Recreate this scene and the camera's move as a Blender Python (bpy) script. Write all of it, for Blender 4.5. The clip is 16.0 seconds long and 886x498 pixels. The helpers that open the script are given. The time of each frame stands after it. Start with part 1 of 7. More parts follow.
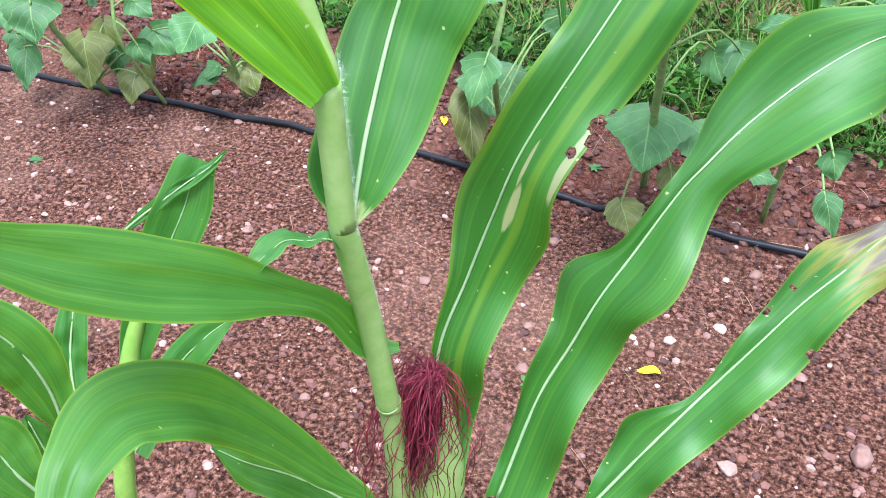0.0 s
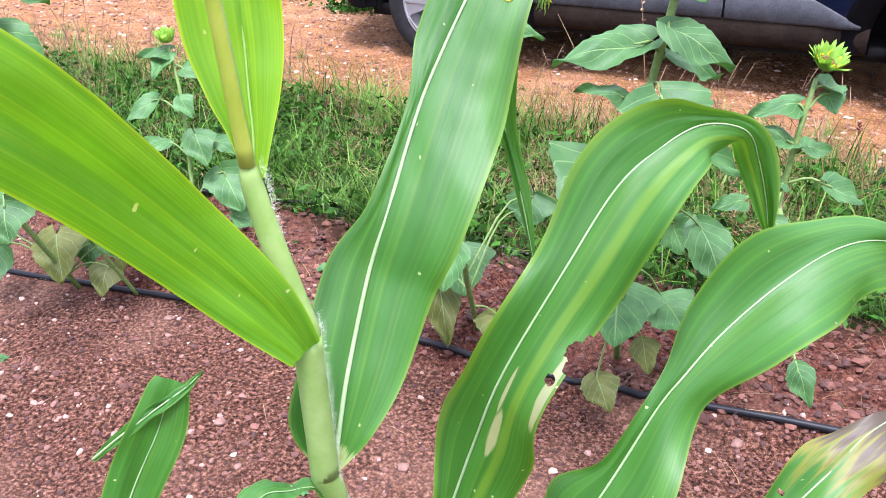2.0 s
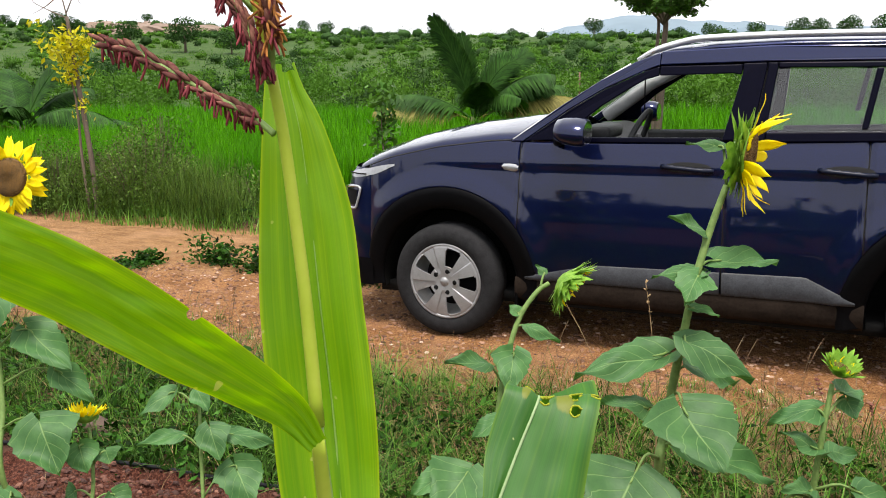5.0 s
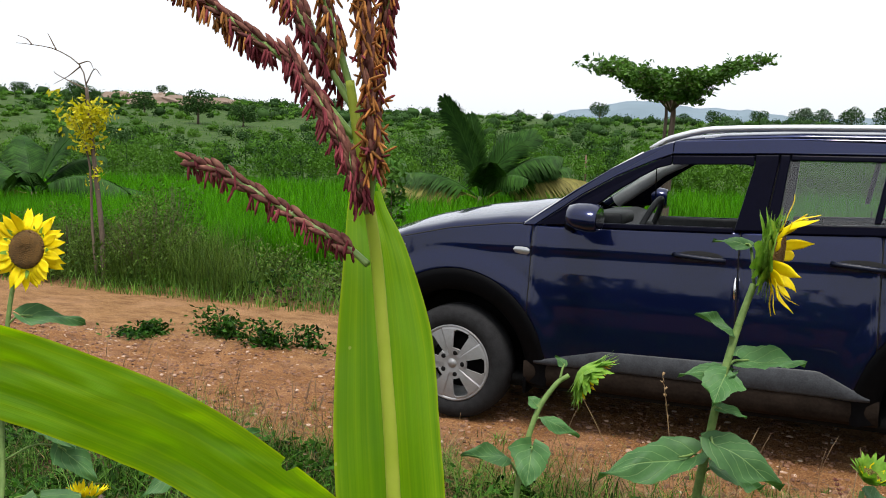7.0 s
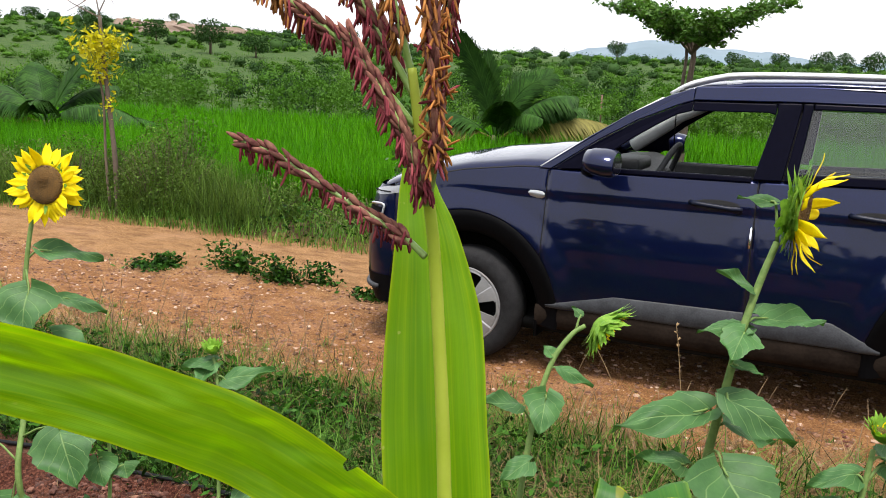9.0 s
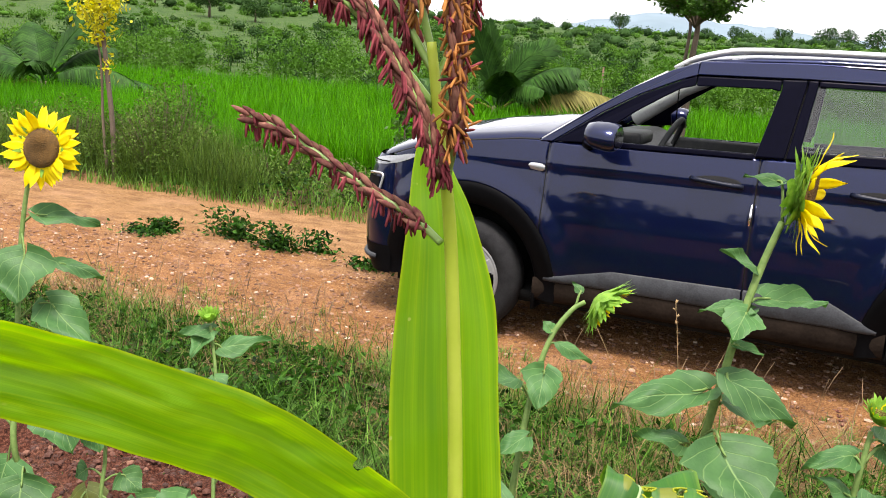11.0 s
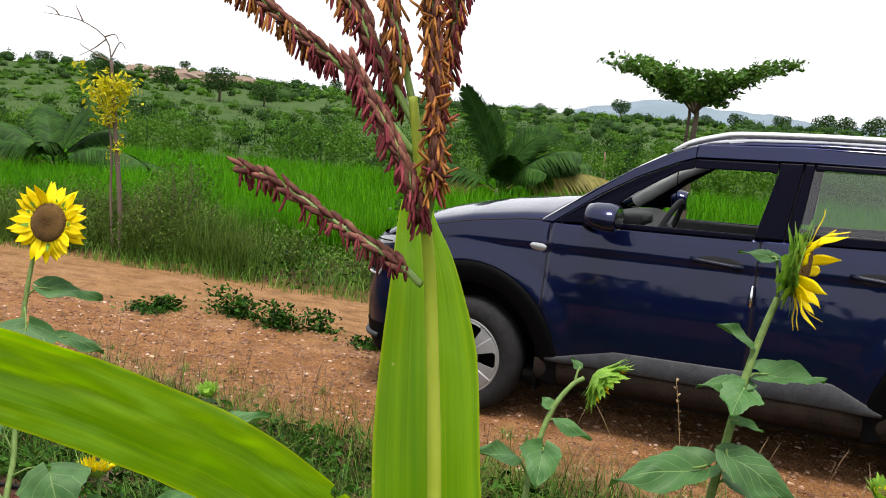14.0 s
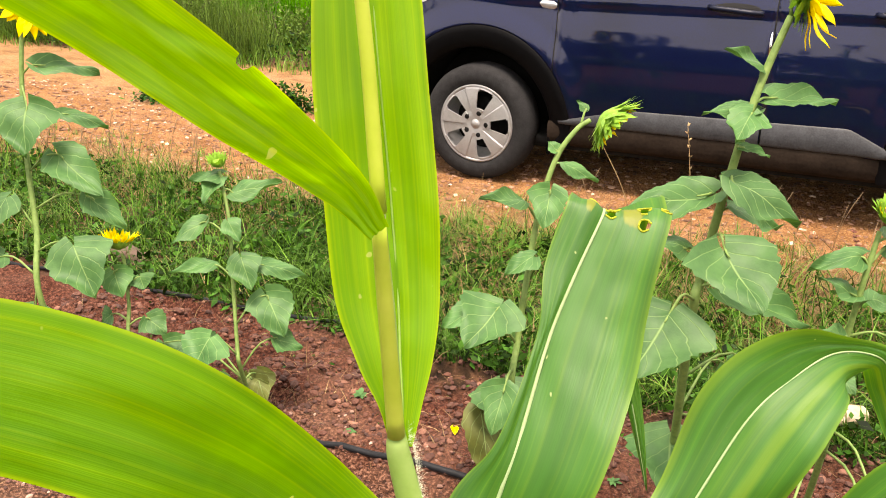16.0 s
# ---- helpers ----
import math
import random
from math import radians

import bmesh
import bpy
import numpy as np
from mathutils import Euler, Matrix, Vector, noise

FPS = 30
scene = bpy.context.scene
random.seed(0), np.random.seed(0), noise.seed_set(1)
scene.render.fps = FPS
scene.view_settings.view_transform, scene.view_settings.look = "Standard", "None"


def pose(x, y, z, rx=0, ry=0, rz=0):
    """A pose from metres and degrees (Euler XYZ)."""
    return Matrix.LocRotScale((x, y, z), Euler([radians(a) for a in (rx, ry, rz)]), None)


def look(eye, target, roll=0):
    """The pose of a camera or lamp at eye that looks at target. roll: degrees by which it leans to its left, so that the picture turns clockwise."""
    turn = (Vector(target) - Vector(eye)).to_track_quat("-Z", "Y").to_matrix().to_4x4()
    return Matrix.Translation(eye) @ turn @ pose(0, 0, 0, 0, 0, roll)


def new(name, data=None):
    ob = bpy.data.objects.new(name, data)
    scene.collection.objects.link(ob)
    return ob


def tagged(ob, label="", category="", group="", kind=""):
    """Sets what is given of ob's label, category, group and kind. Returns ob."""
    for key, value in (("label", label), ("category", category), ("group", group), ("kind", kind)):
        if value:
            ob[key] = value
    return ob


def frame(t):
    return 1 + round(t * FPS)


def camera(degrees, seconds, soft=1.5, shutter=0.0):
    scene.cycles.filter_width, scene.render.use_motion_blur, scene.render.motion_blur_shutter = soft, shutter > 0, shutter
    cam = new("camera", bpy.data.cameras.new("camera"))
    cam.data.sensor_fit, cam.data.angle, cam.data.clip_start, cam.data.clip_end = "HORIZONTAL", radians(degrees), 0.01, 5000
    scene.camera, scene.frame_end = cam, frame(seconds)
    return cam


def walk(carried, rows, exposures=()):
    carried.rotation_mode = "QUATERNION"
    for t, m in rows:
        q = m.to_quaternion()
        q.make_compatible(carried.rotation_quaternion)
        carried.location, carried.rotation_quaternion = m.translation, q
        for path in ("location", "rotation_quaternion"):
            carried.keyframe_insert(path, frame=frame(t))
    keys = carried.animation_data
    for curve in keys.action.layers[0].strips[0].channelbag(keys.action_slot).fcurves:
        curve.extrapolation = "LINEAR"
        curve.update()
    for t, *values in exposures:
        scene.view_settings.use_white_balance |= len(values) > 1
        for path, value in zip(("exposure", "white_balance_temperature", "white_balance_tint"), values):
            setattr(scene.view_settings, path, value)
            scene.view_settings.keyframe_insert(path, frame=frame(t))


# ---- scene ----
cam = camera(54.6, 16.0, soft=0.95)
PATH = [
    (0, (1.972, -4.214, 1.338), (1.266, -2.842, 0.066), 0.3),
    (0.5, (1.967, -4.203, 1.351), (1.224, -2.758, 0.185), 0.4),
    (1, (1.965, -4.194, 1.359), (1.211, -2.701, 0.263), -0.1),
    (1.5, (1.963, -4.194, 1.368), (1.223, -2.651, 0.332), -0.8),
    (2, (1.957, -4.195, 1.381), (1.221, -2.605, 0.417), -1.0),
    (2.5, (1.955, -4.198, 1.397), (1.224, -2.559, 0.514), -1.0),
    (3, (1.951, -4.2, 1.413), (1.203, -2.534, 0.597), -0.9),
    (3.5, (1.942, -4.195, 1.427), (1.177, -2.491, 0.715), -1.6),
    (4, (1.9353, -4.1895, 1.445), (1.1573, -2.4524, 0.832), -1.6),
    (4.5, (1.9246, -4.1919, 1.465), (1.1356, -2.4269, 0.952), -1.5),
    (5, (1.9086, -4.1959, 1.483), (1.1016, -2.4139, 1.067), -1.2),
    (5.2, (1.9036, -4.1969, 1.487), (1.0896, -2.4109, 1.102), -1.2),
    (7.5, (1.8626, -4.1929, 1.51), (1.0376, -2.3859, 1.275), 0.7),
    (8, (1.8646, -4.2059, 1.517), (1.0396, -2.4009, 1.268), 0.5),
    (8.5, (1.8491, -4.1931, 1.5219), (1.0181, -2.4031, 1.2048), 1.1),
    (10.8, (1.836, -4.192, 1.528), (1.023, -2.436, 1.0388), 3.0),
    (11, (1.829, -4.179, 1.527), (1.012, -2.414, 1.0738), 3.1),
    (11.5, (1.829, -4.177, 1.528), (0.994, -2.398, 1.1738), 3.1),
    (12, (1.83, -4.182, 1.529), (0.983, -2.391, 1.2688), 3.3),
    (12.5, (1.833, -4.182, 1.53), (0.976, -2.386, 1.3388), 3.6),
    (13, (1.833, -4.186, 1.528), (0.973, -2.39, 1.3568), 3.6),
    (13.5, (1.83, -4.18, 1.521), (0.974, -2.384, 1.3328), 3.7),
    (14, (1.846, -4.192, 1.516), (0.997, -2.403, 1.2488), 3.4),
    (14.5, (1.85, -4.185, 1.503), (1.011, -2.411, 1.1328), 2.7),
    (15, (1.853, -4.178, 1.484), (1.022, -2.43, 0.9898), 1.8),
    (15.5, (1.865, -4.171, 1.466), (1.044, -2.463, 0.8418), 0.5),
    (16, (1.874, -4.171, 1.443), (1.057, -2.514, 0.6918), -0.0),
]
# stops, kelvin, tint of the phone's own automatic exposure and white balance
EXPO = [(0.0, 1.98, 5350, 17), (0.5, 2.0, 5400, 20), (1.0, 2.03, 5450, 25), (1.5, 2.03, 5500, 27), (2.5, 2.04, 5900, 23), (3.0, 1.98, 6150, 18), (3.5, 1.86, 6400, 13), (4.0, 1.58, 6650, 13), (4.5, 1.36, 6800, 12), (5.0, 1.08, 6700, 11), (7.5, 0.64, 6500, 9), (8.5, 0.85, 6550, 10), (11.0, 1.38, 6800, 13), (12.5, 0.27, 6250, 11), (13.5, 0.5, 6550, 11), (14.5, 1.1, 7000, 12), (15.0, 1.3, 7450, 14), (15.5, 1.7, 7800, 16), (16.0, 1.8, 7900, 16)]
walk(cam, [(t, look(eye, target, roll)) for t, eye, target, roll in PATH], EXPO)

# ---- sky and light: a bright, overcast day ----
world = bpy.data.worlds.new("sky")
scene.world = world
world.use_nodes = True
wn, wl = world.node_tree.nodes, world.node_tree.links
sky = wn.new("ShaderNodeTexSky")
sky.sky_type, sky.sun_disc = "NISHITA", False
sky.sun_elevation, sky.sun_rotation = radians(73), radians(154)
sky.air_density, sky.dust_density, sky.ozone_density = 1.0, 3.0, 1.0
grey = wn.new("ShaderNodeHueSaturation")
grey.inputs["Saturation"].default_value = 0.22
haze = wn.new("ShaderNodeMix")
haze.data_type, haze.blend_type = "RGBA", "MIX"
haze.inputs["Factor"].default_value = 0.55
haze.inputs["B"].default_value = (10.0, 10.4, 11.2, 1)
wl.new(sky.outputs[0], grey.inputs["Color"])
wl.new(grey.outputs[0], haze.inputs["A"])
wl.new(haze.outputs["Result"], wn["Background"].inputs["Color"])
wn["Background"].inputs["Strength"].default_value = 0.095
sun = new("sun", bpy.data.lights.new("sun", "SUN"))
sun.data.energy, sun.data.angle, sun.data.color = 3.0, radians(20), (1.0, 0.96, 0.9)
sun.matrix_world = look((0, 0, 30), Vector((0, 0, 30)) - Vector((0.12, -0.25, 0.96)))

# ---- materials ----
def shader(name):
    m = bpy.data.materials.new(name)
    m.use_nodes = True
    n, l = m.node_tree.nodes, m.node_tree.links
    return m, n, l, n["Principled BSDF"]


def noise_tex(n, l, scale, detail=4.0, coord="Object", stretch=None, rough=0.55):
    tc = n.new("ShaderNodeTexCoord")
    tex = n.new("ShaderNodeTexNoise")
    tex.inputs["Scale"].default_value, tex.inputs["Detail"].default_value = scale, detail
    tex.inputs["Roughness"].default_value = rough
    src = tc.outputs[coord]
    if stretch:
        mp = n.new("ShaderNodeMapping")
        mp.inputs["Scale"].default_value = stretch
        l.new(src, mp.inputs["Vector"])
        src = mp.outputs[0]
    l.new(src, tex.inputs["Vector"])
    return tex


def ramp(n, l, fac, stops):
    r = n.new("ShaderNodeValToRGB")
    while len(r.color_ramp.elements) < len(stops):
        r.color_ramp.elements.new(0.5)
    for e, (p, c) in zip(r.color_ramp.elements, stops):
        e.position, e.color = p, (*c, 1)
    l.new(fac, r.inputs[0])
    return r


def mix(n, l, fac, a, b, blend="MIX"):
    x = n.new("ShaderNodeMix")
    x.data_type, x.blend_type = "RGBA", blend
    for v, s in ((fac, x.inputs["Factor"]), (a, x.inputs["A"]), (b, x.inputs["B"])):
        if hasattr(v, "links"):
            l.new(v, s)
        elif isinstance(v, tuple):
            s.default_value = (*v, 1)
        else:
            s.default_value = v
    return x.outputs["Result"]


def math_node(n, l, op, a, b=0.0):
    x = n.new("ShaderNodeMath")
    x.operation = op
    for v, s in ((a, x.inputs[0]), (b, x.inputs[1])):
        if hasattr(v, "links"):
            l.new(v, s)
        else:
            s.default_value = v
    return x.outputs[0]


def smooth_step(n, l, value, lo, hi):
    x = n.new("ShaderNodeMapRange")
    x.interpolation_type = "SMOOTHSTEP"
    x.inputs["From Min"].default_value, x.inputs["From Max"].default_value = lo, hi
    l.new(value, x.inputs["Value"])
    return x.outputs[0]


def bump(n, l, height, bsdf, strength=0.3, dist=0.01):
    b = n.new("ShaderNodeBump")
    b.inputs["Strength"].default_value, b.inputs["Distance"].default_value = strength, dist
    l.new(height, b.inputs["Height"])
    l.new(b.outputs[0], bsdf.inputs["Normal"])
    return b


def plain(name, c, rough=0.5, metal=0.0, scale=40.0, vary=0.25, bumps=0.1, coat=0.0, spec=0.5, ior=1.5):
    """A surface of one colour with light grain and blotches."""
    m, n, l, p = shader(name)
    fine, broad = noise_tex(n, l, scale), noise_tex(n, l, scale * 0.15, 2)
    both = math_node(n, l, "MULTIPLY", math_node(n, l, "ADD", fine.outputs[0], broad.outputs[0]), 0.5)
    dark, lite = tuple(v * (1 - vary) for v in c), tuple(min(1, v * (1 + vary)) for v in c)
    l.new(ramp(n, l, both, [(0.3, dark), (0.7, lite)]).outputs[0], p.inputs["Base Color"])
    p.inputs["Roughness"].default_value, p.inputs["Metallic"].default_value, p.inputs["IOR"].default_value = rough, metal, ior
    p.inputs["Coat Weight"].default_value, p.inputs["Specular IOR Level"].default_value = coat, spec
    if bumps:
        bump(n, l, fine.outputs[0], p, bumps, 0.004)
    return m


def leafy(name, c, c2, through_c, glow=0.4, rough=0.42, scale=30.0, spec=0.3, island=0.0):
    """Foliage: diffuse and gloss above, with light let through the blade."""
    m, n, l, p = shader(name)
    tex = noise_tex(n, l, scale)
    col = ramp(n, l, tex.outputs[0], [(0.3, c), (0.7, c2)]).outputs[0]
    if island:
        geo = n.new("ShaderNodeNewGeometry")
        hsv = n.new("ShaderNodeHueSaturation")
        l.new(math_node(n, l, "ADD", math_node(n, l, "MULTIPLY", geo.outputs["Random Per Island"], island), 1 - island / 2), hsv.inputs["Value"])
        l.new(col, hsv.inputs["Color"])
        col = hsv.outputs[0]
    l.new(col, p.inputs["Base Color"])
    p.inputs["Roughness"].default_value, p.inputs["Specular IOR Level"].default_value = rough, spec
    t = n.new("ShaderNodeBsdfTranslucent")
    l.new(mix(n, l, 1.0, col, through_c, "MULTIPLY"), t.inputs["Color"])
    s = n.new("ShaderNodeMixShader")
    s.inputs[0].default_value = glow
    l.new(p.outputs[0], s.inputs[1])
    l.new(t.outputs[0], s.inputs[2])
    l.new(s.outputs[0], n["Material Output"].inputs["Surface"])
    return m


def maize_blade(name, dark, lite, yellow, glow, dry=0.0, stripes=(), marks=()):
    """Long parallel veins, pale margin, faint streaks and specks; u runs across, v along the blade.
    stripes: u, half width, strength of a yellow band; marks: u, v, half sizes and colour of a scar or rim."""
    m, n, l, p = shader(name)
    uv = n.new("ShaderNodeUVMap")
    uv.uv_map = "UVMap"
    sep = n.new("ShaderNodeSeparateXYZ")
    l.new(uv.outputs[0], sep.inputs[0])

    def streak(sx, sy, detail):
        mp = n.new("ShaderNodeMapping")
        mp.inputs["Scale"].default_value = (sx, sy, 1)
        tex = n.new("ShaderNodeTexNoise")
        tex.inputs["Scale"].default_value, tex.inputs["Detail"].default_value = 1.0, detail
        l.new(uv.outputs[0], mp.inputs["Vector"])
        l.new(mp.outputs[0], tex.inputs["Vector"])
        return tex.outputs[0]

    def times(a, k):
        return math_node(n, l, "MULTIPLY", a, k)

    broad, veins, hair, rag, cloud = streak(6, 1.1, 3), streak(30, 0.7, 2), streak(120, 1.2, 1), streak(22, 14, 4), streak(2.2, 3.5, 3)
    spots = noise_tex(n, l, 130, 1)
    col = ramp(n, l, broad, [(0.3, dark), (0.66, lite)]).outputs[0]
    col = mix(n, l, times(smooth_step(n, l, math_node(n, l, "ADD", times(veins, 0.75), times(cloud, 0.35)), 0.5, 0.8), 0.3), col, yellow)
    col = mix(n, l, times(smooth_step(n, l, hair, 0.4, 0.62), 0.18), col, dark)
    across = math_node(n, l, "ABSOLUTE", math_node(n, l, "SUBTRACT", sep.outputs[0], 0.5))
    for u0, half, amount in stripes:
        off = math_node(n, l, "ABSOLUTE", math_node(n, l, "SUBTRACT", math_node(n, l, "ADD", sep.outputs[0], times(math_node(n, l, "SUBTRACT", streak(3, 5, 2), 0.5), 0.12)), u0))
        band = math_node(n, l, "SUBTRACT", 1.0, smooth_step(n, l, off, half * 0.3, half))
        col = mix(n, l, times(band, amount), col, yellow)
    col = mix(n, l, times(smooth_step(n, l, across, 0.46, 0.495), 0.45), col, yellow)
    col = mix(n, l, times(smooth_step(n, l, spots.outputs[0], 0.77, 0.8), 0.6), col, (0.45, 0.5, 0.25))
    for u0, v0, ru, rv, paint in marks:
        du = times(math_node(n, l, "SUBTRACT", sep.outputs[0], u0), 1 / ru)
        dv = times(math_node(n, l, "SUBTRACT", sep.outputs[1], v0), 1 / rv)
        far = math_node(n, l, "ADD", math_node(n, l, "ADD", times(du, du), times(dv, dv)), times(math_node(n, l, "SUBTRACT", rag, 0.5), 1.6))
        col = mix(n, l, math_node(n, l, "SUBTRACT", 1.0, smooth_step(n, l, far, 0.55, 1.0)), col, paint)
    if dry:
        wob = math_node(n, l, "ADD", math_node(n, l, "ADD", sep.outputs[1], times(across, 0.12)), times(math_node(n, l, "SUBTRACT", streak(14, 7, 4), 0.5), 0.4))
        col = mix(n, l, smooth_step(n, l, wob, dry - 0.1, dry), col, (0.15, 0.15, 0.015))
        col = mix(n, l, smooth_step(n, l, wob, dry - 0.02, dry + 0.07), col, (0.075, 0.058, 0.038))
    l.new(col, p.inputs["Base Color"])
    p.inputs["Roughness"].default_value, p.inputs["Specular IOR Level"].default_value = 0.54, 0.48
    bump(n, l, math_node(n, l, "ADD", veins, math_node(n, l, "ADD", times(hair, 0.5), times(cloud, 2.5))), p, 0.14, 0.002)
    t = n.new("ShaderNodeBsdfTranslucent")
    l.new(mix(n, l, 1.0, col, (1.3, 1.15, 0.15), "MULTIPLY"), t.inputs["Color"])
    s = n.new("ShaderNodeMixShader")
    s.inputs[0].default_value = glow
    l.new(p.outputs[0], s.inputs[1])
    l.new(t.outputs[0], s.inputs[2])
    l.new(s.outputs[0], n["Material Output"].inputs["Surface"])
    return m


def sun_leaf(name, c, c2):
    """Heart-shaped sunflower leaf: pale veins that fan out from the stalk end; u across, v along."""
    m, n, l, p = shader(name)
    uv = n.new("ShaderNodeUVMap")
    uv.uv_map = "UVMap"
    sep = n.new("ShaderNodeSeparateXYZ")
    l.new(uv.outputs[0], sep.inputs[0])
    across = math_node(n, l, "ABSOLUTE", math_node(n, l, "SUBTRACT", sep.outputs[0], 0.5))
    mid = math_node(n, l, "SUBTRACT", 1.0, smooth_step(n, l, across, 0.0, 0.022))
    slant = math_node(n, l, "SUBTRACT", sep.outputs[1], math_node(n, l, "MULTIPLY", across, 0.9))
    saw = math_node(n, l, "PINGPONG", math_node(n, l, "MULTIPLY", slant, 5.0), 0.5)
    side = math_node(n, l, "SUBTRACT", 1.0, smooth_step(n, l, saw, 0.0, 0.07))
    vein = math_node(n, l, "MAXIMUM", mid, math_node(n, l, "MULTIPLY", side, 0.6))
    tex, fine = noise_tex(n, l, 25), noise_tex(n, l, 220, 2)
    col = ramp(n, l, tex.outputs[0], [(0.3, c), (0.7, c2)]).outputs[0]
    info = n.new("ShaderNodeObjectInfo")
    hsv = n.new("ShaderNodeHueSaturation")
    l.new(math_node(n, l, "ADD", math_node(n, l, "MULTIPLY", info.outputs["Random"], 0.4), 0.8), hsv.inputs["Value"])
    l.new(col, hsv.inputs["Color"])
    col = mix(n, l, math_node(n, l, "MULTIPLY", vein, 0.55), hsv.outputs[0], (0.24, 0.36, 0.13))
    l.new(col, p.inputs["Base Color"])
    p.inputs["Roughness"].default_value, p.inputs["Specular IOR Level"].default_value = 0.55, 0.32
    bump(n, l, math_node(n, l, "SUBTRACT", math_node(n, l, "MULTIPLY", fine.outputs[0], 0.4), vein), p, 0.35, 0.004)
    t = n.new("ShaderNodeBsdfTranslucent")
    l.new(mix(n, l, 1.0, col, (0.9, 1.0, 0.4), "MULTIPLY"), t.inputs["Color"])
    s = n.new("ShaderNodeMixShader")
    s.inputs[0].default_value = 0.28
    l.new(p.outputs[0], s.inputs[1])
    l.new(t.outputs[0], s.inputs[2])
    l.new(s.outputs[0], n["Material Output"].inputs["Surface"])
    return m


def ground_material():
    """Red soil in the bed, gravel track, grassy strips, paddy mud and far scrub, told apart by place."""
    m, n, l, p = shader("red_soil")
    tc = n.new("ShaderNodeTexCoord")
    sep = n.new("ShaderNodeSeparateXYZ")
    l.new(tc.outputs["Object"], sep.inputs[0])
    wob = noise_tex(n, l, 1.3, 5)
    y = math_node(n, l, "ADD", sep.outputs[1], math_node(n, l, "MULTIPLY", math_node(n, l, "SUBTRACT", wob.outputs[0], 0.5), 0.9))
    grain, clod, blotch = noise_tex(n, l, 95, 6, rough=0.7), noise_tex(n, l, 22, 5), noise_tex(n, l, 2.2, 3)
    vor = n.new("ShaderNodeTexVoronoi")
    vor.inputs["Scale"].default_value = 70
    l.new(tc.outputs["Object"], vor.inputs["Vector"])
    # soil's lowest stop is near black to paint shade between its grains
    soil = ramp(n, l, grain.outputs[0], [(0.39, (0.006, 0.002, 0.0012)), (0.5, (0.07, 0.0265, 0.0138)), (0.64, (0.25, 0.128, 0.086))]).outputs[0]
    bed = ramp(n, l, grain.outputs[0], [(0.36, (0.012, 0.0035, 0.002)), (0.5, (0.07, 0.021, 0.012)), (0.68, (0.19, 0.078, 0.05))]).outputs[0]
    road = ramp(n, l, grain.outputs[0], [(0.32, (0.085, 0.032, 0.01)), (0.5, (0.245, 0.112, 0.042)), (0.68, (0.4, 0.23, 0.105))]).outputs[0]
    # turf soil is darkened in colour for the shade under the grass
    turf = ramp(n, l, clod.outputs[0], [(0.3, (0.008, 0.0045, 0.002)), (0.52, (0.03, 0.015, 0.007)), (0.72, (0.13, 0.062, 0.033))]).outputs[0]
    lane = ramp(n, l, grain.outputs[0], [(0.3, (0.11, 0.052, 0.023)), (0.5, (0.28, 0.15, 0.064)), (0.7, (0.4, 0.25, 0.128))]).outputs[0]
    rut = noise_tex(n, l, 7, 6, stretch=(0.6, 1.4, 1), rough=0.65)
    worn = ramp(n, l, rut.outputs[0], [(0.34, (0.5, 0.45, 0.42)), (0.52, (0.95, 0.95, 0.95)), (0.68, (1.2, 1.22, 1.25))]).outputs[0]
    road, lane = mix(n, l, 0.8, road, worn, "MULTIPLY"), mix(n, l, 0.8, lane, worn, "MULTIPLY")
    road = mix(n, l, smooth_step(n, l, math_node(n, l, "ADD", y, math_node(n, l, "MULTIPLY", blotch.outputs[0], 1.6)), 1.2, 2.1), road, lane)
    scrub = ramp(n, l, wob.outputs[0], [(0.3, (0.015, 0.04, 0.007)), (0.5, (0.033, 0.066, 0.013)), (0.72, (0.06, 0.085, 0.025))]).outputs[0]
    # fine loose grit, each grain of its own tone
    grit = n.new("ShaderNodeTexVoronoi")
    grit.inputs["Scale"].default_value = 380
    l.new(tc.outputs["Object"], grit.inputs["Vector"])
    tone = n.new("ShaderNodeSeparateColor")
    l.new(grit.outputs["Color"], tone.inputs[0])
    speck = ramp(n, l, tone.outputs[0], [(0.0, (0.4, 0.37, 0.35)), (0.5, (0.85, 0.83, 0.82)), (0.92, (1.15, 1.15, 1.15)), (1.0, (2.4, 2.5, 2.5))]).outputs[0]
    soil, bed, road = (mix(n, l, 0.38, c, speck, "MULTIPLY") for c in (soil, bed, road))
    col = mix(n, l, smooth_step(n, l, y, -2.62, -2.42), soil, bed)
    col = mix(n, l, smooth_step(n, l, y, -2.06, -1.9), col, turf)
    col = mix(n, l, smooth_step(n, l, y, -1.15, -0.6), col, road)
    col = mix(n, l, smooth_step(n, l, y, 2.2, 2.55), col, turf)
    pale = math_node(n, l, "MULTIPLY", smooth_step(n, l, blotch.outputs[0], 0.45, 0.75), 0.35)
    col = mix(n, l, pale, col, mix(n, l, 0.5, col, (0.42, 0.25, 0.17)))
    col = mix(n, l, smooth_step(n, l, y, 15.0, 17.0), col, scrub)
    l.new(col, p.inputs["Base Color"])
    p.inputs["Roughness"].default_value, p.inputs["Specular IOR Level"].default_value = 0.95, 0.15
    h = math_node(n, l, "ADD", math_node(n, l, "MULTIPLY", grain.outputs[0], 0.5), math_node(n, l, "ADD", math_node(n, l, "MULTIPLY", clod.outputs[0], 1.2), math_node(n, l, "ADD", math_node(n, l, "MULTIPLY", vor.outputs[0], -0.15), math_node(n, l, "MULTIPLY", grit.outputs[0], -0.2))))
    bump(n, l, h, p, 1.0, 0.019)
    return m


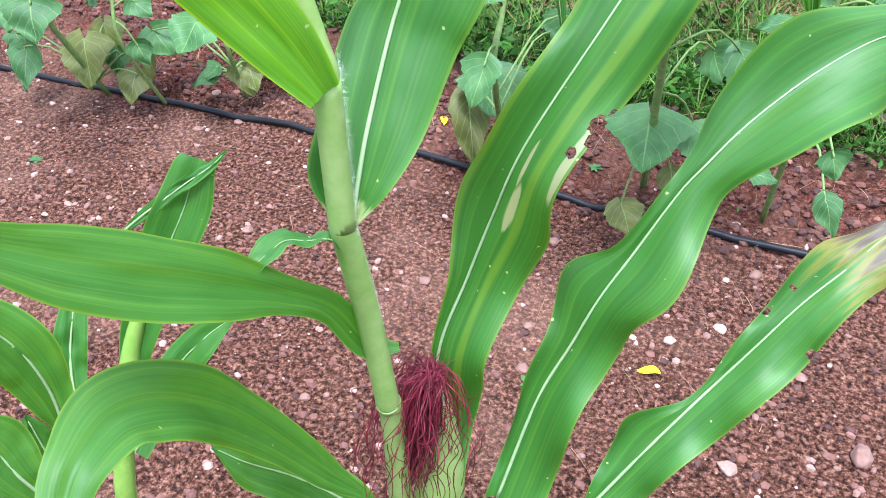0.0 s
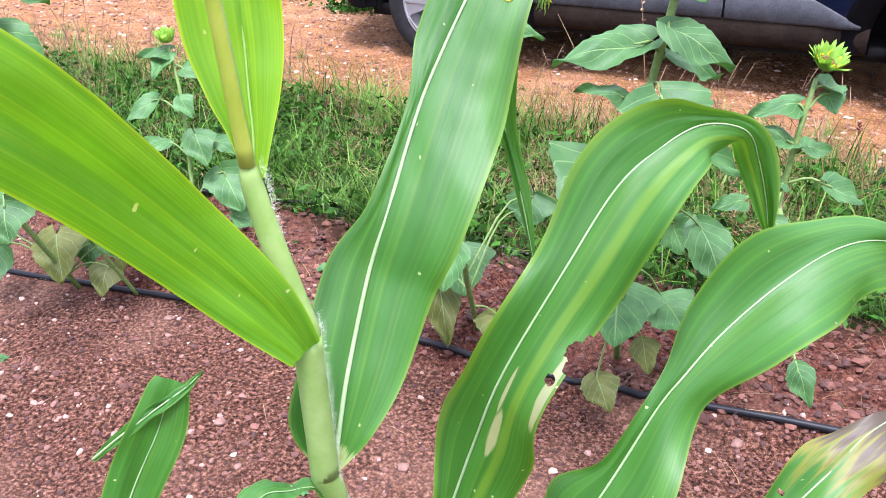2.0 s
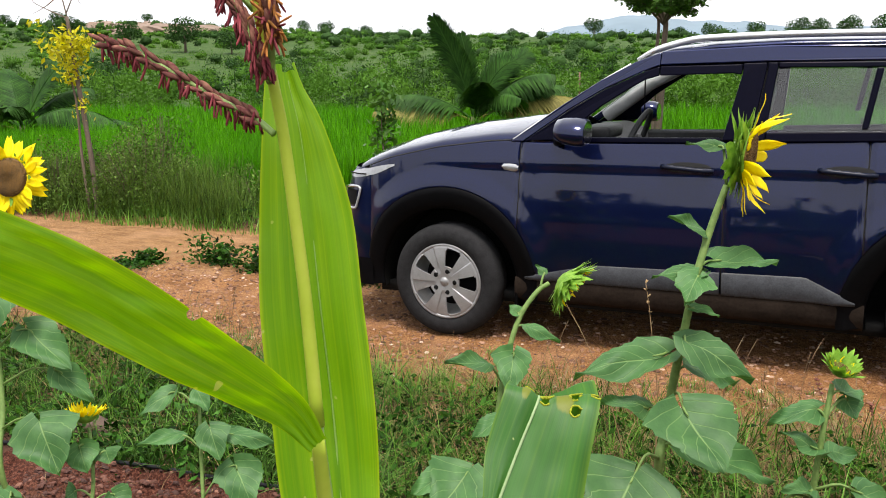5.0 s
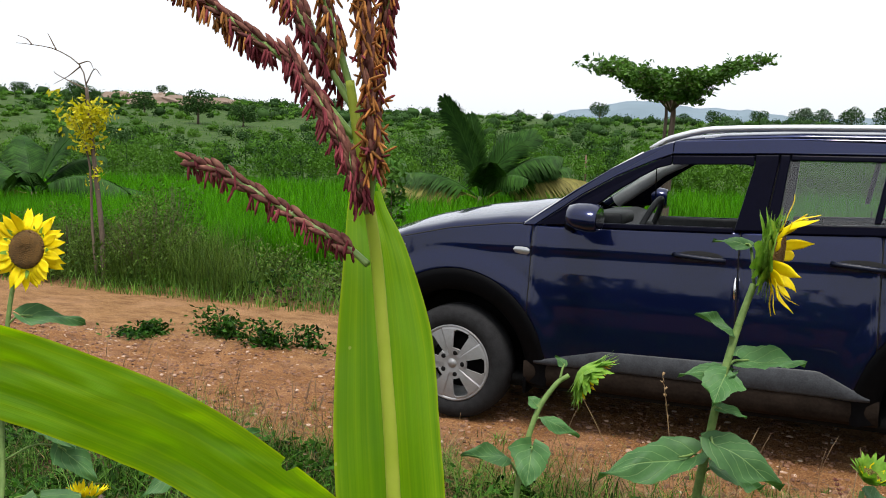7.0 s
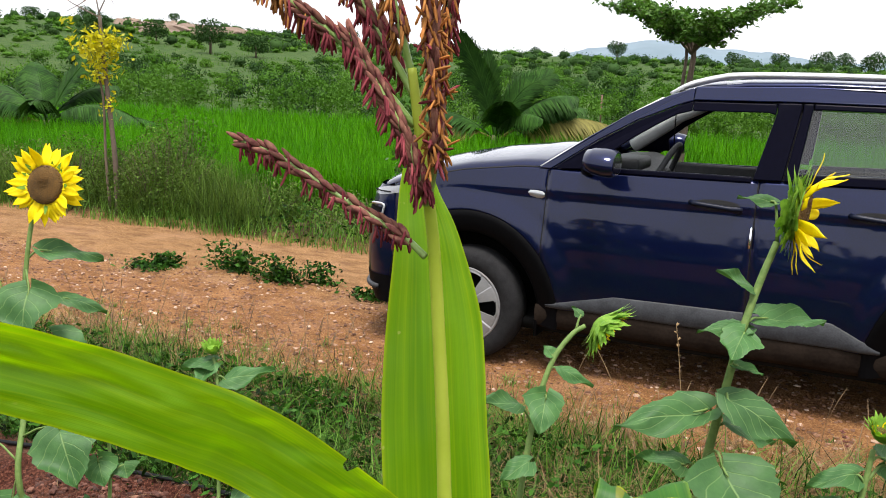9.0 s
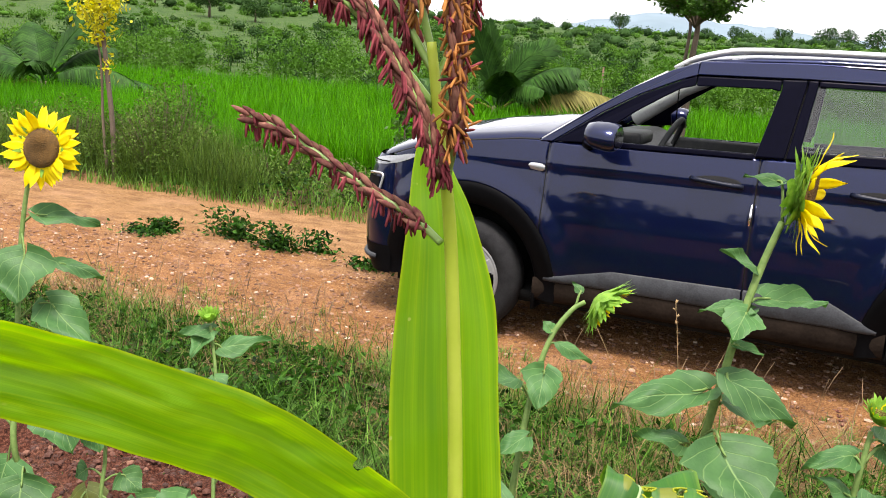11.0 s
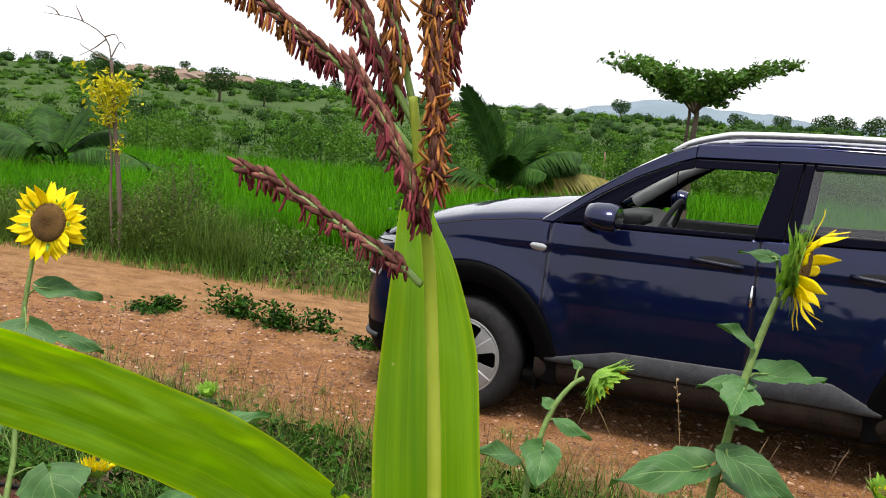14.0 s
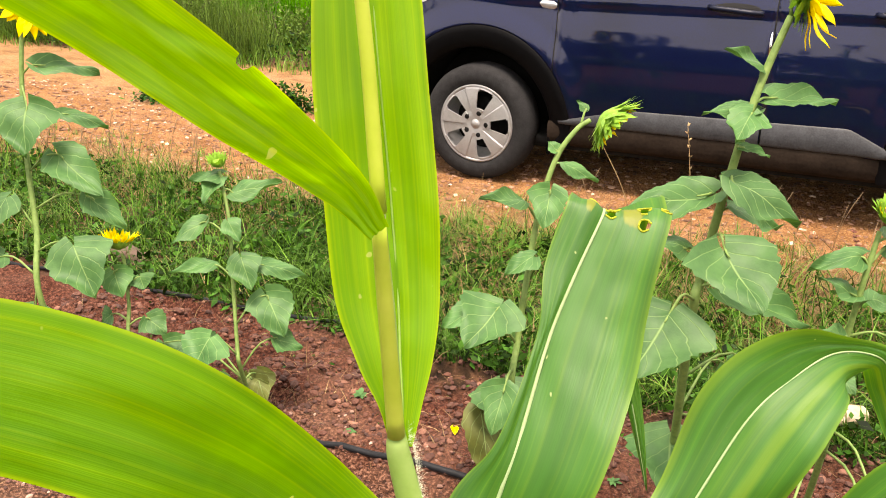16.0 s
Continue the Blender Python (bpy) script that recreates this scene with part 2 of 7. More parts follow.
def pebble_material(name, a, b, c):
    m, n, l, p = shader(name)
    geo = n.new("ShaderNodeNewGeometry")
    tex = noise_tex(n, l, 160, 3)
    col = ramp(n, l, geo.outputs["Random Per Island"], [(0.0, a), (0.8, b), (0.93, tuple(0.7 * u + 0.3 * v for u, v in zip(b, c))), (1.0, c)]).outputs[0]
    l.new(mix(n, l, 0.45, col, tex.outputs[0], "OVERLAY"), p.inputs["Base Color"])
    p.inputs["Roughness"].default_value = 0.85
    bump(n, l, tex.outputs[0], p, 0.4, 0.003)
    return m


M_GROUND = ground_material()
M_PEBBLE = pebble_material("pebbles", (0.035, 0.012, 0.008), (0.125, 0.052, 0.036), (0.36, 0.25, 0.2))
M_PALESTONE = pebble_material("pale_pebbles", (0.15, 0.08, 0.06), (0.3, 0.2, 0.155), (0.48, 0.38, 0.31))
M_CLOD = pebble_material("soil_clods", (0.03, 0.009, 0.005), (0.08, 0.026, 0.014), (0.19, 0.085, 0.055))
M_ROADSTONE = pebble_material("road_gravel", (0.07, 0.028, 0.013), (0.23, 0.115, 0.064), (0.5, 0.38, 0.29))
M_STONE = plain("field_stone", (0.15, 0.082, 0.06), 0.85, scale=60, vary=0.45, bumps=0.5)
M_ROCK = plain("grey_rock", (0.085, 0.052, 0.04), 0.9, scale=20, vary=0.45, bumps=0.6)
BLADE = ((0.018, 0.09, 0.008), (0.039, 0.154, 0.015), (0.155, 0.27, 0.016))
# lighter copy of the blade greens, with the light on some leaves painted in
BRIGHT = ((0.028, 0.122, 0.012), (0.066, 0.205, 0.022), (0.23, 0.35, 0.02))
SCAR, RIM = (0.24, 0.27, 0.14), (0.15, 0.18, 0.012)
M_BLADE = maize_blade("maize_blade", *BLADE, 0.38)
M_BLADE_LIT = maize_blade("maize_blade_brightened", *BRIGHT, 0.5)
M_BLADE_BENT = maize_blade("maize_blade_bent", *BLADE, 0.4, marks=((0.5, 0.0, 0.7, 0.03, (0.22, 0.3, 0.11)), (0.3, 0.556, 0.07, 0.016, RIM), (0.72, 0.556, 0.1, 0.014, RIM)))
M_BLADE_SCAR = maize_blade("maize_blade_scarred", *BLADE, 0.42, stripes=((0.72, 0.06, 0.4), (0.04, 0.07, 0.35)), marks=((0.63, 0.415, 0.05, 0.035, SCAR), (0.93, 0.5, 0.05, 0.05, SCAR), (0.6, 0.47, 0.02, 0.03, SCAR)))
# greens and glow raised to put light from behind into the colour
M_BLADE_TOP = maize_blade("maize_blade_backlit", (0.05, 0.185, 0.002), (0.118, 0.31, 0.004), (0.36, 0.5, 0.01), 0.57)
# raised further for the flag and arching leaves, again for light from behind
M_BLADE_FLAG = maize_blade("maize_blade_flag_backlit", (0.085, 0.25, 0.002), (0.185, 0.4, 0.005), (0.43, 0.55, 0.012), 0.6)
M_BLADE_DRY = maize_blade("maize_blade_dry_tip", *BLADE, 0.34, dry=0.8)
M_BITE = leafy("bitten_margin", (0.3, 0.34, 0.015), (0.4, 0.42, 0.03), (1, 1, 0.4), 0.4, 0.5, 90)
M_RIB = leafy("maize_midrib", (0.25, 0.36, 0.16), (0.33, 0.44, 0.23), (0.9, 1, 0.6), 0.3)
M_STALK = leafy("maize_stalk", (0.144, 0.274, 0.036), (0.216, 0.346, 0.0648), (0.9, 1, 0.5), 0.2, 0.4, 60)
M_SHEATH = leafy("maize_sheath", (0.25, 0.4, 0.09), (0.37, 0.51, 0.17), (0.9, 1, 0.5), 0.42, 0.32, 60, 0.6)
M_COLLAR = leafy("maize_collar", (0.24, 0.38, 0.09), (0.32, 0.45, 0.14), (1, 1, 0.6), 0.3, 0.5, 90)
M_RIB_TOP = leafy("young_midrib", (0.26, 0.42, 0.08), (0.32, 0.48, 0.12), (0.9, 1, 0.5), 0.35)
M_STEM_TOP = leafy("tassel_stem", (0.4, 0.5, 0.045), (0.54, 0.6, 0.1), (0.9, 1, 0.4), 0.45, 0.4, 30)
M_HAIR = leafy("pale_hairs", (0.6, 0.62, 0.5), (0.7, 0.72, 0.6), (1, 1, 0.9), 0.5)
M_SPIKELET = leafy("tassel_spikelet", (0.13, 0.036, 0.04), (0.3, 0.145, 0.1), (1, 0.6, 0.5), 0.25, 0.75, 260, 0.1, island=0.8)
M_ANTHER_O = leafy("anther_orange", (0.36, 0.135, 0.035), (0.52, 0.25, 0.08), (1, 0.8, 0.5), 0.35, 0.8, 200, 0.1, island=0.7)
M_ANTHER_P = leafy("anther_purple", (0.16, 0.026, 0.038), (0.3, 0.07, 0.08), (1, 0.5, 0.5), 0.3, 0.8, 200, 0.1, island=0.6)
M_SILK = leafy("maize_silk", (0.0864, 0.00576, 0.013), (0.216, 0.0252, 0.0432), (1, 0.4, 0.5), 0.25, 0.4, 90, island=0.7)
M_SUNLEAF = sun_leaf("sunflower_leaf", (0.032, 0.098, 0.026), (0.066, 0.162, 0.046))
M_SUNLEAF_OLD = sun_leaf("sunflower_leaf_old", (0.0648, 0.0792, 0.0144), (0.122, 0.137, 0.0288))
M_SUNSTEM = leafy("sunflower_stem", (0.101, 0.173, 0.0432), (0.173, 0.259, 0.072), (0.9, 1, 0.5), 0.15, 0.6, 80)
M_PETAL = leafy("sunflower_petal", (0.85, 0.68, 0.001), (0.93, 0.8, 0.003), (1, 1, 0.5), 0.4, 0.5, 60, island=0.2)
M_DISC = plain("sunflower_disc", (0.11, 0.056, 0.01), 0.9, scale=300, vary=0.6, bumps=0.9)
M_BRACT = leafy("sunflower_bract", (0.11, 0.26, 0.024), (0.25, 0.42, 0.055), (0.9, 1, 0.4), 0.35, 0.55, 90, island=0.6)
M_GRASS = leafy("wild_grass", (0.012, 0.042, 0.004), (0.06, 0.135, 0.016), (0.9, 1, 0.4), 0.3, 0.6, 8, 0.05, island=1.8)
M_TUSSOCK = leafy("tussock_grass", (0.05, 0.12, 0.022), (0.145, 0.25, 0.058), (0.9, 1, 0.5), 0.35, 0.6, 4, 0.08, island=1.2)
# near-black green: shade deep in the verge grass put into the colour
M_GAP_SHADE = leafy("grass_gap_shade", (0.006, 0.024, 0.003), (0.024, 0.062, 0.009), (0.9, 1, 0.4), 0.2, 0.7, 8, 0.02, island=1.4)
M_DRYGRASS = leafy("dry_grass", (0.13, 0.075, 0.033), (0.3, 0.21, 0.11), (1, 0.9, 0.6), 0.25, 0.7, 8, 0.2, island=1.0)
M_WEED = leafy("low_weeds", (0.008, 0.034, 0.004), (0.036, 0.1, 0.012), (0.9, 1, 0.4), 0.25, 0.5, 12, 0.08, island=1.8)
M_PADDY = leafy("paddy_rice", (0.036, 0.165, 0.001), (0.078, 0.26, 0.002), (0.9, 1, 0.2), 0.42, 0.6, 1.5, 0.12, island=1.0)
M_SHRUB = leafy("roadside_shrub", (0.042, 0.085, 0.012), (0.105, 0.17, 0.03), (0.9, 1, 0.5), 0.25, 0.6, 6, 0.12, island=1.2)
M_SCRUB = leafy("hill_scrub", (0.012, 0.04, 0.008), (0.036, 0.08, 0.017), (0.9, 1, 0.5), 0.25, 0.7, 0.12, 0.12, island=0.5)
M_SCRUB_LITE = leafy("field_saplings", (0.034, 0.1, 0.009), (0.08, 0.175, 0.02), (0.9, 1, 0.4), 0.35, 0.7, 0.15, 0.12, island=0.5)
M_PALM = leafy("palm_frond", (0.011, 0.04, 0.006), (0.034, 0.092, 0.013), (0.9, 1, 0.4), 0.2, 0.6, 4, 0.12, island=0.9)
M_PALM_OLD = leafy("palm_frond_old", (0.13, 0.12, 0.03), (0.2, 0.18, 0.05), (1, 1, 0.5), 0.3, 0.6, 4, 0.12, island=0.8)
M_TREELEAF = leafy("tree_leaf", (0.032, 0.095, 0.012), (0.085, 0.18, 0.026), (0.9, 1, 0.4), 0.3, 0.5, 5, 0.2, island=0.8)
M_YELLOWLEAF = leafy("yellow_leaf", (0.36, 0.34, 0.006), (0.52, 0.48, 0.014), (1, 1, 0.3), 0.4, 0.5, 12, island=0.8)
M_BARK = plain("bark", (0.09, 0.064, 0.046), 0.9, scale=50, vary=0.4, bumps=0.6)
M_TWIG = plain("dry_twig", (0.11, 0.08, 0.055), 0.9, scale=60, vary=0.3)
M_PIPE = plain("black_pipe", (0.008, 0.0085, 0.01), 0.45, scale=90, vary=0.4, bumps=0.15, ior=1.25)
# blue-grey base colour paints in the haze of distance
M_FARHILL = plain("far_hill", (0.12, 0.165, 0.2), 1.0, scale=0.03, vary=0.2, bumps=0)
M_OUTCROP = plain("rock_outcrop", (0.17, 0.12, 0.09), 0.95, scale=0.6, vary=0.4, bumps=0.4)
# car
M_PAINT = plain("blue_paint", (0.003, 0.006, 0.034), 0.34, 0.6, 900, 0.2, 0.0, coat=1.0, spec=0.06)
paint_bsdf = M_PAINT.node_tree.nodes["Principled BSDF"]
paint_bsdf.inputs["Coat Roughness"].default_value, paint_bsdf.inputs["Coat IOR"].default_value = 0.04, 1.44
M_CLAD = plain("black_cladding", (0.0025, 0.0025, 0.003), 0.5, scale=260, vary=0.4, bumps=0.2, ior=1.12)
M_CLADGREY = plain("dusty_grey_cladding", (0.036, 0.038, 0.043), 0.5, scale=120, vary=0.45, bumps=0.2, ior=1.25)
M_DUST = plain("dusty_sill", (0.018, 0.013, 0.01), 0.85, scale=60, vary=0.5, bumps=0.3, ior=1.12)
M_HANDLE = plain("dark_blue_handle", (0.002, 0.004, 0.014), 0.4, scale=400, vary=0.2, bumps=0, spec=0.2)
M_VERGE = leafy("verge_grass", (0.045, 0.125, 0.01), (0.13, 0.25, 0.032), (0.9, 1, 0.4), 0.35, 0.5, 3, 0.25, island=1.0)
M_GAP = plain("panel_gap", (0.004, 0.004, 0.005), 0.9, bumps=0)
M_RUBBER = plain("tyre_rubber", (0.017, 0.017, 0.018), 0.85, scale=180, vary=0.4, bumps=0.35, ior=1.2)
M_SILVER = plain("silver_wheel", (0.25, 0.25, 0.255), 0.45, 0.4, 200, 0.15, 0.05)
M_RAIL = plain("silver_rail", (0.62, 0.63, 0.65), 0.32, 0.7, 120, 0.08, 0.0)
M_DARK = plain("dark_metal", (0.008, 0.008, 0.008), 0.8, ior=1.15)
M_SEAT = plain("grey_seat", (0.06, 0.06, 0.065), 0.8, scale=200, vary=0.3, bumps=0.3)
M_TRIM = plain("pale_trim", (0.42, 0.42, 0.42), 0.7, scale=120, vary=0.15)
M_DASH = plain("black_dash", (0.03, 0.031, 0.033), 0.5, scale=200, vary=0.3, ior=1.2)
M_LAMP = plain("clear_lamp", (0.32, 0.33, 0.35), 0.12, 0.3, 60, 0.25, 0.0, coat=1.0)
M_CHROME = plain("chrome", (0.8, 0.8, 0.82), 0.12, 1.0, 60, 0.05, 0.0)


def glass_material(name, tint, rough=0.0):
    m, n, l, p = shader(name)
    tr, gl = n.new("ShaderNodeBsdfTransparent"), n.new("ShaderNodeBsdfGlossy")
    tr.inputs[0].default_value, gl.inputs["Roughness"].default_value = (*tint, 1), rough
    fr = n.new("ShaderNodeFresnel")
    fr.inputs[0].default_value = 1.5
    s = n.new("ShaderNodeMixShader")
    l.new(math_node(n, l, "ADD", math_node(n, l, "MULTIPLY", fr.outputs[0], 1.0), 0.05), s.inputs[0])
    l.new(tr.outputs[0], s.inputs[1])
    l.new(gl.outputs[0], s.inputs[2])
    l.new(s.outputs[0], n["Material Output"].inputs["Surface"])
    return m


M_FRAME = plain("black_window_frame", (0.0015, 0.0015, 0.006), 0.3, scale=300, vary=0.3, bumps=0.1, ior=1.12)
M_GLASS = glass_material("car_glass", (0.72, 0.78, 0.76))


# ---- mesh helpers ----
class Soup:
    """Vertices, faces and (if any) a uv for each vertex."""

    def __init__(self):
        self.v, self.f, self.uv = [], [], []

    def add(self, verts, faces, uv=None):
        k = len(self.v)
        self.v += [tuple(p) for p in verts]
        self.f += [tuple(i + k for i in q) for q in faces]
        if uv:
            self.uv += uv
        return self

    def grid(self, rows, uv=None, wrap=False):
        """Rows of points of one length, joined by quads."""
        m = len(rows[0])
        faces = [(a * m + b, a * m + (b + 1) % m, (a + 1) * m + (b + 1) % m, (a + 1) * m + b) for a in range(len(rows) - 1) for b in range(m if wrap else m - 1)]
        return self.add([p for r in rows for p in r], faces, uv)

    def tube(self, path, radii, sides=8, caps=True):
        pts = [Vector(p) for p in path]
        if not hasattr(radii, "__len__"):
            radii = [radii] * len(pts)
        rows, side = [], None
        for i, p in enumerate(pts):
            t = (pts[min(i + 1, len(pts) - 1)] - pts[max(i - 1, 0)]).normalized()
            if side is None:
                side = t.orthogonal().normalized()
            side = (side - t * side.dot(t)).normalized()
            other = t.cross(side)
            rows.append([p + float(radii[i]) * (math.cos(a) * side + math.sin(a) * other) for a in (2 * math.pi * k / sides for k in range(sides))])
        k = len(self.v)
        self.grid(rows, wrap=True)
        if caps:
            self.f += [tuple(k + j for j in reversed(range(sides))), tuple(k + (len(rows) - 1) * sides + j for j in range(sides))]
        return self

    def box(self, c, s, m=None):
        v = [Vector((((i & 1) - 0.5) * s[0], ((i >> 1 & 1) - 0.5) * s[1], ((i >> 2 & 1) - 0.5) * s[2])) for i in range(8)]
        v = [(m @ p if m else p) + Vector(c) for p in v]
        return self.add(v, [(0, 2, 3, 1), (4, 5, 7, 6), (0, 1, 5, 4), (2, 6, 7, 3), (0, 4, 6, 2), (1, 3, 7, 5)])

    def lathe(self, profile, centre, axis="y", sides=48):
        rows = []
        for r, h in profile:
            row = []
            for k in range(sides):
                a = 2 * math.pi * k / sides
                row.append(Vector(centre) + (Vector((r * math.cos(a), h, r * math.sin(a))) if axis == "y" else Vector((r * math.cos(a), r * math.sin(a), h))))
            rows.append(row)
        return self.grid(rows, wrap=True)

    def prism(self, poly, depth):
        """A flat outline (3D points) given thickness along the vector depth."""
        k, d = len(poly), Vector(depth)
        v = [Vector(p) for p in poly] + [Vector(p) + d for p in poly]
        return self.add(v, [tuple(range(k)), tuple(reversed(range(k, 2 * k)))] + [(i, k + i, k + (i + 1) % k, (i + 1) % k) for i in range(k)])


def part(name, soup, material, parent=None, label="", smooth=True, bevel=0.0, solid=0.0):
    me = bpy.data.meshes.new(name)
    me.from_pydata([tuple(p) for p in soup.v], [], soup.f)
    if soup.uv and len(soup.uv) == len(soup.v):
        layer = me.uv_layers.new(name="UVMap")
        loops = np.zeros(len(me.loops), dtype=np.int32)
        me.loops.foreach_get("vertex_index", loops)
        layer.data.foreach_set("uv", np.array(soup.uv, dtype=np.float32)[loops].ravel())
    me.polygons.foreach_set("use_smooth", [smooth] * len(me.polygons))
    me.materials.append(material)
    me.update()
    ob = new(name, me)
    ob.parent = parent
    if label:
        tagged(ob, label)
    if solid:
        s = ob.modifiers.new("thickness", "SOLIDIFY")
        s.thickness, s.offset = solid, 0
    if bevel:
        b = ob.modifiers.new("bevel", "BEVEL")
        b.width, b.segments, b.limit_method, b.angle_limit = bevel, 2, "ANGLE", radians(35)
    return ob


def thing(name, place, label, category, group="", kind=""):
    ob = new(name)
    ob.location = place
    ob.empty_display_size = 0.05
    return tagged(ob, label, category, group, kind)


def local(ob):
    """The shift from world places to those of a thing that stands upright."""
    return -Vector(ob.location)


def curve(points, n):
    """A smooth line (Catmull-Rom) through rows of numbers, at n even steps."""
    a = np.array(points, float)
    a = np.vstack([2 * a[0] - a[1], a, 2 * a[-1] - a[-2]])
    out = []
    for s in np.linspace(0, len(points) - 1, n):
        i = min(int(s), len(points) - 2)
        u = s - i
        p0, p1, p2, p3 = a[i : i + 4]
        out.append(0.5 * (2 * p1 + (p2 - p0) * u + (2 * p0 - 5 * p1 + 4 * p2 - p3) * u * u + (3 * p1 - p0 - 3 * p2 + p3) * u**3))
    return [[float(v) for v in r] for r in out]


def blob(soup, c, r, rng, squash=0.7):
    """A small uneven stone with 20 faces."""
    g = (1 + 5**0.5) / 2
    v = [(-1, g, 0), (1, g, 0), (-1, -g, 0), (1, -g, 0), (0, -1, g), (0, 1, g), (0, -1, -g), (0, 1, -g), (g, 0, -1), (g, 0, 1), (-g, 0, -1), (-g, 0, 1)]
    f = [(0, 11, 5), (0, 5, 1), (0, 1, 7), (0, 7, 10), (0, 10, 11), (1, 5, 9), (5, 11, 4), (11, 10, 2), (10, 7, 6), (7, 1, 8), (3, 9, 4), (3, 4, 2), (3, 2, 6), (3, 6, 8), (3, 8, 9), (4, 9, 5), (2, 4, 11), (6, 2, 10), (8, 6, 7), (9, 8, 1)]
    turn = Euler((rng.uniform(0, 6), rng.uniform(0, 6), rng.uniform(0, 6))).to_matrix()
    sx, sy = rng.uniform(0.7, 1.3), rng.uniform(0.7, 1.2)
    pts = []
    for p in v:
        q = turn @ (Vector(p) * (r / 1.9) * rng.uniform(0.75, 1.2))
        pts.append((c[0] + q.x * sx, c[1] + q.y * sy, c[2] + q.z * squash))
    soup.add(pts, f)


def blades(places, heights, widths, lean, rng, bend=0.5, seg=3):
    """Grass blades as one soup: tapered strips that lean over."""
    n = len(places)
    s = Soup()
    az, le = rng.uniform(0, 2 * np.pi, n), rng.uniform(0.2, 1.0, n) * lean
    face = az + np.pi / 2 + rng.uniform(-0.5, 0.5, n)
    rows = []
    for k in range(seg + 1):
        u = k / seg
        out = heights * le * u ** (1 + bend)
        c = np.stack([places[:, 0] + np.cos(az) * out, places[:, 1] + np.sin(az) * out, places[:, 2] + heights * u * (1 - 0.35 * le * u)], 1)
        if k == seg:
            rows.append(c[:, None, :])
        else:
            w = widths * (1 - u**1.5) * 0.5
            d = np.stack([np.cos(face) * w, np.sin(face) * w, 0 * w], 1)
            rows.append(np.stack([c - d, c + d], 1))
    v = np.concatenate(rows, 1)
    m = v.shape[1]
    base = (np.arange(n) * m)[:, None]
    quads = np.concatenate([base + np.array([2 * k, 2 * k + 1, 2 * k + 3, 2 * k + 2]) for k in range(seg - 1)], 0) if seg > 1 else np.zeros((0, 4), int)
    tris = base + np.array([2 * seg - 2, 2 * seg - 1, 2 * seg])
    s.v = v.reshape(-1, 3).tolist()
    s.f = [tuple(q) for q in quads.tolist()] + [tuple(q) for q in tris.tolist()]
    return s


def leaf_cloud(centres, size, rng, flat=0.0):
    """Small two-sided leaf lozenges at the given places, as one soup."""
    n = len(centres)
    a = rng.normal(size=(n, 3))
    a[:, 2] *= 1 - flat
    a /= np.linalg.norm(a, axis=1)[:, None]
    b = np.cross(a, rng.normal(size=(n, 3)))
    b /= np.linalg.norm(b, axis=1)[:, None]
    sz = (size * rng.uniform(0.6, 1.4, n))[:, None]
    v = np.stack([centres - a * sz, centres - b * sz * 0.45, centres + a * sz, centres + b * sz * 0.45], 1)
    s = Soup()
    s.v = v.reshape(-1, 3).tolist()
    s.f = [tuple(q) for q in ((np.arange(n) * 4)[:, None] + np.arange(4)).tolist()]
    return s


# ---- the ground: one sheet to the horizon ----
def rise(x, y):
    """Height of the land: a low red bed, a flat track, then scrub that climbs to a long low ridge."""
    p = Vector((x, y, 0))
    z = 0.007 * noise.noise(p * 9) + 0.006 * noise.noise(p * 27)
    bed = max(0.0, 1 - ((y + 2.2 - 0.06 * noise.noise(Vector((x * 1.7, 3, 0)))) / 0.32) ** 2)
    if bed > 0:
        z += bed**0.6 * (0.055 + 0.04 * noise.noise(p * 5) + 0.03 * noise.noise(p * 17) + 0.015 * noise.noise(p * 40))
    if -2.0 < y < -0.4:
        z += 0.02 + 0.025 * noise.noise(p * 3)
    if -0.4 <= y < 2.4:
        edge = min(1.0, (y + 0.4) / 0.3, (2.4 - y) / 0.3) * (0.25 if -0.75 < x < 3.4 else 1.0)
        z += edge * (0.02 * noise.noise(p * 2.3) + 0.014 * noise.noise(p * 6))
    if 2.4 < y < 4.2:
        z += 0.05
    d = math.hypot(x - 1.9, y + 4.2)
    if y > 14 and d > 20:
        u = min(1.0, (d - 20) / 150)
        left = min(1.0, max(0.0, (-x / d - 0.15) / 0.55))
        crest = 5.0 + 4.0 * left + 0.9 * noise.noise(Vector((x / 38, y / 38, 2))) + 0.4 * noise.noise(Vector((x / 11, y / 11, 5)))
        z += crest * u * u * (3 - 2 * u)
        if d > 240:
            z -= 0.02 * (d - 240)
    return max(z, -6.0)


def spaced(bands):
    out = []
    for lo, hi, step in bands:
        out += list(np.arange(lo, hi, step))
    return out + [bands[-1][1]]


gx = spaced([(-900, -200, 100), (-200, -60, 10), (-60, -10, 2.5), (-10, -5, 0.4), (-5, -1.2, 0.07), (-1.2, 2.8, 0.028), (2.8, 10, 0.6), (10, 60, 5), (60, 200, 20), (200, 900, 100)])
gy = spaced([(-900, -100, 100), (-100, -10, 15), (-10, -4.4, 0.8), (-4.4, -1.85, 0.028), (-1.85, 3.0, 0.1), (3.0, 16, 1.0), (16, 60, 3), (60, 200, 8), (200, 1000, 80)])
g = Soup()
g.grid([[(x, y, rise(x, y)) for x in gx] for y in gy])
tagged(part("ground", g, M_GROUND), "red gravelly soil with a cart track and grassy verges", "ground", kind="structure")

rng = np.random.default_rng(4)
prng = random.Random(7)


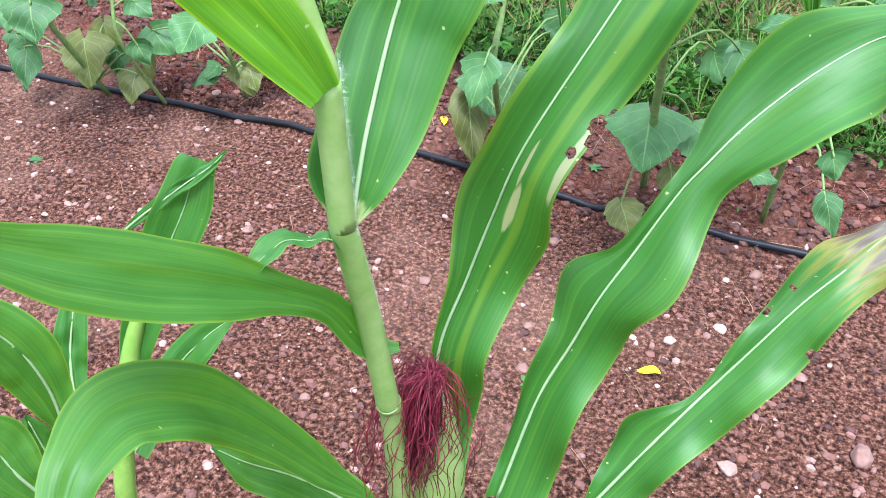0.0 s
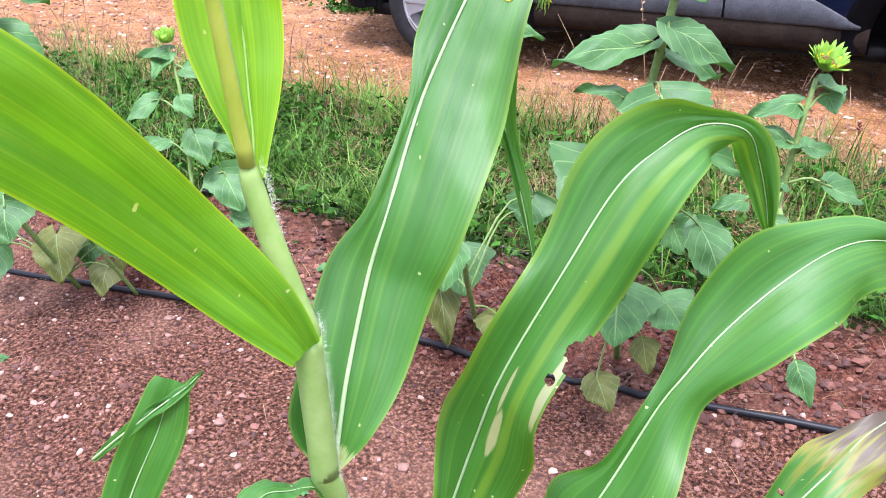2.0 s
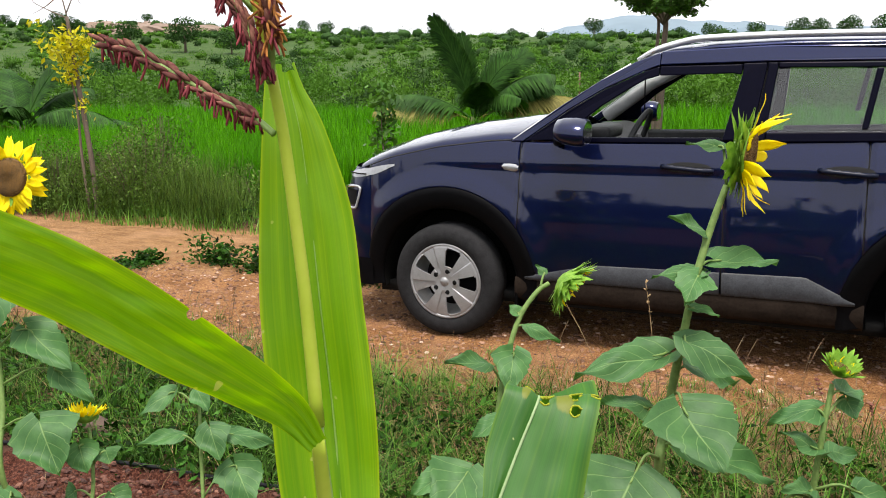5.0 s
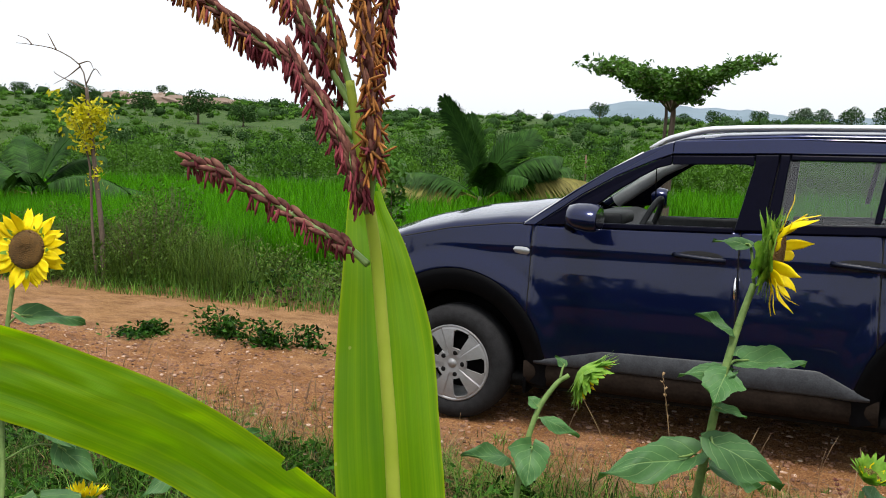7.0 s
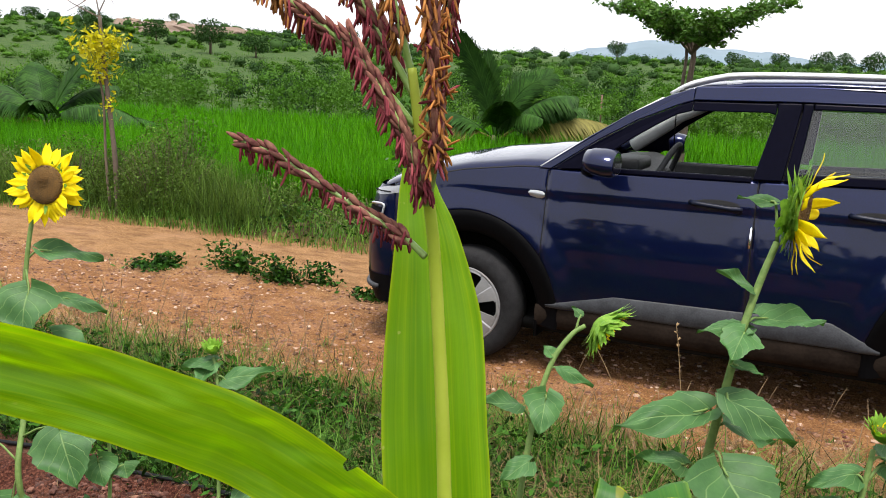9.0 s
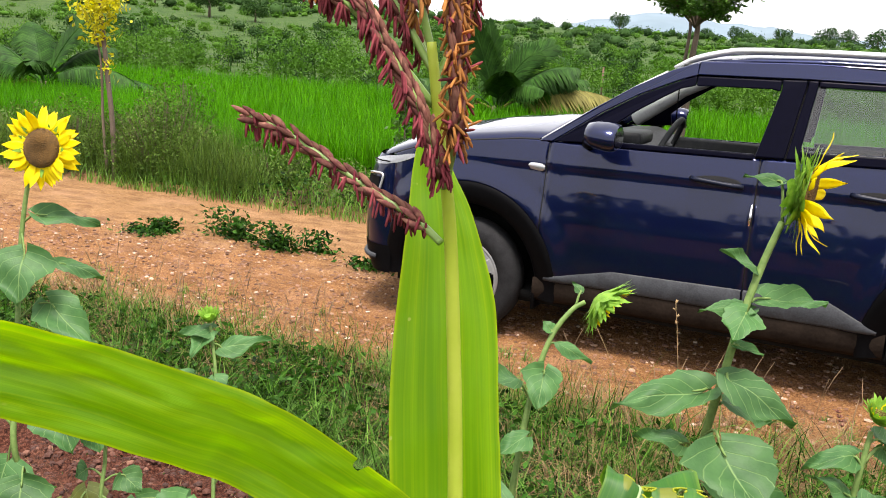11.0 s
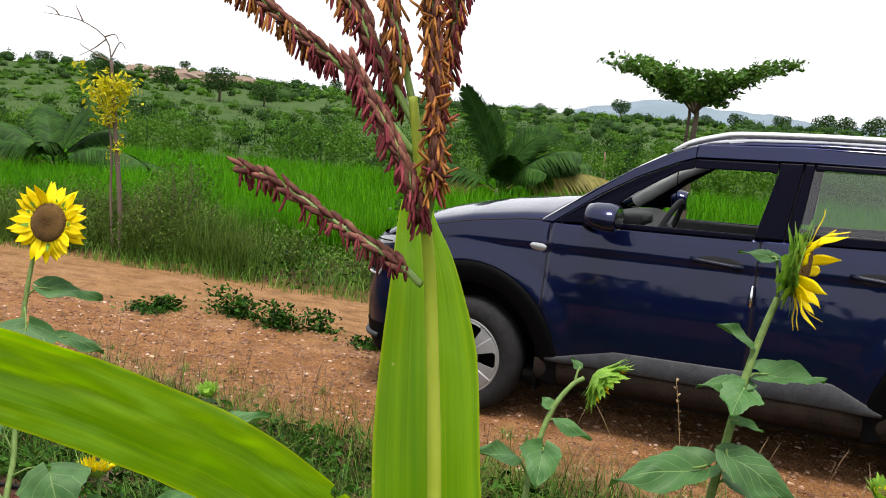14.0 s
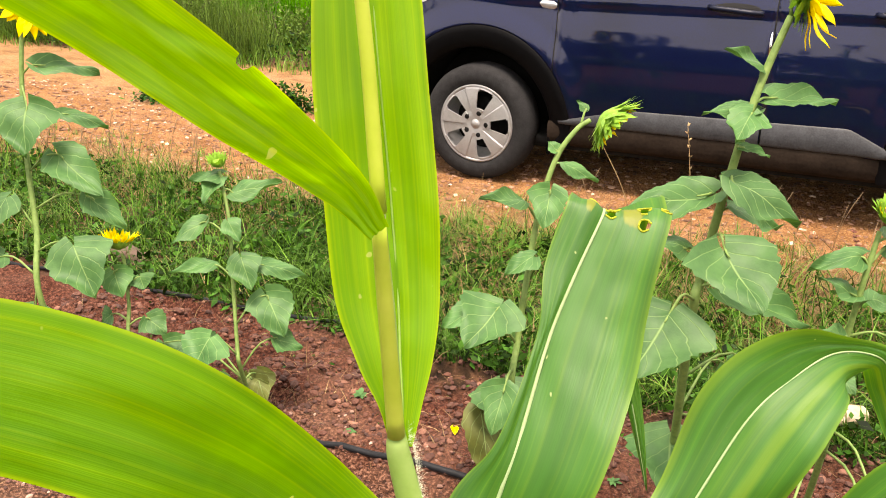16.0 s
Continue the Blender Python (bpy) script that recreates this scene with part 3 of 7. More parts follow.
def scatter(name, label, x0, x1, y0, y1, count, lo, hi, mat, squash=0.7, sink=0.2, power=3):
    s = Soup()
    for _ in range(count):
        x, y, r = prng.uniform(x0, x1), prng.uniform(y0, y1), lo + (hi - lo) * prng.random() ** power
        blob(s, (x, y, rise(x, y) + r * (squash * 0.5 - sink)), r, prng, squash)
    return tagged(part(name, s, mat, smooth=False), label, "stones", kind="stuff")


scatter("soil_pebbles", "small red and pale pebbles strewn over the soil", -0.7, 2.7, -3.9, -2.35, 13000, 0.0012, 0.0105, M_PEBBLE, power=5)
scatter("pale_pebbles", "pale pinkish pebbles among the red ones", -0.7, 2.7, -3.9, -2.35, 800, 0.0018, 0.0115, M_PALESTONE, power=3.2)
scatter("soil_crumbs", "dark red crumbs of soil between the pebbles", -0.9, 2.9, -3.9, -2.4, 7000, 0.0018, 0.0085, M_CLOD, power=3)
scatter("bed_clods", "crumbled red clods heaped along the planted bed", -0.7, 2.7, -2.5, -1.95, 9000, 0.002, 0.015, M_CLOD, power=3.5)
scatter("track_gravel", "red and pale gravel on the cart track", -5.0, 3.0, -1.05, 1.0, 17000, 0.003, 0.017, M_ROADSTONE, 0.55, power=2.6)

for k, (x, y, r) in enumerate([(1.898, -2.733, 0.028), (0.337, -2.617, 0.022), (0.765, -2.938, 0.024), (0.42, -2.53, 0.022), (1.25, -2.9, 0.026), (0.8, -3.25, 0.022), (2.0, -3.1, 0.03), (1.46, -2.62, 0.024), (1.93, -2.52, 0.026), (1.31, -2.75, 0.018), (0.62, -3.0, 0.02), (1.62, -2.85, 0.02), (2.02, -2.95, 0.016), (0.36, -2.3, 0.03), (0.9, -3.05, 0.018), (1.838, -2.87, 0.019), (1.808, -2.824, 0.022), (2.22, -2.961, 0.05), (1.56, -3.047, 0.03), (1.201, -3.321, 0.026), (1.522, -2.925, 0.022), (0.278, -2.453, 0.026), (2.08, -2.8, 0.02), (1.98, -3.2, 0.022)]):
    s = Soup()
    r *= 0.62
    blob(s, (0, 0, 0), r, prng, 0.65)
    ob = part("stone", s, M_PALESTONE if k in (0, 6, 15, 16, 21) else M_STONE, smooth=False, bevel=r * 0.12)
    ob.location = (x, y, rise(x, y) + r * 0.25)
    tagged(ob, "pale reddish fieldstone lying on red soil", "stone", "stones in the field")
for place, size, lab in [((2.2, -1.66, 0.06), (0.3, 0.16, 0.11), "reddish brown stone block half sunk in the bed"), ((-0.85, -1.74, 0.04), (0.16, 0.1, 0.1), "reddish brown boulder among the grass"), ((0.088, -1.01, 0.02), (0.09, 0.07, 0.06), "weathered stone overgrown with grass")]:
    s = Soup()
    blob(s, (0, 0, 0), 0.5, prng, 0.8)
    ob = part("boulder", s, M_ROCK, smooth=False, bevel=0.02)
    ob.scale = (size[0] * 1.5, size[1] * 1.5, size[2] * 1.7)
    ob.location = place
    tagged(ob, lab, "boulder")
s = Soup()
s.tube([(-0.13, 0, 0), (-0.06, 0.012, 0.01), (0.05, -0.006, 0.012), (0.14, 0.01, 0.0)], [0.035, 0.045, 0.04, 0.028], 9)
ob = part("wood_billet", s, plain("pale_wood", (0.42, 0.32, 0.22), 0.85, scale=60, vary=0.35, bumps=0.5))
ob.location, ob.rotation_euler, ob.scale = (1.9, -1.8, 0.07), (0.2, 0, 0.35), (1, 1, 0.7)
tagged(ob, "pale weathered piece of wood lying on the bed", "wood")

# drip lines
for name, pts, r in [("drip_pipe", [(-3.0, -2.9), (-0.9, -2.68), (-0.477, -2.62), (0.087, -2.552), (0.635, -2.494), (0.966, -2.481), (1.462, -2.472), (1.655, -2.465), (2.034, -2.443), (2.8, -2.4), (4.0, -2.36)], 0.0095), ("drip_pipe", [(-3.0, -2.1), (-0.4, -1.98), (0.5, -1.9), (0.95, -1.88), (1.2, -1.87), (1.5, -1.79), (1.9, -1.66), (2.4, -1.6), (4.0, -1.55)], 0.0085)]:
    c = curve(pts, 60)
    s = Soup()
    s.tube([(x, y, rise(x, y) + r * 0.9 + 0.004 * math.sin(7 * x)) for x, y in c], r, 10)
    tagged(part(name, s, M_PIPE), "black plastic drip irrigation pipe laid on the soil", "pipe", "irrigation pipes")

# fallen yellow petals
for x, y, a in [(0.987, -2.30, 0.5), (1.797, -2.937, 1.9)]:
    rows = [[(u * 0.012 * math.sin(math.pi * v) ** 0.7, v * 0.05 - 0.025, 0.006 + 0.006 * math.sin(5 * v) + 0.004 * u * u) for u in (-1, -0.5, 0, 0.5, 1)] for v in np.linspace(0.02, 0.98, 9)]
    ob = part("fallen_petal", Soup().grid(rows), M_PETAL, solid=0.0006)
    ob.location, ob.rotation_euler = (x, y, rise(x, y) + 0.004), (0.15, 0.1, a)
    tagged(ob, "yellow sunflower petal fallen on red soil", "petal", "fallen petals")


# ---- the parked car; the world's origin lies under its near front wheel ----
MID = 0.885  # the car's middle plane
car = thing("car", (0.011, 0, 0), "dark blue compact crossover car parked on the track, driver's window open", "car")
BELT = [(-0.9, 0.80), (-0.70, 0.855), (-0.554, 0.918), (-0.331, 0.992), (-0.049, 1.052), (0.25, 1.088), (0.40, 1.094), (0.52, 1.09), (1.0, 1.096), (1.573, 1.108), (2.1, 1.125), (2.7, 1.15), (3.16, 1.15)]


def belt(x):
    return float(np.interp(x, [p[0] for p in BELT], [p[1] for p in BELT]))


PROFILE = [(0.20, 0.075), (0.30, 0.058), (0.40, 0.040), (0.50, 0.028), (0.60, 0.024), (0.70, 0.0265), (0.78, 0.034), (0.86, 0.046), (0.92, 0.058), (0.943, 0.0635), (0.957, 0.0605), (0.975, 0.058), (1.0, 0.064), (1.05, 0.079), (1.10, 0.097), (1.20, 0.14)]


def flank(x, z):
    """How far the body's near side lies from the plane of the wheels: a crease runs along the doors under the handles."""
    soft = min(1.0, max(0.0, (x + 0.15) / 0.5))
    y = sum(w * float(np.interp(z + d, [q[0] for q in PROFILE], [q[1] for q in PROFILE])) for d, w in ((-0.008, 0.25), (0, 0.5), (0.008, 0.25)))
    plain_y = 0.024 + 0.17 * max(0.0, z - 0.72) ** 1.3 + 0.5 * max(0.0, 0.5 - z) ** 2
    y = plain_y + (y - plain_y) * soft
    if x < -0.2:
        y += 0.2 * ((-0.2 - x) / 0.5) ** 2.3
    if x > 2.75:
        y += 0.12 * ((x - 2.75) / 0.4) ** 2.5
    for c in (0.0, 2.5):
        d = math.hypot(x - c, z - 0.318)
        u = max(0.0, 1 - abs(d - 0.53) / 0.12)
        y -= 0.016 * u * u * (3 - 2 * u)
    return y


ARCH = 0.525


def lowest(x):
    z = 0.36
    for c in (0.0, 2.5):
        if abs(x - c) < ARCH:
            z = max(z, 0.318 + math.sqrt(ARCH**2 - (x - c) ** 2))
    if x < -0.45:
        z = max(z, 0.40)
    return z


def side_panel(x0, x1, mirror):
    xs = sorted(set(np.linspace(x0, x1, max(8, int((x1 - x0) / 0.03))).tolist()))
    rows = []
    for x in xs:
        lo, hi = lowest(x), belt(x) - (0.075 if mirror and 0.6 < x < 2.3 else 0)
        col = []
        for k in range(45):
            z = lo + (hi - lo) * k / 44
            y = flank(x, z)
            col.append((x, 2 * MID - y if mirror else y, z))
        rows.append(col)
    s = Soup()
    s.grid(rows if mirror else rows[::-1])
    return s


for mirror in (False, True):
    for name, x0, x1 in (("front_wing", -0.50, 0.418), ("front_door", 0.424, 1.452), ("rear_door", 1.458, 2.06), ("rear_wing", 2.066, 3.12)):
        part(name, side_panel(x0, x1, mirror), M_PAINT, car, solid=0.004)
    # dark seams behind the gaps between the panels
    for x in (0.421, 1.455, 2.063):
        yy = lambda z: flank(x, z) + 0.006
        pts = [(x, 2 * MID - yy(z) if mirror else yy(z), z) for z in np.linspace(lowest(x), belt(x), 14)]
        part("seam", Soup().tube(pts, 0.005, 6), M_GAP, car)


def arch_ring(cx, mirror):
    rows = []
    for a in np.linspace(radians(-8), radians(188), 50):
        row = []
        for r, out in ((0.403, 0.06), (0.405, 0.012), (0.418, -0.002), (0.45, -0.008), (0.49, -0.011), (0.517, -0.008), (0.53, 0.006)):
            x, z = cx + r * math.cos(a), 0.318 + r * math.sin(a)
            y = flank(x, max(z, 0.33)) + out
            row.append((x, 2 * MID - y if mirror else y, z))
        rows.append(row)
    return Soup().grid(rows)


def well(cx, mirror):
    rows = []
    for a in np.linspace(radians(-10), radians(190), 24):
        x, z = cx + 0.402 * math.cos(a), 0.318 + 0.402 * math.sin(a)
        rows.append([(x, 2 * MID - y if mirror else y, z) for y in (0.06, 0.2, 0.34)])
    s = Soup().grid(rows)
    ring = [r[2] for r in rows]
    s.add(ring, [tuple(range(len(ring)))])
    return s


for mirror in (False, True):
    for cx in (0.0, 2.5):
        part("wheel_arch", arch_ring(cx, mirror), M_CLAD, car, "matt black plastic wheel arch trim")
        part("wheel_well", well(cx, mirror), M_DARK, car)
    flip = lambda p: (p[0], 2 * MID - p[1], p[2]) if mirror else p
    # sill and grey door cladding
    rows = []
    for x in np.linspace(0.40, 2.09, 30):
        rows.append([flip((x, y, z)) for y, z in ((0.16, 0.235), (0.075, 0.24), (0.045, 0.262), (0.036, 0.30), (0.034, 0.345), (0.042, 0.372))])
    part("sill", Soup().grid(rows), M_DUST, car, "dusty black sill under the doors")
    for x0, x1, a, b in ((0.46, 1.45, 0.38, 0.0), (1.46, 2.05, 0.0, 0.22)):
        rows = []
        for x in np.linspace(x0, x1, 26):
            top = 0.472 + 0.02 * (x - 1)
            if a and x < x0 + a:
                top = 0.385 + (top - 0.385) * min(1, (x - x0) / a * 1.05)
            if b and x > x1 - b:
                top = 0.385 + (top - 0.385) * (x1 - x) / b
            rows.append([flip((x, flank(x, z) - o, z)) for z, o in ((0.362, 0.0), (0.366, 0.012), (0.375, 0.014), (max(0.378, top - 0.008), 0.014), (max(0.382, top), 0.0))])
        part("door_cladding", Soup().grid(rows), M_CLADGREY, car, "dusty grey plastic cladding on the door")
    part("belt_moulding", Soup().tube([flip((x, flank(x, belt(x)) + 0.011, belt(x) - (0.075 if mirror else 0) + 0.002)) for x in np.linspace(0.62, 2.28, 24)], 0.013, 8), M_CLAD, car, "black belt moulding under the windows")
    # mud flap edge behind the front wheel
    part("mud_flap", Soup().box(flip((0.405, 0.1, 0.27)), (0.02, 0.12, 0.16)), M_CLAD, car, bevel=0.006)

# bonnet, nose and bumper
rows = []
for x in np.linspace(-0.66, 0.42, 22):
    z0, y0 = belt(x) + 0.006, flank(x, belt(x)) + 0.012
    rows.append([(x - 0.09 * math.sin(math.pi * k / 16) * max(0.0, -x) ** 0.7, y0 + (2 * MID - 2 * y0) * k / 16, z0 + 0.085 * math.sin(math.pi * k / 16) ** 0.6) for k in range(17)])
part("bonnet", Soup().grid(rows), M_PAINT, car, solid=0.004)
for mirror in (False, True):
    line = [(x, (2 * MID - flank(x, belt(x)) - 0.004) if mirror else flank(x, belt(x)) + 0.004, belt(x) + 0.002) for x in np.linspace(-0.5, 0.36, 24)]
    part("bonnet_seam", Soup().tube(line, 0.006, 6), M_GAP, car)
NOSE = [(0.17, -0.115), (0.24, -0.075), (0.30, -0.035), (0.36, -0.01), (0.42, 0.004), (0.50, 0.008), (0.60, 0.008), (0.70, 0.0), (0.78, -0.012), (0.85, -0.035), (0.90, -0.065), (0.925, -0.10)]


def nose(a, z, o=0.0):
    """A point of the rounded front: a runs from the near side (0) round to the far one (180)."""
    out = float(np.interp(z, [q[0] for q in NOSE], [q[1] for q in NOSE])) + o
    ca, sa = math.cos(radians(a)), math.sin(radians(a))
    near = flank(-0.48, max(z, 0.42)) - o
    return (-0.48 - (0.335 + out) * max(0.0, sa) ** 0.8, MID - (MID - near) * math.copysign(abs(ca) ** 0.66, ca), z)


turns = np.linspace(0, 180, 41)
part("bumper", Soup().grid([[nose(a, z) for a in turns] for z in np.linspace(0.40, 0.925, 16)]), M_PAINT, car)
part("skirt", Soup().grid([[nose(a, z, 0.004) for a in turns] for z in np.linspace(0.245, 0.405, 7)]), M_CLAD, car, "black lower bumper")
part("bumper_lip", Soup().tube([nose(a, 0.33, 0.012) for a in np.linspace(14, 166, 30)], 0.016, 8), M_CLADGREY, car, "grey lip along the lower bumper")
part("grille", Soup().grid([[nose(a, z, 0.006) for a in np.linspace(52, 128, 14)] for z in (0.48, 0.58, 0.68, 0.76)]), M_DARK, car, "dark front grille")
for mirror in (False, True):
    flip = lambda p: (p[0], 2 * MID - p[1], p[2]) if mirror else p

    def on_nose(x, z, o):
        return flip((x, flank(x, z) - o, z))

    lens = [[flip(nose(a, z0 + (z1 - z0) * k / 3, 0.007)) for k in range(4)] for a, z0, z1 in ((40, 0.872, 0.885), (30, 0.868, 0.896), (18, 0.868, 0.912), (8, 0.874, 0.922), (1, 0.884, 0.926))]
    lens += [[on_nose(x, z0 + (z1 - z0) * k / 3, 0.008) for k in range(4)] for x, z0, z1 in ((-0.46, 0.89, 0.932), (-0.40, 0.91, 0.945), (-0.35, 0.932, 0.953), (-0.31, 0.948, 0.957))]
    lamp = part("headlight", Soup().grid(lens), M_LAMP, car, "clear glass turn signal lamp")
    part("lamp_line", Soup().tube([flip(nose(a, 0.89, 0.012)) for a in (34, 24, 14, 4)], 0.004, 5), M_DARK, lamp)
    frame_pts = [flip(nose(a, z, 0.01)) for a, z in ((40, 0.80), (22, 0.815), (13, 0.818), (9.5, 0.81), (9, 0.795), (11, 0.74), (13, 0.70), (15, 0.692), (24, 0.69), (40, 0.69))]
    drl = part("daytime_lamp", Soup().tube([tuple(q) for q in curve(frame_pts, 30)], 0.0075, 6), M_LAMP, car, "bright rim of the square front lamp")
    part("lamp_lens", Soup().grid([[flip(nose(a, z, 0.006)) for a in (40, 32, 22, 14)] for z in (0.71, 0.75, 0.795)]), M_DARK, drl)
    rows = [[on_nose(x, zc + h * s, 0.004 + 0.008 * (1 - s * s)) for s in (-1, -0.5, 0, 0.5, 1)] for x, zc, h in ((0.325, 0.962, 0.004), (0.335, 0.96, 0.016), (0.37, 0.957, 0.02), (0.40, 0.955, 0.019), (0.416, 0.955, 0.008))]
    part("side_lamp", Soup().grid(rows), M_LAMP, car, "white side repeater lamp on the wing")
    for x0 in (1.155, 1.86):
        bar = [on_nose(x, 0.985 - 0.02 * (x - x0) / 0.24, 0.03 if 0.02 < x - x0 < 0.22 else 0.005) for x in np.linspace(x0, x0 + 0.243, 12)]
        s = Soup().tube(bar, 0.0125, 8)
        part("door_handle", s, M_HANDLE, car, "body-coloured door handle")
        # flat near-black oval that paints the shade of the hollow behind the handle
        part("handle_cup_shade", Soup().grid([[on_nose(x, 0.98 + h * 0.026 * math.sqrt(max(0.0, 1 - ((x - x0 - 0.12) / 0.112) ** 2)), 0.0035) for h in (-1, -0.5, 0, 0.5, 1)] for x in np.linspace(x0 + 0.009, x0 + 0.231, 16)]), M_GAP, car)
    part("door_edge_guard", Soup().tube([on_nose(1.447, z, 0.006) for z in (0.79, 0.82, 0.86, 0.89)], [0.004, 0.007, 0.007, 0.004], 6), M_CHROME, car, "small chrome guard on the door edge")
# emblem: a plain oval
part("emblem", Soup().lathe([(0.0, -0.004), (0.05, -0.002), (0.055, 0.004)], (0, 0, 0), "z", 20), M_CHROME, car).matrix_local = pose(-0.85, MID, 0.75, 0, -90, 0)

# greenhouse
def cant(x, z):
    """The leaning plane of the side windows."""
    return 0.085 + 0.42 * max(0.0, z - 1.10) ** 1.08 + (0.25 * max(0, x - 2.6) ** 2)


def pillar(name, outline, mat, mirror, thick=0.035, label=""):
    poly = [(x, cant(x, z) if not mirror else 2 * MID - cant(x, z), z) for x, z in outline]
    return part(name, Soup().prism(poly if mirror else poly[::-1], (0, -thick if mirror else thick, 0)), mat, car, label, smooth=False, bevel=0.006)


for mirror in (False, True):
    pillar("front_pillar", [(0.36, 1.09), (0.43, 1.09), (0.66, 1.252), (0.84, 1.358), (1.02, 1.438), (1.10, 1.466), (1.10, 1.53), (0.98, 1.487), (0.80, 1.392), (0.62, 1.275)], M_PAINT, mirror)
    pillar("window_frame", [(0.435, 1.092), (0.60, 1.10), (0.735, 1.112), (0.728, 1.19), (0.835, 1.275), (0.955, 1.352), (1.03, 1.396), (1.10, 1.416), (1.10, 1.462), (1.02, 1.434), (0.84, 1.354), (0.66, 1.248)], M_FRAME, mirror, 0.03, "black window frame")
    pillar("window_frame", [(1.103, 1.416), (1.45, 1.422), (1.49, 1.414), (1.49, 1.465), (1.103, 1.462)], M_FRAME, mirror, 0.03, "black window frame")
    pillar("roof_edge", [(1.10, 1.468), (1.60, 1.475), (2.3, 1.47), (2.9, 1.44), (2.9, 1.50), (2.3, 1.54), (1.6, 1.55), (1.104, 1.534)], M_PAINT, mirror)
    pillar("middle_pillar", [(1.425, 1.11), (1.555, 1.112), (1.60, 1.44), (1.60, 1.471), (1.494, 1.469), (1.494, 1.42)], M_FRAME, mirror, 0.05, "black middle pillar")
    pillar("middle_pillar", [(1.562, 1.112), (1.615, 1.113), (1.65, 1.44), (1.65, 1.471), (1.607, 1.471), (1.607, 1.44)], M_FRAME, mirror, 0.045)
    pillar("window_frame", [(1.655, 1.445), (2.25, 1.44), (2.25, 1.466), (1.655, 1.471)], M_FRAME, mirror, 0.03)
    low = 0.075 if mirror else 0.0
    # rubber seals that close the joints behind the frames
    for outline in ([(1.02, 1.445), (2.25, 1.455), (2.25, 1.515), (1.02, 1.515)], [(1.46, 1.08), (1.60, 1.08), (1.64, 1.46), (1.50, 1.46)]):
        seal = [(x, cant(x, z) + 0.034 if not mirror else 2 * MID - cant(x, z) - 0.034, z) for x, z in outline]
        part("door_seal", Soup().prism(seal if mirror else seal[::-1], (0, -0.012 if mirror else 0.012, 0)), M_GAP, car, smooth=False)
    pillar("window_sill", [(0.60, 1.088 - low), (1.42, 1.096 - low), (1.42, 1.122 - low), (0.74, 1.116 - low)], M_FRAME, mirror, 0.025)
    pillar("window_sill", [(1.62, 1.105 - low), (2.30, 1.12 - low), (2.30, 1.165 - low), (1.62, 1.15 - low)], M_FRAME, mirror, 0.025)
    pillar("window_bar", [(2.02, 1.168), (2.05, 1.168), (2.10, 1.44), (2.07, 1.44)], M_FRAME, mirror, 0.02)
    pillar("rear_pillar", [(2.30, 1.12), (2.95, 1.14), (2.93, 1.44), (2.3, 1.49), (2.2, 1.49), (2.26, 1.44)], M_PAINT, mirror)
    yg = 0.012
    glass = [(x, (cant(x, z) + yg) if not mirror else 2 * MID - cant(x, z) - yg, z) for x, z in ((1.618, 1.15 - low), (2.29, 1.165 - low), (2.24, 1.442), (1.652, 1.445))]
    pane = part("rear_side_glass", Soup().add(glass, [(0, 1, 2, 3)]), M_GLASS, car, "closed tinted rear door glass", smooth=False)
    pane.visible_shadow = False
    flip = lambda p: (p[0], 2 * MID - p[1], p[2]) if mirror else p
    # roof rail and mirror
    rail = [flip((x, 0.335, z)) for x, z in ((0.965, 1.497), (1.06, 1.542), (1.2, 1.58), (1.32, 1.594), (1.7, 1.6), (2.2, 1.593), (2.6, 1.573), (2.75, 1.545))]
    bar = part("roof_rail", Soup().tube([tuple(p) for p in curve(rail, 40)], [0.007 + 0.01 * min(1, i / 6) for i in range(39)] + [0.01], 10), M_RAIL, car, "silver roof rail")
    part("rail_foot", Soup().tube([flip((x, 0.325, z)) for x, z in ((1.24, 1.548), (1.4, 1.553), (1.7, 1.556), (2.2, 1.548), (2.7, 1.525))], [0.006, 0.009, 0.009, 0.009, 0.006], 8), M_RAIL, bar)
    # pale tube added for the sky's reflection on the windscreen edge along the pillar
    part("windscreen_glint", Soup().tube([flip(p) for p in ((0.37, 0.105, 1.098), (0.46, 0.125, 1.157), (0.62, 0.165, 1.265), (0.80, 0.215, 1.383), (0.95, 0.262, 1.474))], [0.006, 0.009, 0.009, 0.009, 0.007], 8), M_TRIM, car, "pale strip for sky reflected along the windscreen edge")
    rows = []
    for k, (x, ry, rz, zc) in enumerate(((0.645, 0.02, 0.02, 1.165), (0.66, 0.075, 0.05, 1.165), (0.70, 0.095, 0.064, 1.16), (0.76, 0.102, 0.07, 1.155), (0.80, 0.1, 0.066, 1.152), (0.812, 0.09, 0.058, 1.152))):
        row = []
        for a in np.linspace(0, 2 * math.pi, 20, endpoint=False):
            ca, sa = math.cos(a), math.sin(a)
            row.append(flip((x, -0.06 + ry * math.copysign(abs(ca) ** 0.7, ca) * (1 - 0.45 * max(0.0, sa) ** 1.3) + 0.02 * max(0.0, sa), zc + rz * math.copysign(abs(sa) ** 0.7, sa))))
        rows.append(row)
    s = Soup().grid(rows, wrap=True)
    s.add(rows[0], [tuple(range(20))]).add(rows[-1], [tuple(range(20))])
    mir = part("door_mirror", s, M_PAINT, car, "blue door mirror housing")
    part("mirror_arm", Soup().tube([flip(p) for p in ((0.66, 0.0, 1.12), (0.64, 0.05, 1.105), (0.62, 0.095, 1.10))], [0.024, 0.03, 0.034], 8), M_CLAD, mir)
    glass = [flip((0.8145, -0.06 + 0.085 * math.cos(a), 1.152 + 0.052 * math.sin(a))) for a in np.linspace(0, 2 * math.pi, 20, endpoint=False)]
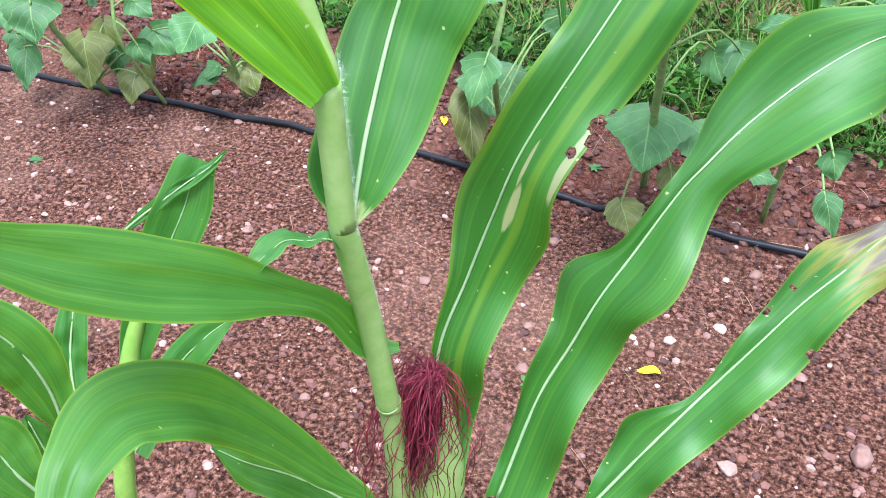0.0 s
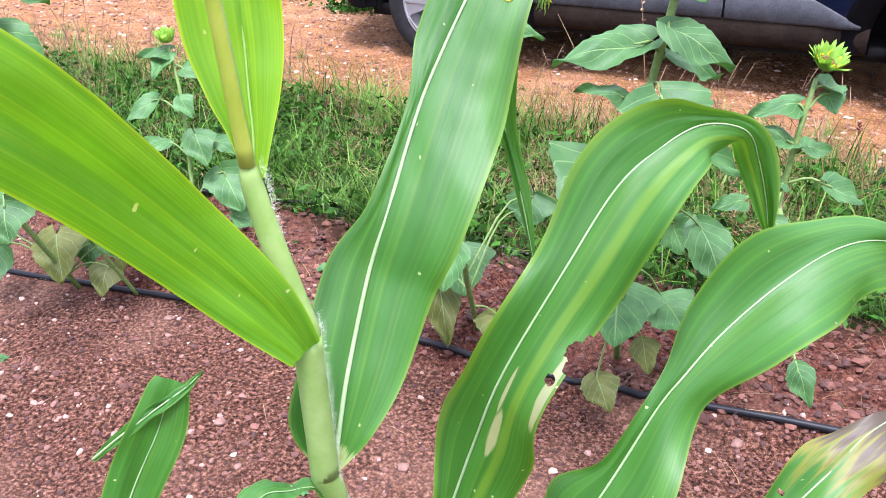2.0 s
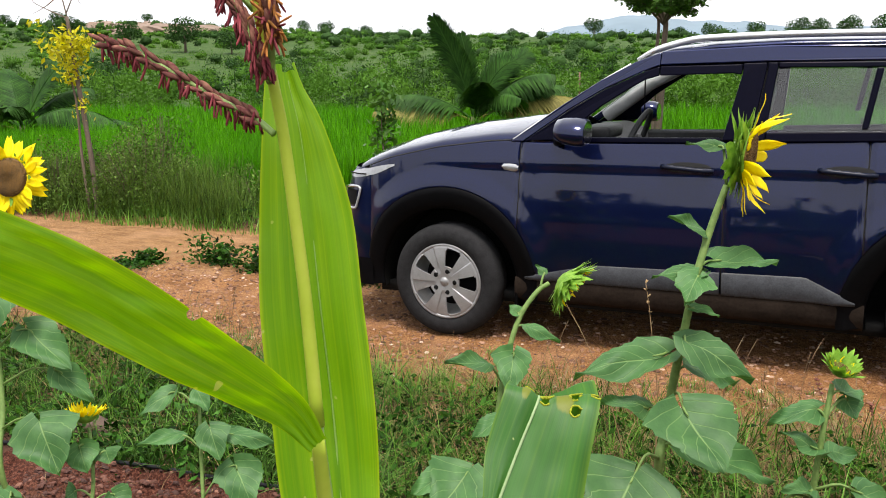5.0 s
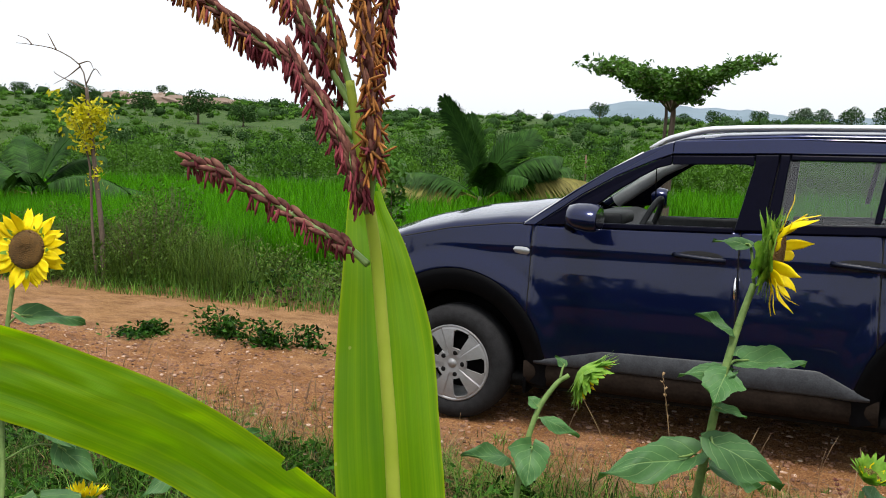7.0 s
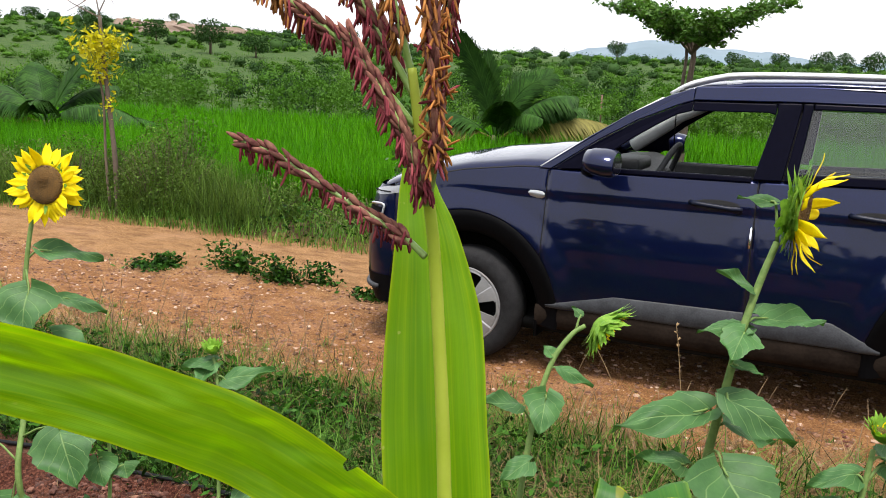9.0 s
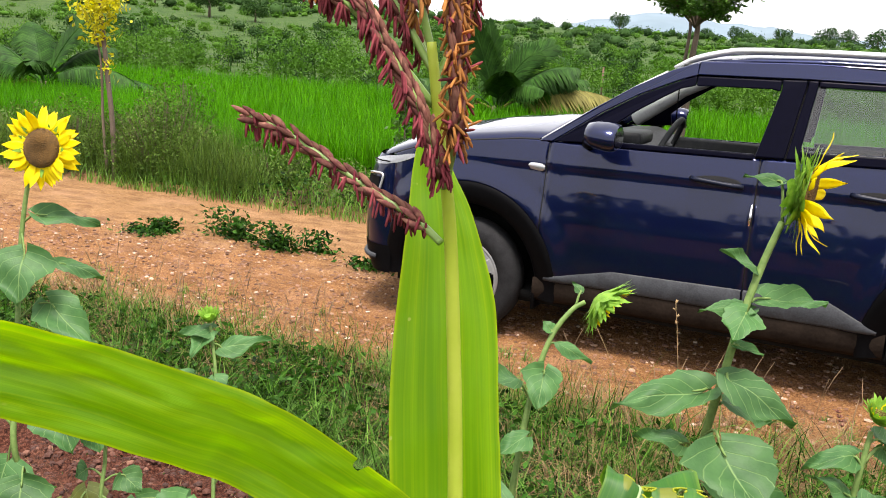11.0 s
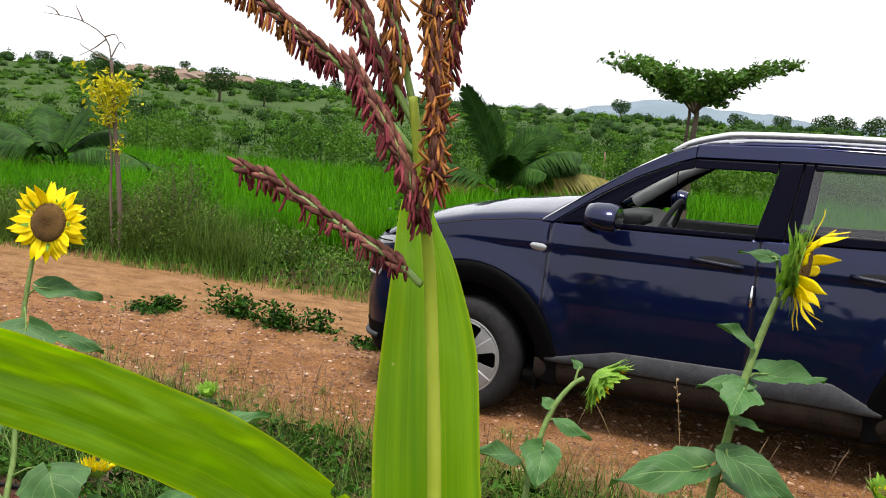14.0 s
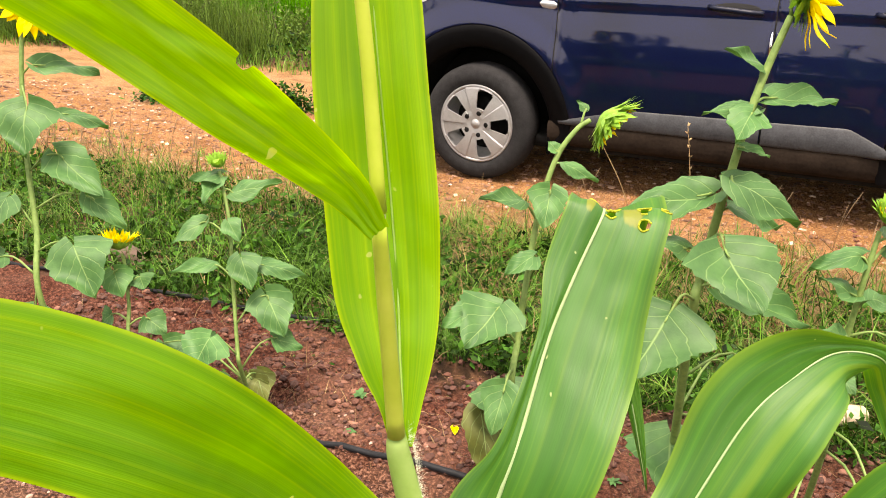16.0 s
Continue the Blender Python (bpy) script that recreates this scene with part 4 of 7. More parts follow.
    part("mirror_glass", Soup().add(glass, [tuple(range(20))]), M_CHROME, mir)

rows = []
for x, z, y0 in ((1.06, 1.522, 0.275), (1.15, 1.545, 0.275), (1.35, 1.565, 0.272), (1.7, 1.575, 0.272), (2.2, 1.568, 0.275), (2.6, 1.54, 0.28), (2.95, 1.49, 0.29)):
    rows.append([(x - 0.05 * math.sin(math.pi * k / 14) * (x < 1.2), y0 + (2 * MID - 2 * y0) * k / 14, z - 0.02 + 0.045 * math.sin(math.pi * k / 14) ** 0.6) for k in range(15)])
part("roof", Soup().grid(rows), M_PAINT, car, solid=0.01)
part("roof_lining", Soup().grid([[(p[0] + 0.02, p[1], p[2] - 0.035) for p in r] for r in rows]), M_TRIM, car, "pale roof lining")
rows = []
for k in range(9):
    u = k / 8
    rows.append([(0.40 + 0.64 * u - (0.10 - 0.04 * u) * math.sin(math.pi * j / 12), 0.11 + 0.165 * u + (2 * MID - 2 * (0.11 + 0.165 * u)) * j / 12, 1.10 + 0.42 * u + 0.02 * math.sin(math.pi * j / 12)) for j in range(13)])
screen = part("windscreen", Soup().grid(rows), M_GLASS, car)
screen.visible_shadow = False
part("cowl", Soup().grid([[(x - 0.10 * math.sin(math.pi * j / 10), 0.10 + 1.57 * j / 10, z + 0.02 * math.sin(math.pi * j / 10)) for j in range(11)] for x, z in ((0.33, 1.098), (0.40, 1.09), (0.44, 1.105))]), M_CLAD, car, "black cowl under the windscreen")
wip = part("wiper", Soup().tube([(0.34, 0.35, 1.122), (0.36, 0.7, 1.15), (0.40, 1.1, 1.16)], 0.008, 6), M_DARK, car)
rows = [[(x, 0.14 + 1.49 * k / 8, z) for k in range(9)] for x, z in ((3.12, 0.35), (3.15, 0.6), (3.13, 0.95), (3.05, 1.15), (2.93, 1.46))]
part("tailgate", Soup().grid(rows), M_PAINT, car)
part("floor_pan", Soup().box((1.2, MID, 0.24), (3.3, 1.55, 0.06)), M_DARK, car)

# what shows through the open window
part("dashboard", Soup().grid([[(x, y, z + 0.02 * math.sin(6 * y)) for y in np.linspace(0.16, 1.6, 14)] for x, z in ((0.42, 1.06), (0.55, 1.09), (0.68, 1.10), (0.78, 1.06), (0.80, 0.95), (0.78, 0.7))]), M_DASH, car, "black dashboard")
part("binnacle", Soup().box((0.76, 0.45, 1.12), (0.16, 0.32, 0.07)), M_DASH, car, bevel=0.02)
ring = [Matrix.Rotation(radians(24), 4, "Y") @ Vector((0, 0.185 * math.cos(a), 0.185 * math.sin(a))) + Vector((0.93, 0.47, 1.06)) for a in np.linspace(0, 2 * math.pi, 33)]
wheel = part("steering_wheel", Soup().tube(ring, 0.016, 8), M_DASH, car, "black steering wheel")
part("wheel_boss", Soup().box((0.925, 0.47, 1.055), (0.05, 0.13, 0.11), Matrix.Rotation(radians(24), 3, "Y")), M_DASH, wheel, bevel=0.02)
part("wheel_spoke", Soup().box((0.93, 0.47, 1.06), (0.02, 0.35, 0.04), Matrix.Rotation(radians(24), 3, "Y")), M_DASH, wheel, bevel=0.008)
part("steering_column", Soup().tube([(0.78, 0.47, 1.0), (0.92, 0.47, 1.05)], 0.035, 10), M_DASH, wheel)
for y in (0.47, 1.30):
    seat = part("seat", Soup().grid([[(x, y + w * u, z) for u in (-1, -0.85, 0, 0.85, 1)] for x, z, w in ((1.30, 0.55, 0.24), (1.36, 0.75, 0.25), (1.44, 0.98, 0.24), (1.50, 1.13, 0.2), (1.52, 1.16, 0.14))]), M_SEAT, car, "grey fabric front seat", solid=0.11, bevel=0.03)
    part("seat_cushion", Soup().box((1.1, y, 0.55), (0.5, 0.5, 0.14)), M_SEAT, seat, bevel=0.05)
    part("headrest", Soup().box((1.535, y, 1.27), (0.085, 0.24, 0.16), Matrix.Rotation(radians(10), 3, "Y")), M_SEAT, seat, bevel=0.035)
part("rear_bench", Soup().box((2.3, MID, 0.85), (0.16, 1.25, 0.6), Matrix.Rotation(radians(16), 3, "Y")), M_SEAT, car, "grey rear bench", bevel=0.05)
part("pillar_trim", Soup().tube([(0.50, 1.63, 1.13), (0.8, 1.58, 1.35), (1.10, 1.5, 1.50)], [0.045, 0.05, 0.045], 8), M_TRIM, car, "pale inner trim of the far pillar")
part("door_trim", Soup().box((1.0, 1.66, 0.79), (1.0, 0.05, 0.5)), M_DASH, car, bevel=0.02)
part("door_trim", Soup().box((1.0, 0.12, 0.85), (0.95, 0.05, 0.42)), M_DASH, car, bevel=0.02)
part("rear_view_mirror", Soup().box((0.93, MID, 1.44), (0.03, 0.22, 0.06)), M_DASH, car, bevel=0.012)
part("hanging_beads", Soup().tube([(0.90, MID, 1.41), (0.90, MID, 1.3), (0.90, MID + 0.01, 1.2)], 0.004, 6), M_DARK, car)


def road_wheel(x, y, side):
    w = part("wheel", Soup().lathe([(0.20, 0.02), (0.225, 0.006), (0.25, 0.0), (0.285, 0.004), (0.305, 0.02), (0.316, 0.045), (0.318, 0.1), (0.316, 0.15), (0.30, 0.185), (0.22, 0.2)], (0, 0, 0)), M_RUBBER, car, "dusty black tyre on a silver wheel")
    w.matrix_local = pose(x, y, 0.318, 0, 0, 0 if side > 0 else 180)
    rim = part("rim", Soup().lathe([(0.212, 0.03), (0.214, 0.012), (0.208, 0.006), (0.198, 0.012), (0.192, 0.03), (0.188, 0.09), (0.15, 0.12)], (0, 0, 0)), M_SILVER, w)
    part("brake_disc", Soup().lathe([(0.0, 0.10), (0.13, 0.095), (0.14, 0.11), (0.19, 0.13)], (0, 0, 0)), M_DARK, w)
    part("hub_cap", Soup().lathe([(0.0, 0.002), (0.026, 0.004), (0.03, 0.010), (0.075, 0.016), (0.082, 0.03)], (0, 0, 0), sides=30), M_SILVER, w)
    part("hub_badge", Soup().lathe([(0.0, -0.002), (0.018, -0.001), (0.021, 0.004)], (0, 0, 0), sides=20), M_SILVER, w)
    # pressed cover: five broad spokes with a stepped face, five dark openings between
    cover, steps = Soup(), 150
    rings = [0.02, 0.05, 0.075, 0.088, 0.098, 0.11, 0.125, 0.14, 0.155, 0.17, 0.182, 0.19, 0.199, 0.208]

    def into(k):
        return abs((k / steps * 360 + 36) % 72 - 36)

    def face(r, k):
        turn = (k / steps * 360) % 72 - 36
        bend = 0.013 - 0.010 * math.sin(math.pi * min(1.0, r / 0.215))
        return bend + (0.0055 if 0 < turn < 26 and r > 0.07 else 0.0) + (0.002 if r > 0.195 else 0.0)

    cover.v = [(r * math.cos(2 * math.pi * k / steps), face(r, k), r * math.sin(2 * math.pi * k / steps)) for r in rings for k in range(steps)]
    for m in range(len(rings) - 1):
        for k in range(steps):
            r, off = (rings[m] + rings[m + 1]) / 2, radians(into(k + 0.5)) * (rings[m] + rings[m + 1]) / 2
            if not (0.09 < r < 0.187 and off < 0.023 + 0.2 * (r - 0.088)):
                cover.f.append((m * steps + k, m * steps + (k + 1) % steps, (m + 1) * steps + (k + 1) % steps, (m + 1) * steps + k))
    part("wheel_cover", cover, M_SILVER, rim, "silver wheel cover with five broad spokes", smooth=False, solid=0.008)
    for k in range(5):
        a1 = 2 * math.pi * k / 5
        part("wheel_bolt", Soup().lathe([(0.0, 0.001), (0.012, 0.001), (0.016, 0.005), (0.016, 0.025)], (0.063 * math.cos(a1), -0.001, 0.063 * math.sin(a1)), sides=12), M_DARK, rim)


road_wheel(0, 0, 1)
road_wheel(2.5, 0, 1)
road_wheel(0, 2 * MID, -1)
road_wheel(2.5, 2 * MID, -1)


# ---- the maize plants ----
VIEW_POINT = Vector((1.93, -4.2, 1.42))  # close to the camera; blades face it so that their widths fit its view


def even(line, n):
    """The same line at n steps of equal length."""
    a = np.array(line)
    run = np.concatenate([[0.0], np.cumsum(np.linalg.norm(np.diff(a[:, :3], axis=0), axis=1))])
    at = np.linspace(0, run[-1], n)
    return np.stack([np.interp(at, run, a[:, k]) for k in range(a.shape[1])], 1).tolist()


def maize_leaf(plant, rows, mat, ruffle=0.004, waves=5.0, fold=0.25, bites=(), n=70, m=18, label="", rib=0.0017, seed=0, under=False, yellow_rim=False):
    """A strap leaf along its midrib. Rows: x, y, z, half width to the left and right of the way out, twist in degrees."""
    c = even(curve(rows, 8 * n), n)
    grid, uv, ribs, last, prior = [], [], [], None, None
    for i in range(n):
        p = Vector(c[i][:3])
        t = (Vector(c[min(i + 1, n - 1)][:3]) - Vector(c[max(i - 1, 0)][:3])).normalized()
        face = (VIEW_POINT - p).normalized()
        a = t.cross(face)
        if last is not None:
            if a.dot(last) < 0:
                a = -a
            if a.length < 0.35:
                a = last - t * last.dot(t)
        a = last = a.normalized()
        a = Matrix.Rotation(radians(c[i][5]), 3, t) @ a
        up = a.cross(t).normalized()
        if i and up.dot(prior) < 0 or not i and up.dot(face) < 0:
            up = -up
        prior = up.copy()
        v = i / (n - 1)
        row = []
        for j in range(m + 1):
            u = 2 * j / m - 1
            w = max(c[i][3], 0.0002) if u < 0 else max(c[i][4], 0.0002)
            wave = ruffle * min(1.0, w / 0.02) * u * u * math.sin(waves * 2 * math.pi * v + seed + 1.3 * (u > 0)) + 0.0022 * noise.noise(Vector((u * 2 + seed, v * 9, 1))) + 0.0009 * noise.noise(Vector((u * 4 + seed, v * 26, 3)))
            lift = fold * abs(u) * w * (1 - 0.6 * abs(u)) * 1.8
            row.append(p + a * (u * w * 0.995) + up * (lift + wave))
            uv.append(((j / m), v))
        grid.append(row)
        ribs.append((p + up * 0.0004, rib * (1 - 0.8 * v)))
    s = Soup().grid(grid, uv)
    mid = [sum((Vector(s.v[k]) for k in f), Vector()) / 4 for f in s.f]
    gone, holes = set(), []
    for bx, by, bz, br in bites:
        at = mid[min(range(len(mid)), key=lambda k: (mid[k] - Vector((bx, by, bz))).length)]
        holes.append((at, br))
        gone |= {k for k, q in enumerate(mid) if (q - at).length < br}
    # round the edge of each bite
    rim = {i for k in gone for i in s.f[k]}
    s.f = [f for k, f in enumerate(s.f) if k not in gone]
    rim &= {i for f in s.f for i in f}
    for at, br in holes:
        for i in rim:
            d = Vector(s.v[i]) - at
            if 0.2 * br < d.length < 1.6 * br:
                s.v[i] = tuple(at + d * (br * (1.05 + 0.25 * noise.noise(d * 900)) / d.length))
    shift = local(plant)
    rims = Soup()
    for at, br in holes if yellow_rim else ():
        near = [Vector(s.v[i]) for i in rim if 0.7 * br < (Vector(s.v[i]) - at).length < 1.5 * br]
        e1 = (near[0] - at).normalized() if near else None
        if len(near) < 5:
            continue
        nrm = max((e1.cross(q - at) for q in near), key=lambda q: q.length).normalized()
        e2 = nrm.cross(e1)
        near.sort(key=lambda q: math.atan2((q - at).dot(e2), (q - at).dot(e1)))
        for a, b in zip(near, near[1:] + near[:1]):
            if (a - b).length < 0.9 * br:
                rims.tube([a + shift, b + shift], 0.0007, 5)
    s.v = [tuple(Vector(p) + shift) for p in s.v]
    leaf = part("leaf", s, mat, plant, label)
    if rims.f:
        part("bitten_margin", rims, M_BITE, leaf, "yellowed margin of the eaten holes")
    if under:
        return leaf
    r = Soup()
    r.tube([p + shift for p, _ in ribs[:-2]], [q for _, q in ribs[:-2]], 6)
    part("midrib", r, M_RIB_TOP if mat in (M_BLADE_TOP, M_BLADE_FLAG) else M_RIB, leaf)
    return leaf


maize = thing("maize_plant", (1.727, -3.80, 0.0), "tall green maize plant with a purple tassel and red silk", "maize plant", "maize plants")
off = local(maize)
# each sheath ends a little wider than the stalk that leaves it
stalk = [(1.727, -3.80, 0.0, 0.0125), (1.727, -3.806, 0.35, 0.0115), (1.727, -3.819, 0.642, 0.0106), (1.725, -3.824, 0.78, 0.0102), (1.724, -3.828, 0.80, 0.0104), (1.724, -3.83, 0.812, 0.0096), (1.722, -3.843, 0.903, 0.0094), (1.722, -3.86, 0.982, 0.0092), (1.722, -3.864, 0.998, 0.0091), (1.722, -3.867, 1.014, 0.0085), (1.723, -3.868, 1.06, 0.0081), (1.723, -3.870, 1.105, 0.0079), (1.723, -3.871, 1.117, 0.0077), (1.721, -3.873, 1.132, 0.0069), (1.714, -3.878, 1.17, 0.0065), (1.709, -3.881, 1.2, 0.0058), (1.708, -3.882, 1.21, 0.0052), (1.708, -3.883, 1.224, 0.0038), (1.71, -3.89, 1.28, 0.003), (1.711, -3.897, 1.329, 0.0024)]
c = curve(stalk, 150)
part("stalk", Soup().tube([Vector(r[:3]) + off for r in c], [r[3] for r in c], 16), M_SHEATH, maize, "pale green jointed stalk")
# leaf sheaths lapped round the stalk, their free edge in front
for a, b, r0, r1, mat in (((1.708, -3.883, 1.216), (1.711, -3.898, 1.325), 0.0037, 0.0026, M_STEM_TOP), ((1.722, -3.866, 1.006), (1.723, -3.871, 1.112), 0.0083, 0.0078, M_SHEATH)):
    rows = []
    for k in range(12):
        u = k / 11
        p = Vector(a).lerp(Vector(b), u) + off
        turn = [radians(-205 + 300 * j / 23 * (1 - 0.12 * u)) for j in range(24)]
        rows.append([p + (r0 + (r1 - r0) * u) * (1 + 0.05 * j / 23) * Vector((math.cos(q), math.sin(q), 0)) for j, q in enumerate(turn)])
    part("sheath", Soup().grid(rows), mat, maize, "pale leaf sheath round the stalk", solid=0.0007)
# fine hairs along the sheaths
hr = np.random.default_rng(3)
s = Soup()
for a, b, r, many in (((1.722, -3.866, 1.0), (1.723, -3.871, 1.118), 0.0085, 1000), ((1.716, -3.876, 1.12), (1.709, -3.882, 1.213), 0.0064, 1000), ((1.722, -3.843, 0.9), (1.722, -3.861, 0.985), 0.0092, 300), ((1.708, -3.882, 1.207), (1.708, -3.882, 1.218), 0.0058, 60), ((1.723, -3.87, 1.113), (1.723, -3.871, 1.124), 0.0078, 60), ((1.722, -3.865, 0.992), (1.722, -3.866, 1.004), 0.009, 60)):
    for _ in range(many):
        u, q = hr.random(), hr.uniform(0.2, 1.0)
        p = Vector(a).lerp(Vector(b), u) + off
        d = Vector((math.cos(q), math.sin(q), hr.uniform(-0.3, 0.6))).normalized()
        e = p + d * r
        f = e + d * hr.uniform(0.001, 0.0042) + Vector((hr.normal(), hr.normal(), hr.normal())) * 0.0011
        k = Vector((-d.y, d.x, 0.3)) * 0.000035
        s.add([e - k, e + k, f], [(0, 1, 2)])
tagged(part("sheath_fuzz", s, M_HAIR, maize), kind="stuff")

maize_leaf(maize, [(1.727, -3.863, 1.007, 0.0105, 0.0028, 0), (1.725, -3.85, 1.03, 0.0295, 0.0209, 0), (1.723, -3.832, 1.06, 0.0295, 0.0347, 0), (1.721, -3.797, 1.109, 0.0279, 0.0436, 0), (1.728, -3.778, 1.15, 0.0125, 0.05, 0), (1.73, -3.737, 1.2, 0.008, 0.0548, 0), (1.735, -3.71, 1.231, 0.0193, 0.0489, 0), (1.742, -3.684, 1.261, 0.0233, 0.0398, 0), (1.74, -3.672, 1.263, 0.0229, 0.0397, 0), (1.733, -3.652, 1.248, 0.0207, 0.0382, 0), (1.731, -3.63, 1.21, 0.0126, 0.0261, 0), (1.745, -3.623, 1.149, 0.0053, 0.0096, 0), (1.761, -3.625, 1.094, 0.0036, 0.0072, 0), (1.778, -3.634, 1.036, 0.0005, 0.0005, 0)], M_BLADE_BENT, ruffle=0.007, waves=3.5, bites=((1.731, -3.674, 1.263, 0.003), (1.745, -3.6725, 1.265, 0.005), (1.747, -3.6785, 1.2605, 0.003),  (1.765, -3.667, 1.265, 0.0045), (1.767, -3.6715, 1.259, 0.003), (1.768, -3.678, 1.258, 0.0038), (1.776, -3.6635, 1.2625, 0.0035), (1.778, -3.6615, 1.254, 0.0025)), n=260, m=56, yellow_rim=True, label="upright green leaf with an insect-eaten bent tip")
maize_leaf(maize, [(1.759, -3.79, 0.671, 0.0026, 0.013, 0), (1.744, -3.779, 0.739, 0.006, 0.036, 0), (1.74, -3.769, 0.815, 0.0066, 0.0417, 0), (1.753, -3.746, 0.882, 0.0133, 0.0422, 0), (1.768, -3.736, 0.943, 0.0331, 0.0476, 0), (1.787, -3.73, 1.007, 0.0249, 0.0382, 0), (1.818, -3.698, 1.081, 0.024, 0.0431, 0), (1.842, -3.664, 1.134, 0.034, 0.043, 0), (1.864, -3.638, 1.157, 0.03, 0.034, 0), (1.887, -3.612, 1.168, 0.011, 0.025, 0), (1.914, -3.594, 1.161, 0.0095, 0.0165, 0), (1.925, -3.578, 1.133, 0.0135, 0.0155, 0), (1.934, -3.566, 1.098, 0.0095, 0.0095, 0), (1.941, -3.556, 1.060, 0.0006, 0.0006, 0)], M_BLADE_SCAR, ruffle=0.016, waves=4.0, bites=((1.826, -3.734, 1.015, 0.004), (1.843, -3.718, 1.023, 0.009), (1.836, -3.725, 1.02, 0.005), (1.85, -3.712, 1.032, 0.005)), n=220, m=48, seed=1.0, label="wide wavy green leaf with small holes and a pale scar")
maize_leaf(maize, [(1.803, -3.772, 0.651, 0.0105, 0.0421, 0), (1.817, -3.73, 0.751, 0.015, 0.041, 0), (1.835, -3.709, 0.811, 0.0216, 0.0375, 0), (1.85, -3.698, 0.862, 0.0406, 0.0378, 0), (1.867, -3.68, 0.903, 0.0143, 0.0492, 0), (1.887, -3.654, 0.951, 0.0109, 0.0313, 0), (1.901, -3.64, 0.975, 0.0171, 0.0265, 0), (1.922, -3.615, 1.005, 0.0329, 0.0413, 0), (1.956, -3.581, 1.039, 0.0394, 0.0489, 0), (1.992, -3.544, 1.059, 0.0257, 0.0465, 10), (2.027, -3.504, 1.052, 0.0128, 0.03, 25), (2.064, -3.469, 1.022, 0.0013, 0.0018, 30)], M_BLADE, ruffle=0.019, waves=4.0, seed=2.2, label="wide wavy green leaf bowed over")
maize_leaf(maize, [(1.881, -3.739, 0.643, 0.0053, 0.0263, 0), (1.917, -3.7, 0.712, 0.0314, 0.0314, 0), (1.942, -3.671, 0.754, 0.0075, 0.0358, 0), (1.973, -3.633, 0.801, 0.0146, 0.0399, 0), (1.999, -3.603, 0.842, 0.0229, 0.0344, 0), (2.024, -3.573, 0.869, 0.0284, 0.0294, 0), (2.045, -3.543, 0.889, 0.0152, 0.0356, 0), (2.071, -3.509, 0.896, 0.0048, 0.0144, 0), (2.089, -3.487, 0.894, 0.0005, 0.001, 0)], M_BLADE_DRY, ruffle=0.012, waves=4.5, bites=((1.987, -3.604, 0.856, 0.002), (2.03, -3.622, 0.81, 0.005), (1.963, -3.612, 0.84, 0.004)), n=120, m=24, seed=0.7, label="ragged green leaf with a dry brown tip")
maize_leaf(maize, [(1.7275, -3.88, 1.108, 0.0105, 0.0105, 0), (1.715, -3.893, 1.139, 0.0178, 0.0185, 0), (1.701, -3.914, 1.177, 0.0215, 0.022, 0), (1.693, -3.958, 1.236, 0.0231, 0.0244, 0), (1.695, -4.001, 1.282, 0.0238, 0.0259, 0), (1.687, -4.032, 1.312, 0.0236, 0.0243, 0), (1.676, -4.062, 1.335, 0.0201, 0.0206, 0), (1.668, -4.088, 1.35, 0.0119, 0.0119, 0), (1.675, -4.11, 1.359, 0.0007, 0.0007, 0)], M_BLADE_TOP, ruffle=0.003, waves=2.0, fold=0.1, seed=0.4, under=True, label="bright green leaf coloured as if lit from behind")
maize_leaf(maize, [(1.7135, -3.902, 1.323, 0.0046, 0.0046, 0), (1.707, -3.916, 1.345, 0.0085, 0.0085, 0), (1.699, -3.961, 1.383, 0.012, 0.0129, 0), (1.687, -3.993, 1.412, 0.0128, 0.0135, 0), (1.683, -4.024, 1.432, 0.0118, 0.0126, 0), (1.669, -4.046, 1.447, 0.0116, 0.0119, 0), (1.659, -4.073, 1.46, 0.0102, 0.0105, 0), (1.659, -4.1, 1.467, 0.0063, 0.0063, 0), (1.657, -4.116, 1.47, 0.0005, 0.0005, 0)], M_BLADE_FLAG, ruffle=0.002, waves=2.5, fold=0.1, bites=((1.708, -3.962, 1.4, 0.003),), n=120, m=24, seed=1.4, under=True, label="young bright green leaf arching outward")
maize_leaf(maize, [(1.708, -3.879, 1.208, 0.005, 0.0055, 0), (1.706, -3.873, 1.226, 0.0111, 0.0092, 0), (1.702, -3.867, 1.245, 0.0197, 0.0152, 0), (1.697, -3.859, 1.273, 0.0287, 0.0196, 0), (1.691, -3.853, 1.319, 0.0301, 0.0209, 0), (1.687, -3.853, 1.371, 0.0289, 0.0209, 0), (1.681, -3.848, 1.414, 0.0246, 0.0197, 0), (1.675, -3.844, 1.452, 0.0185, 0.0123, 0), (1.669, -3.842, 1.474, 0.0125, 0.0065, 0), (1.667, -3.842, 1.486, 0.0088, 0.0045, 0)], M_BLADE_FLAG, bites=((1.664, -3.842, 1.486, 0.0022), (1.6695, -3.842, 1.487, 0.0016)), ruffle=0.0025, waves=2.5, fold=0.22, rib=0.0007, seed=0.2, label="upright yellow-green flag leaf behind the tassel")
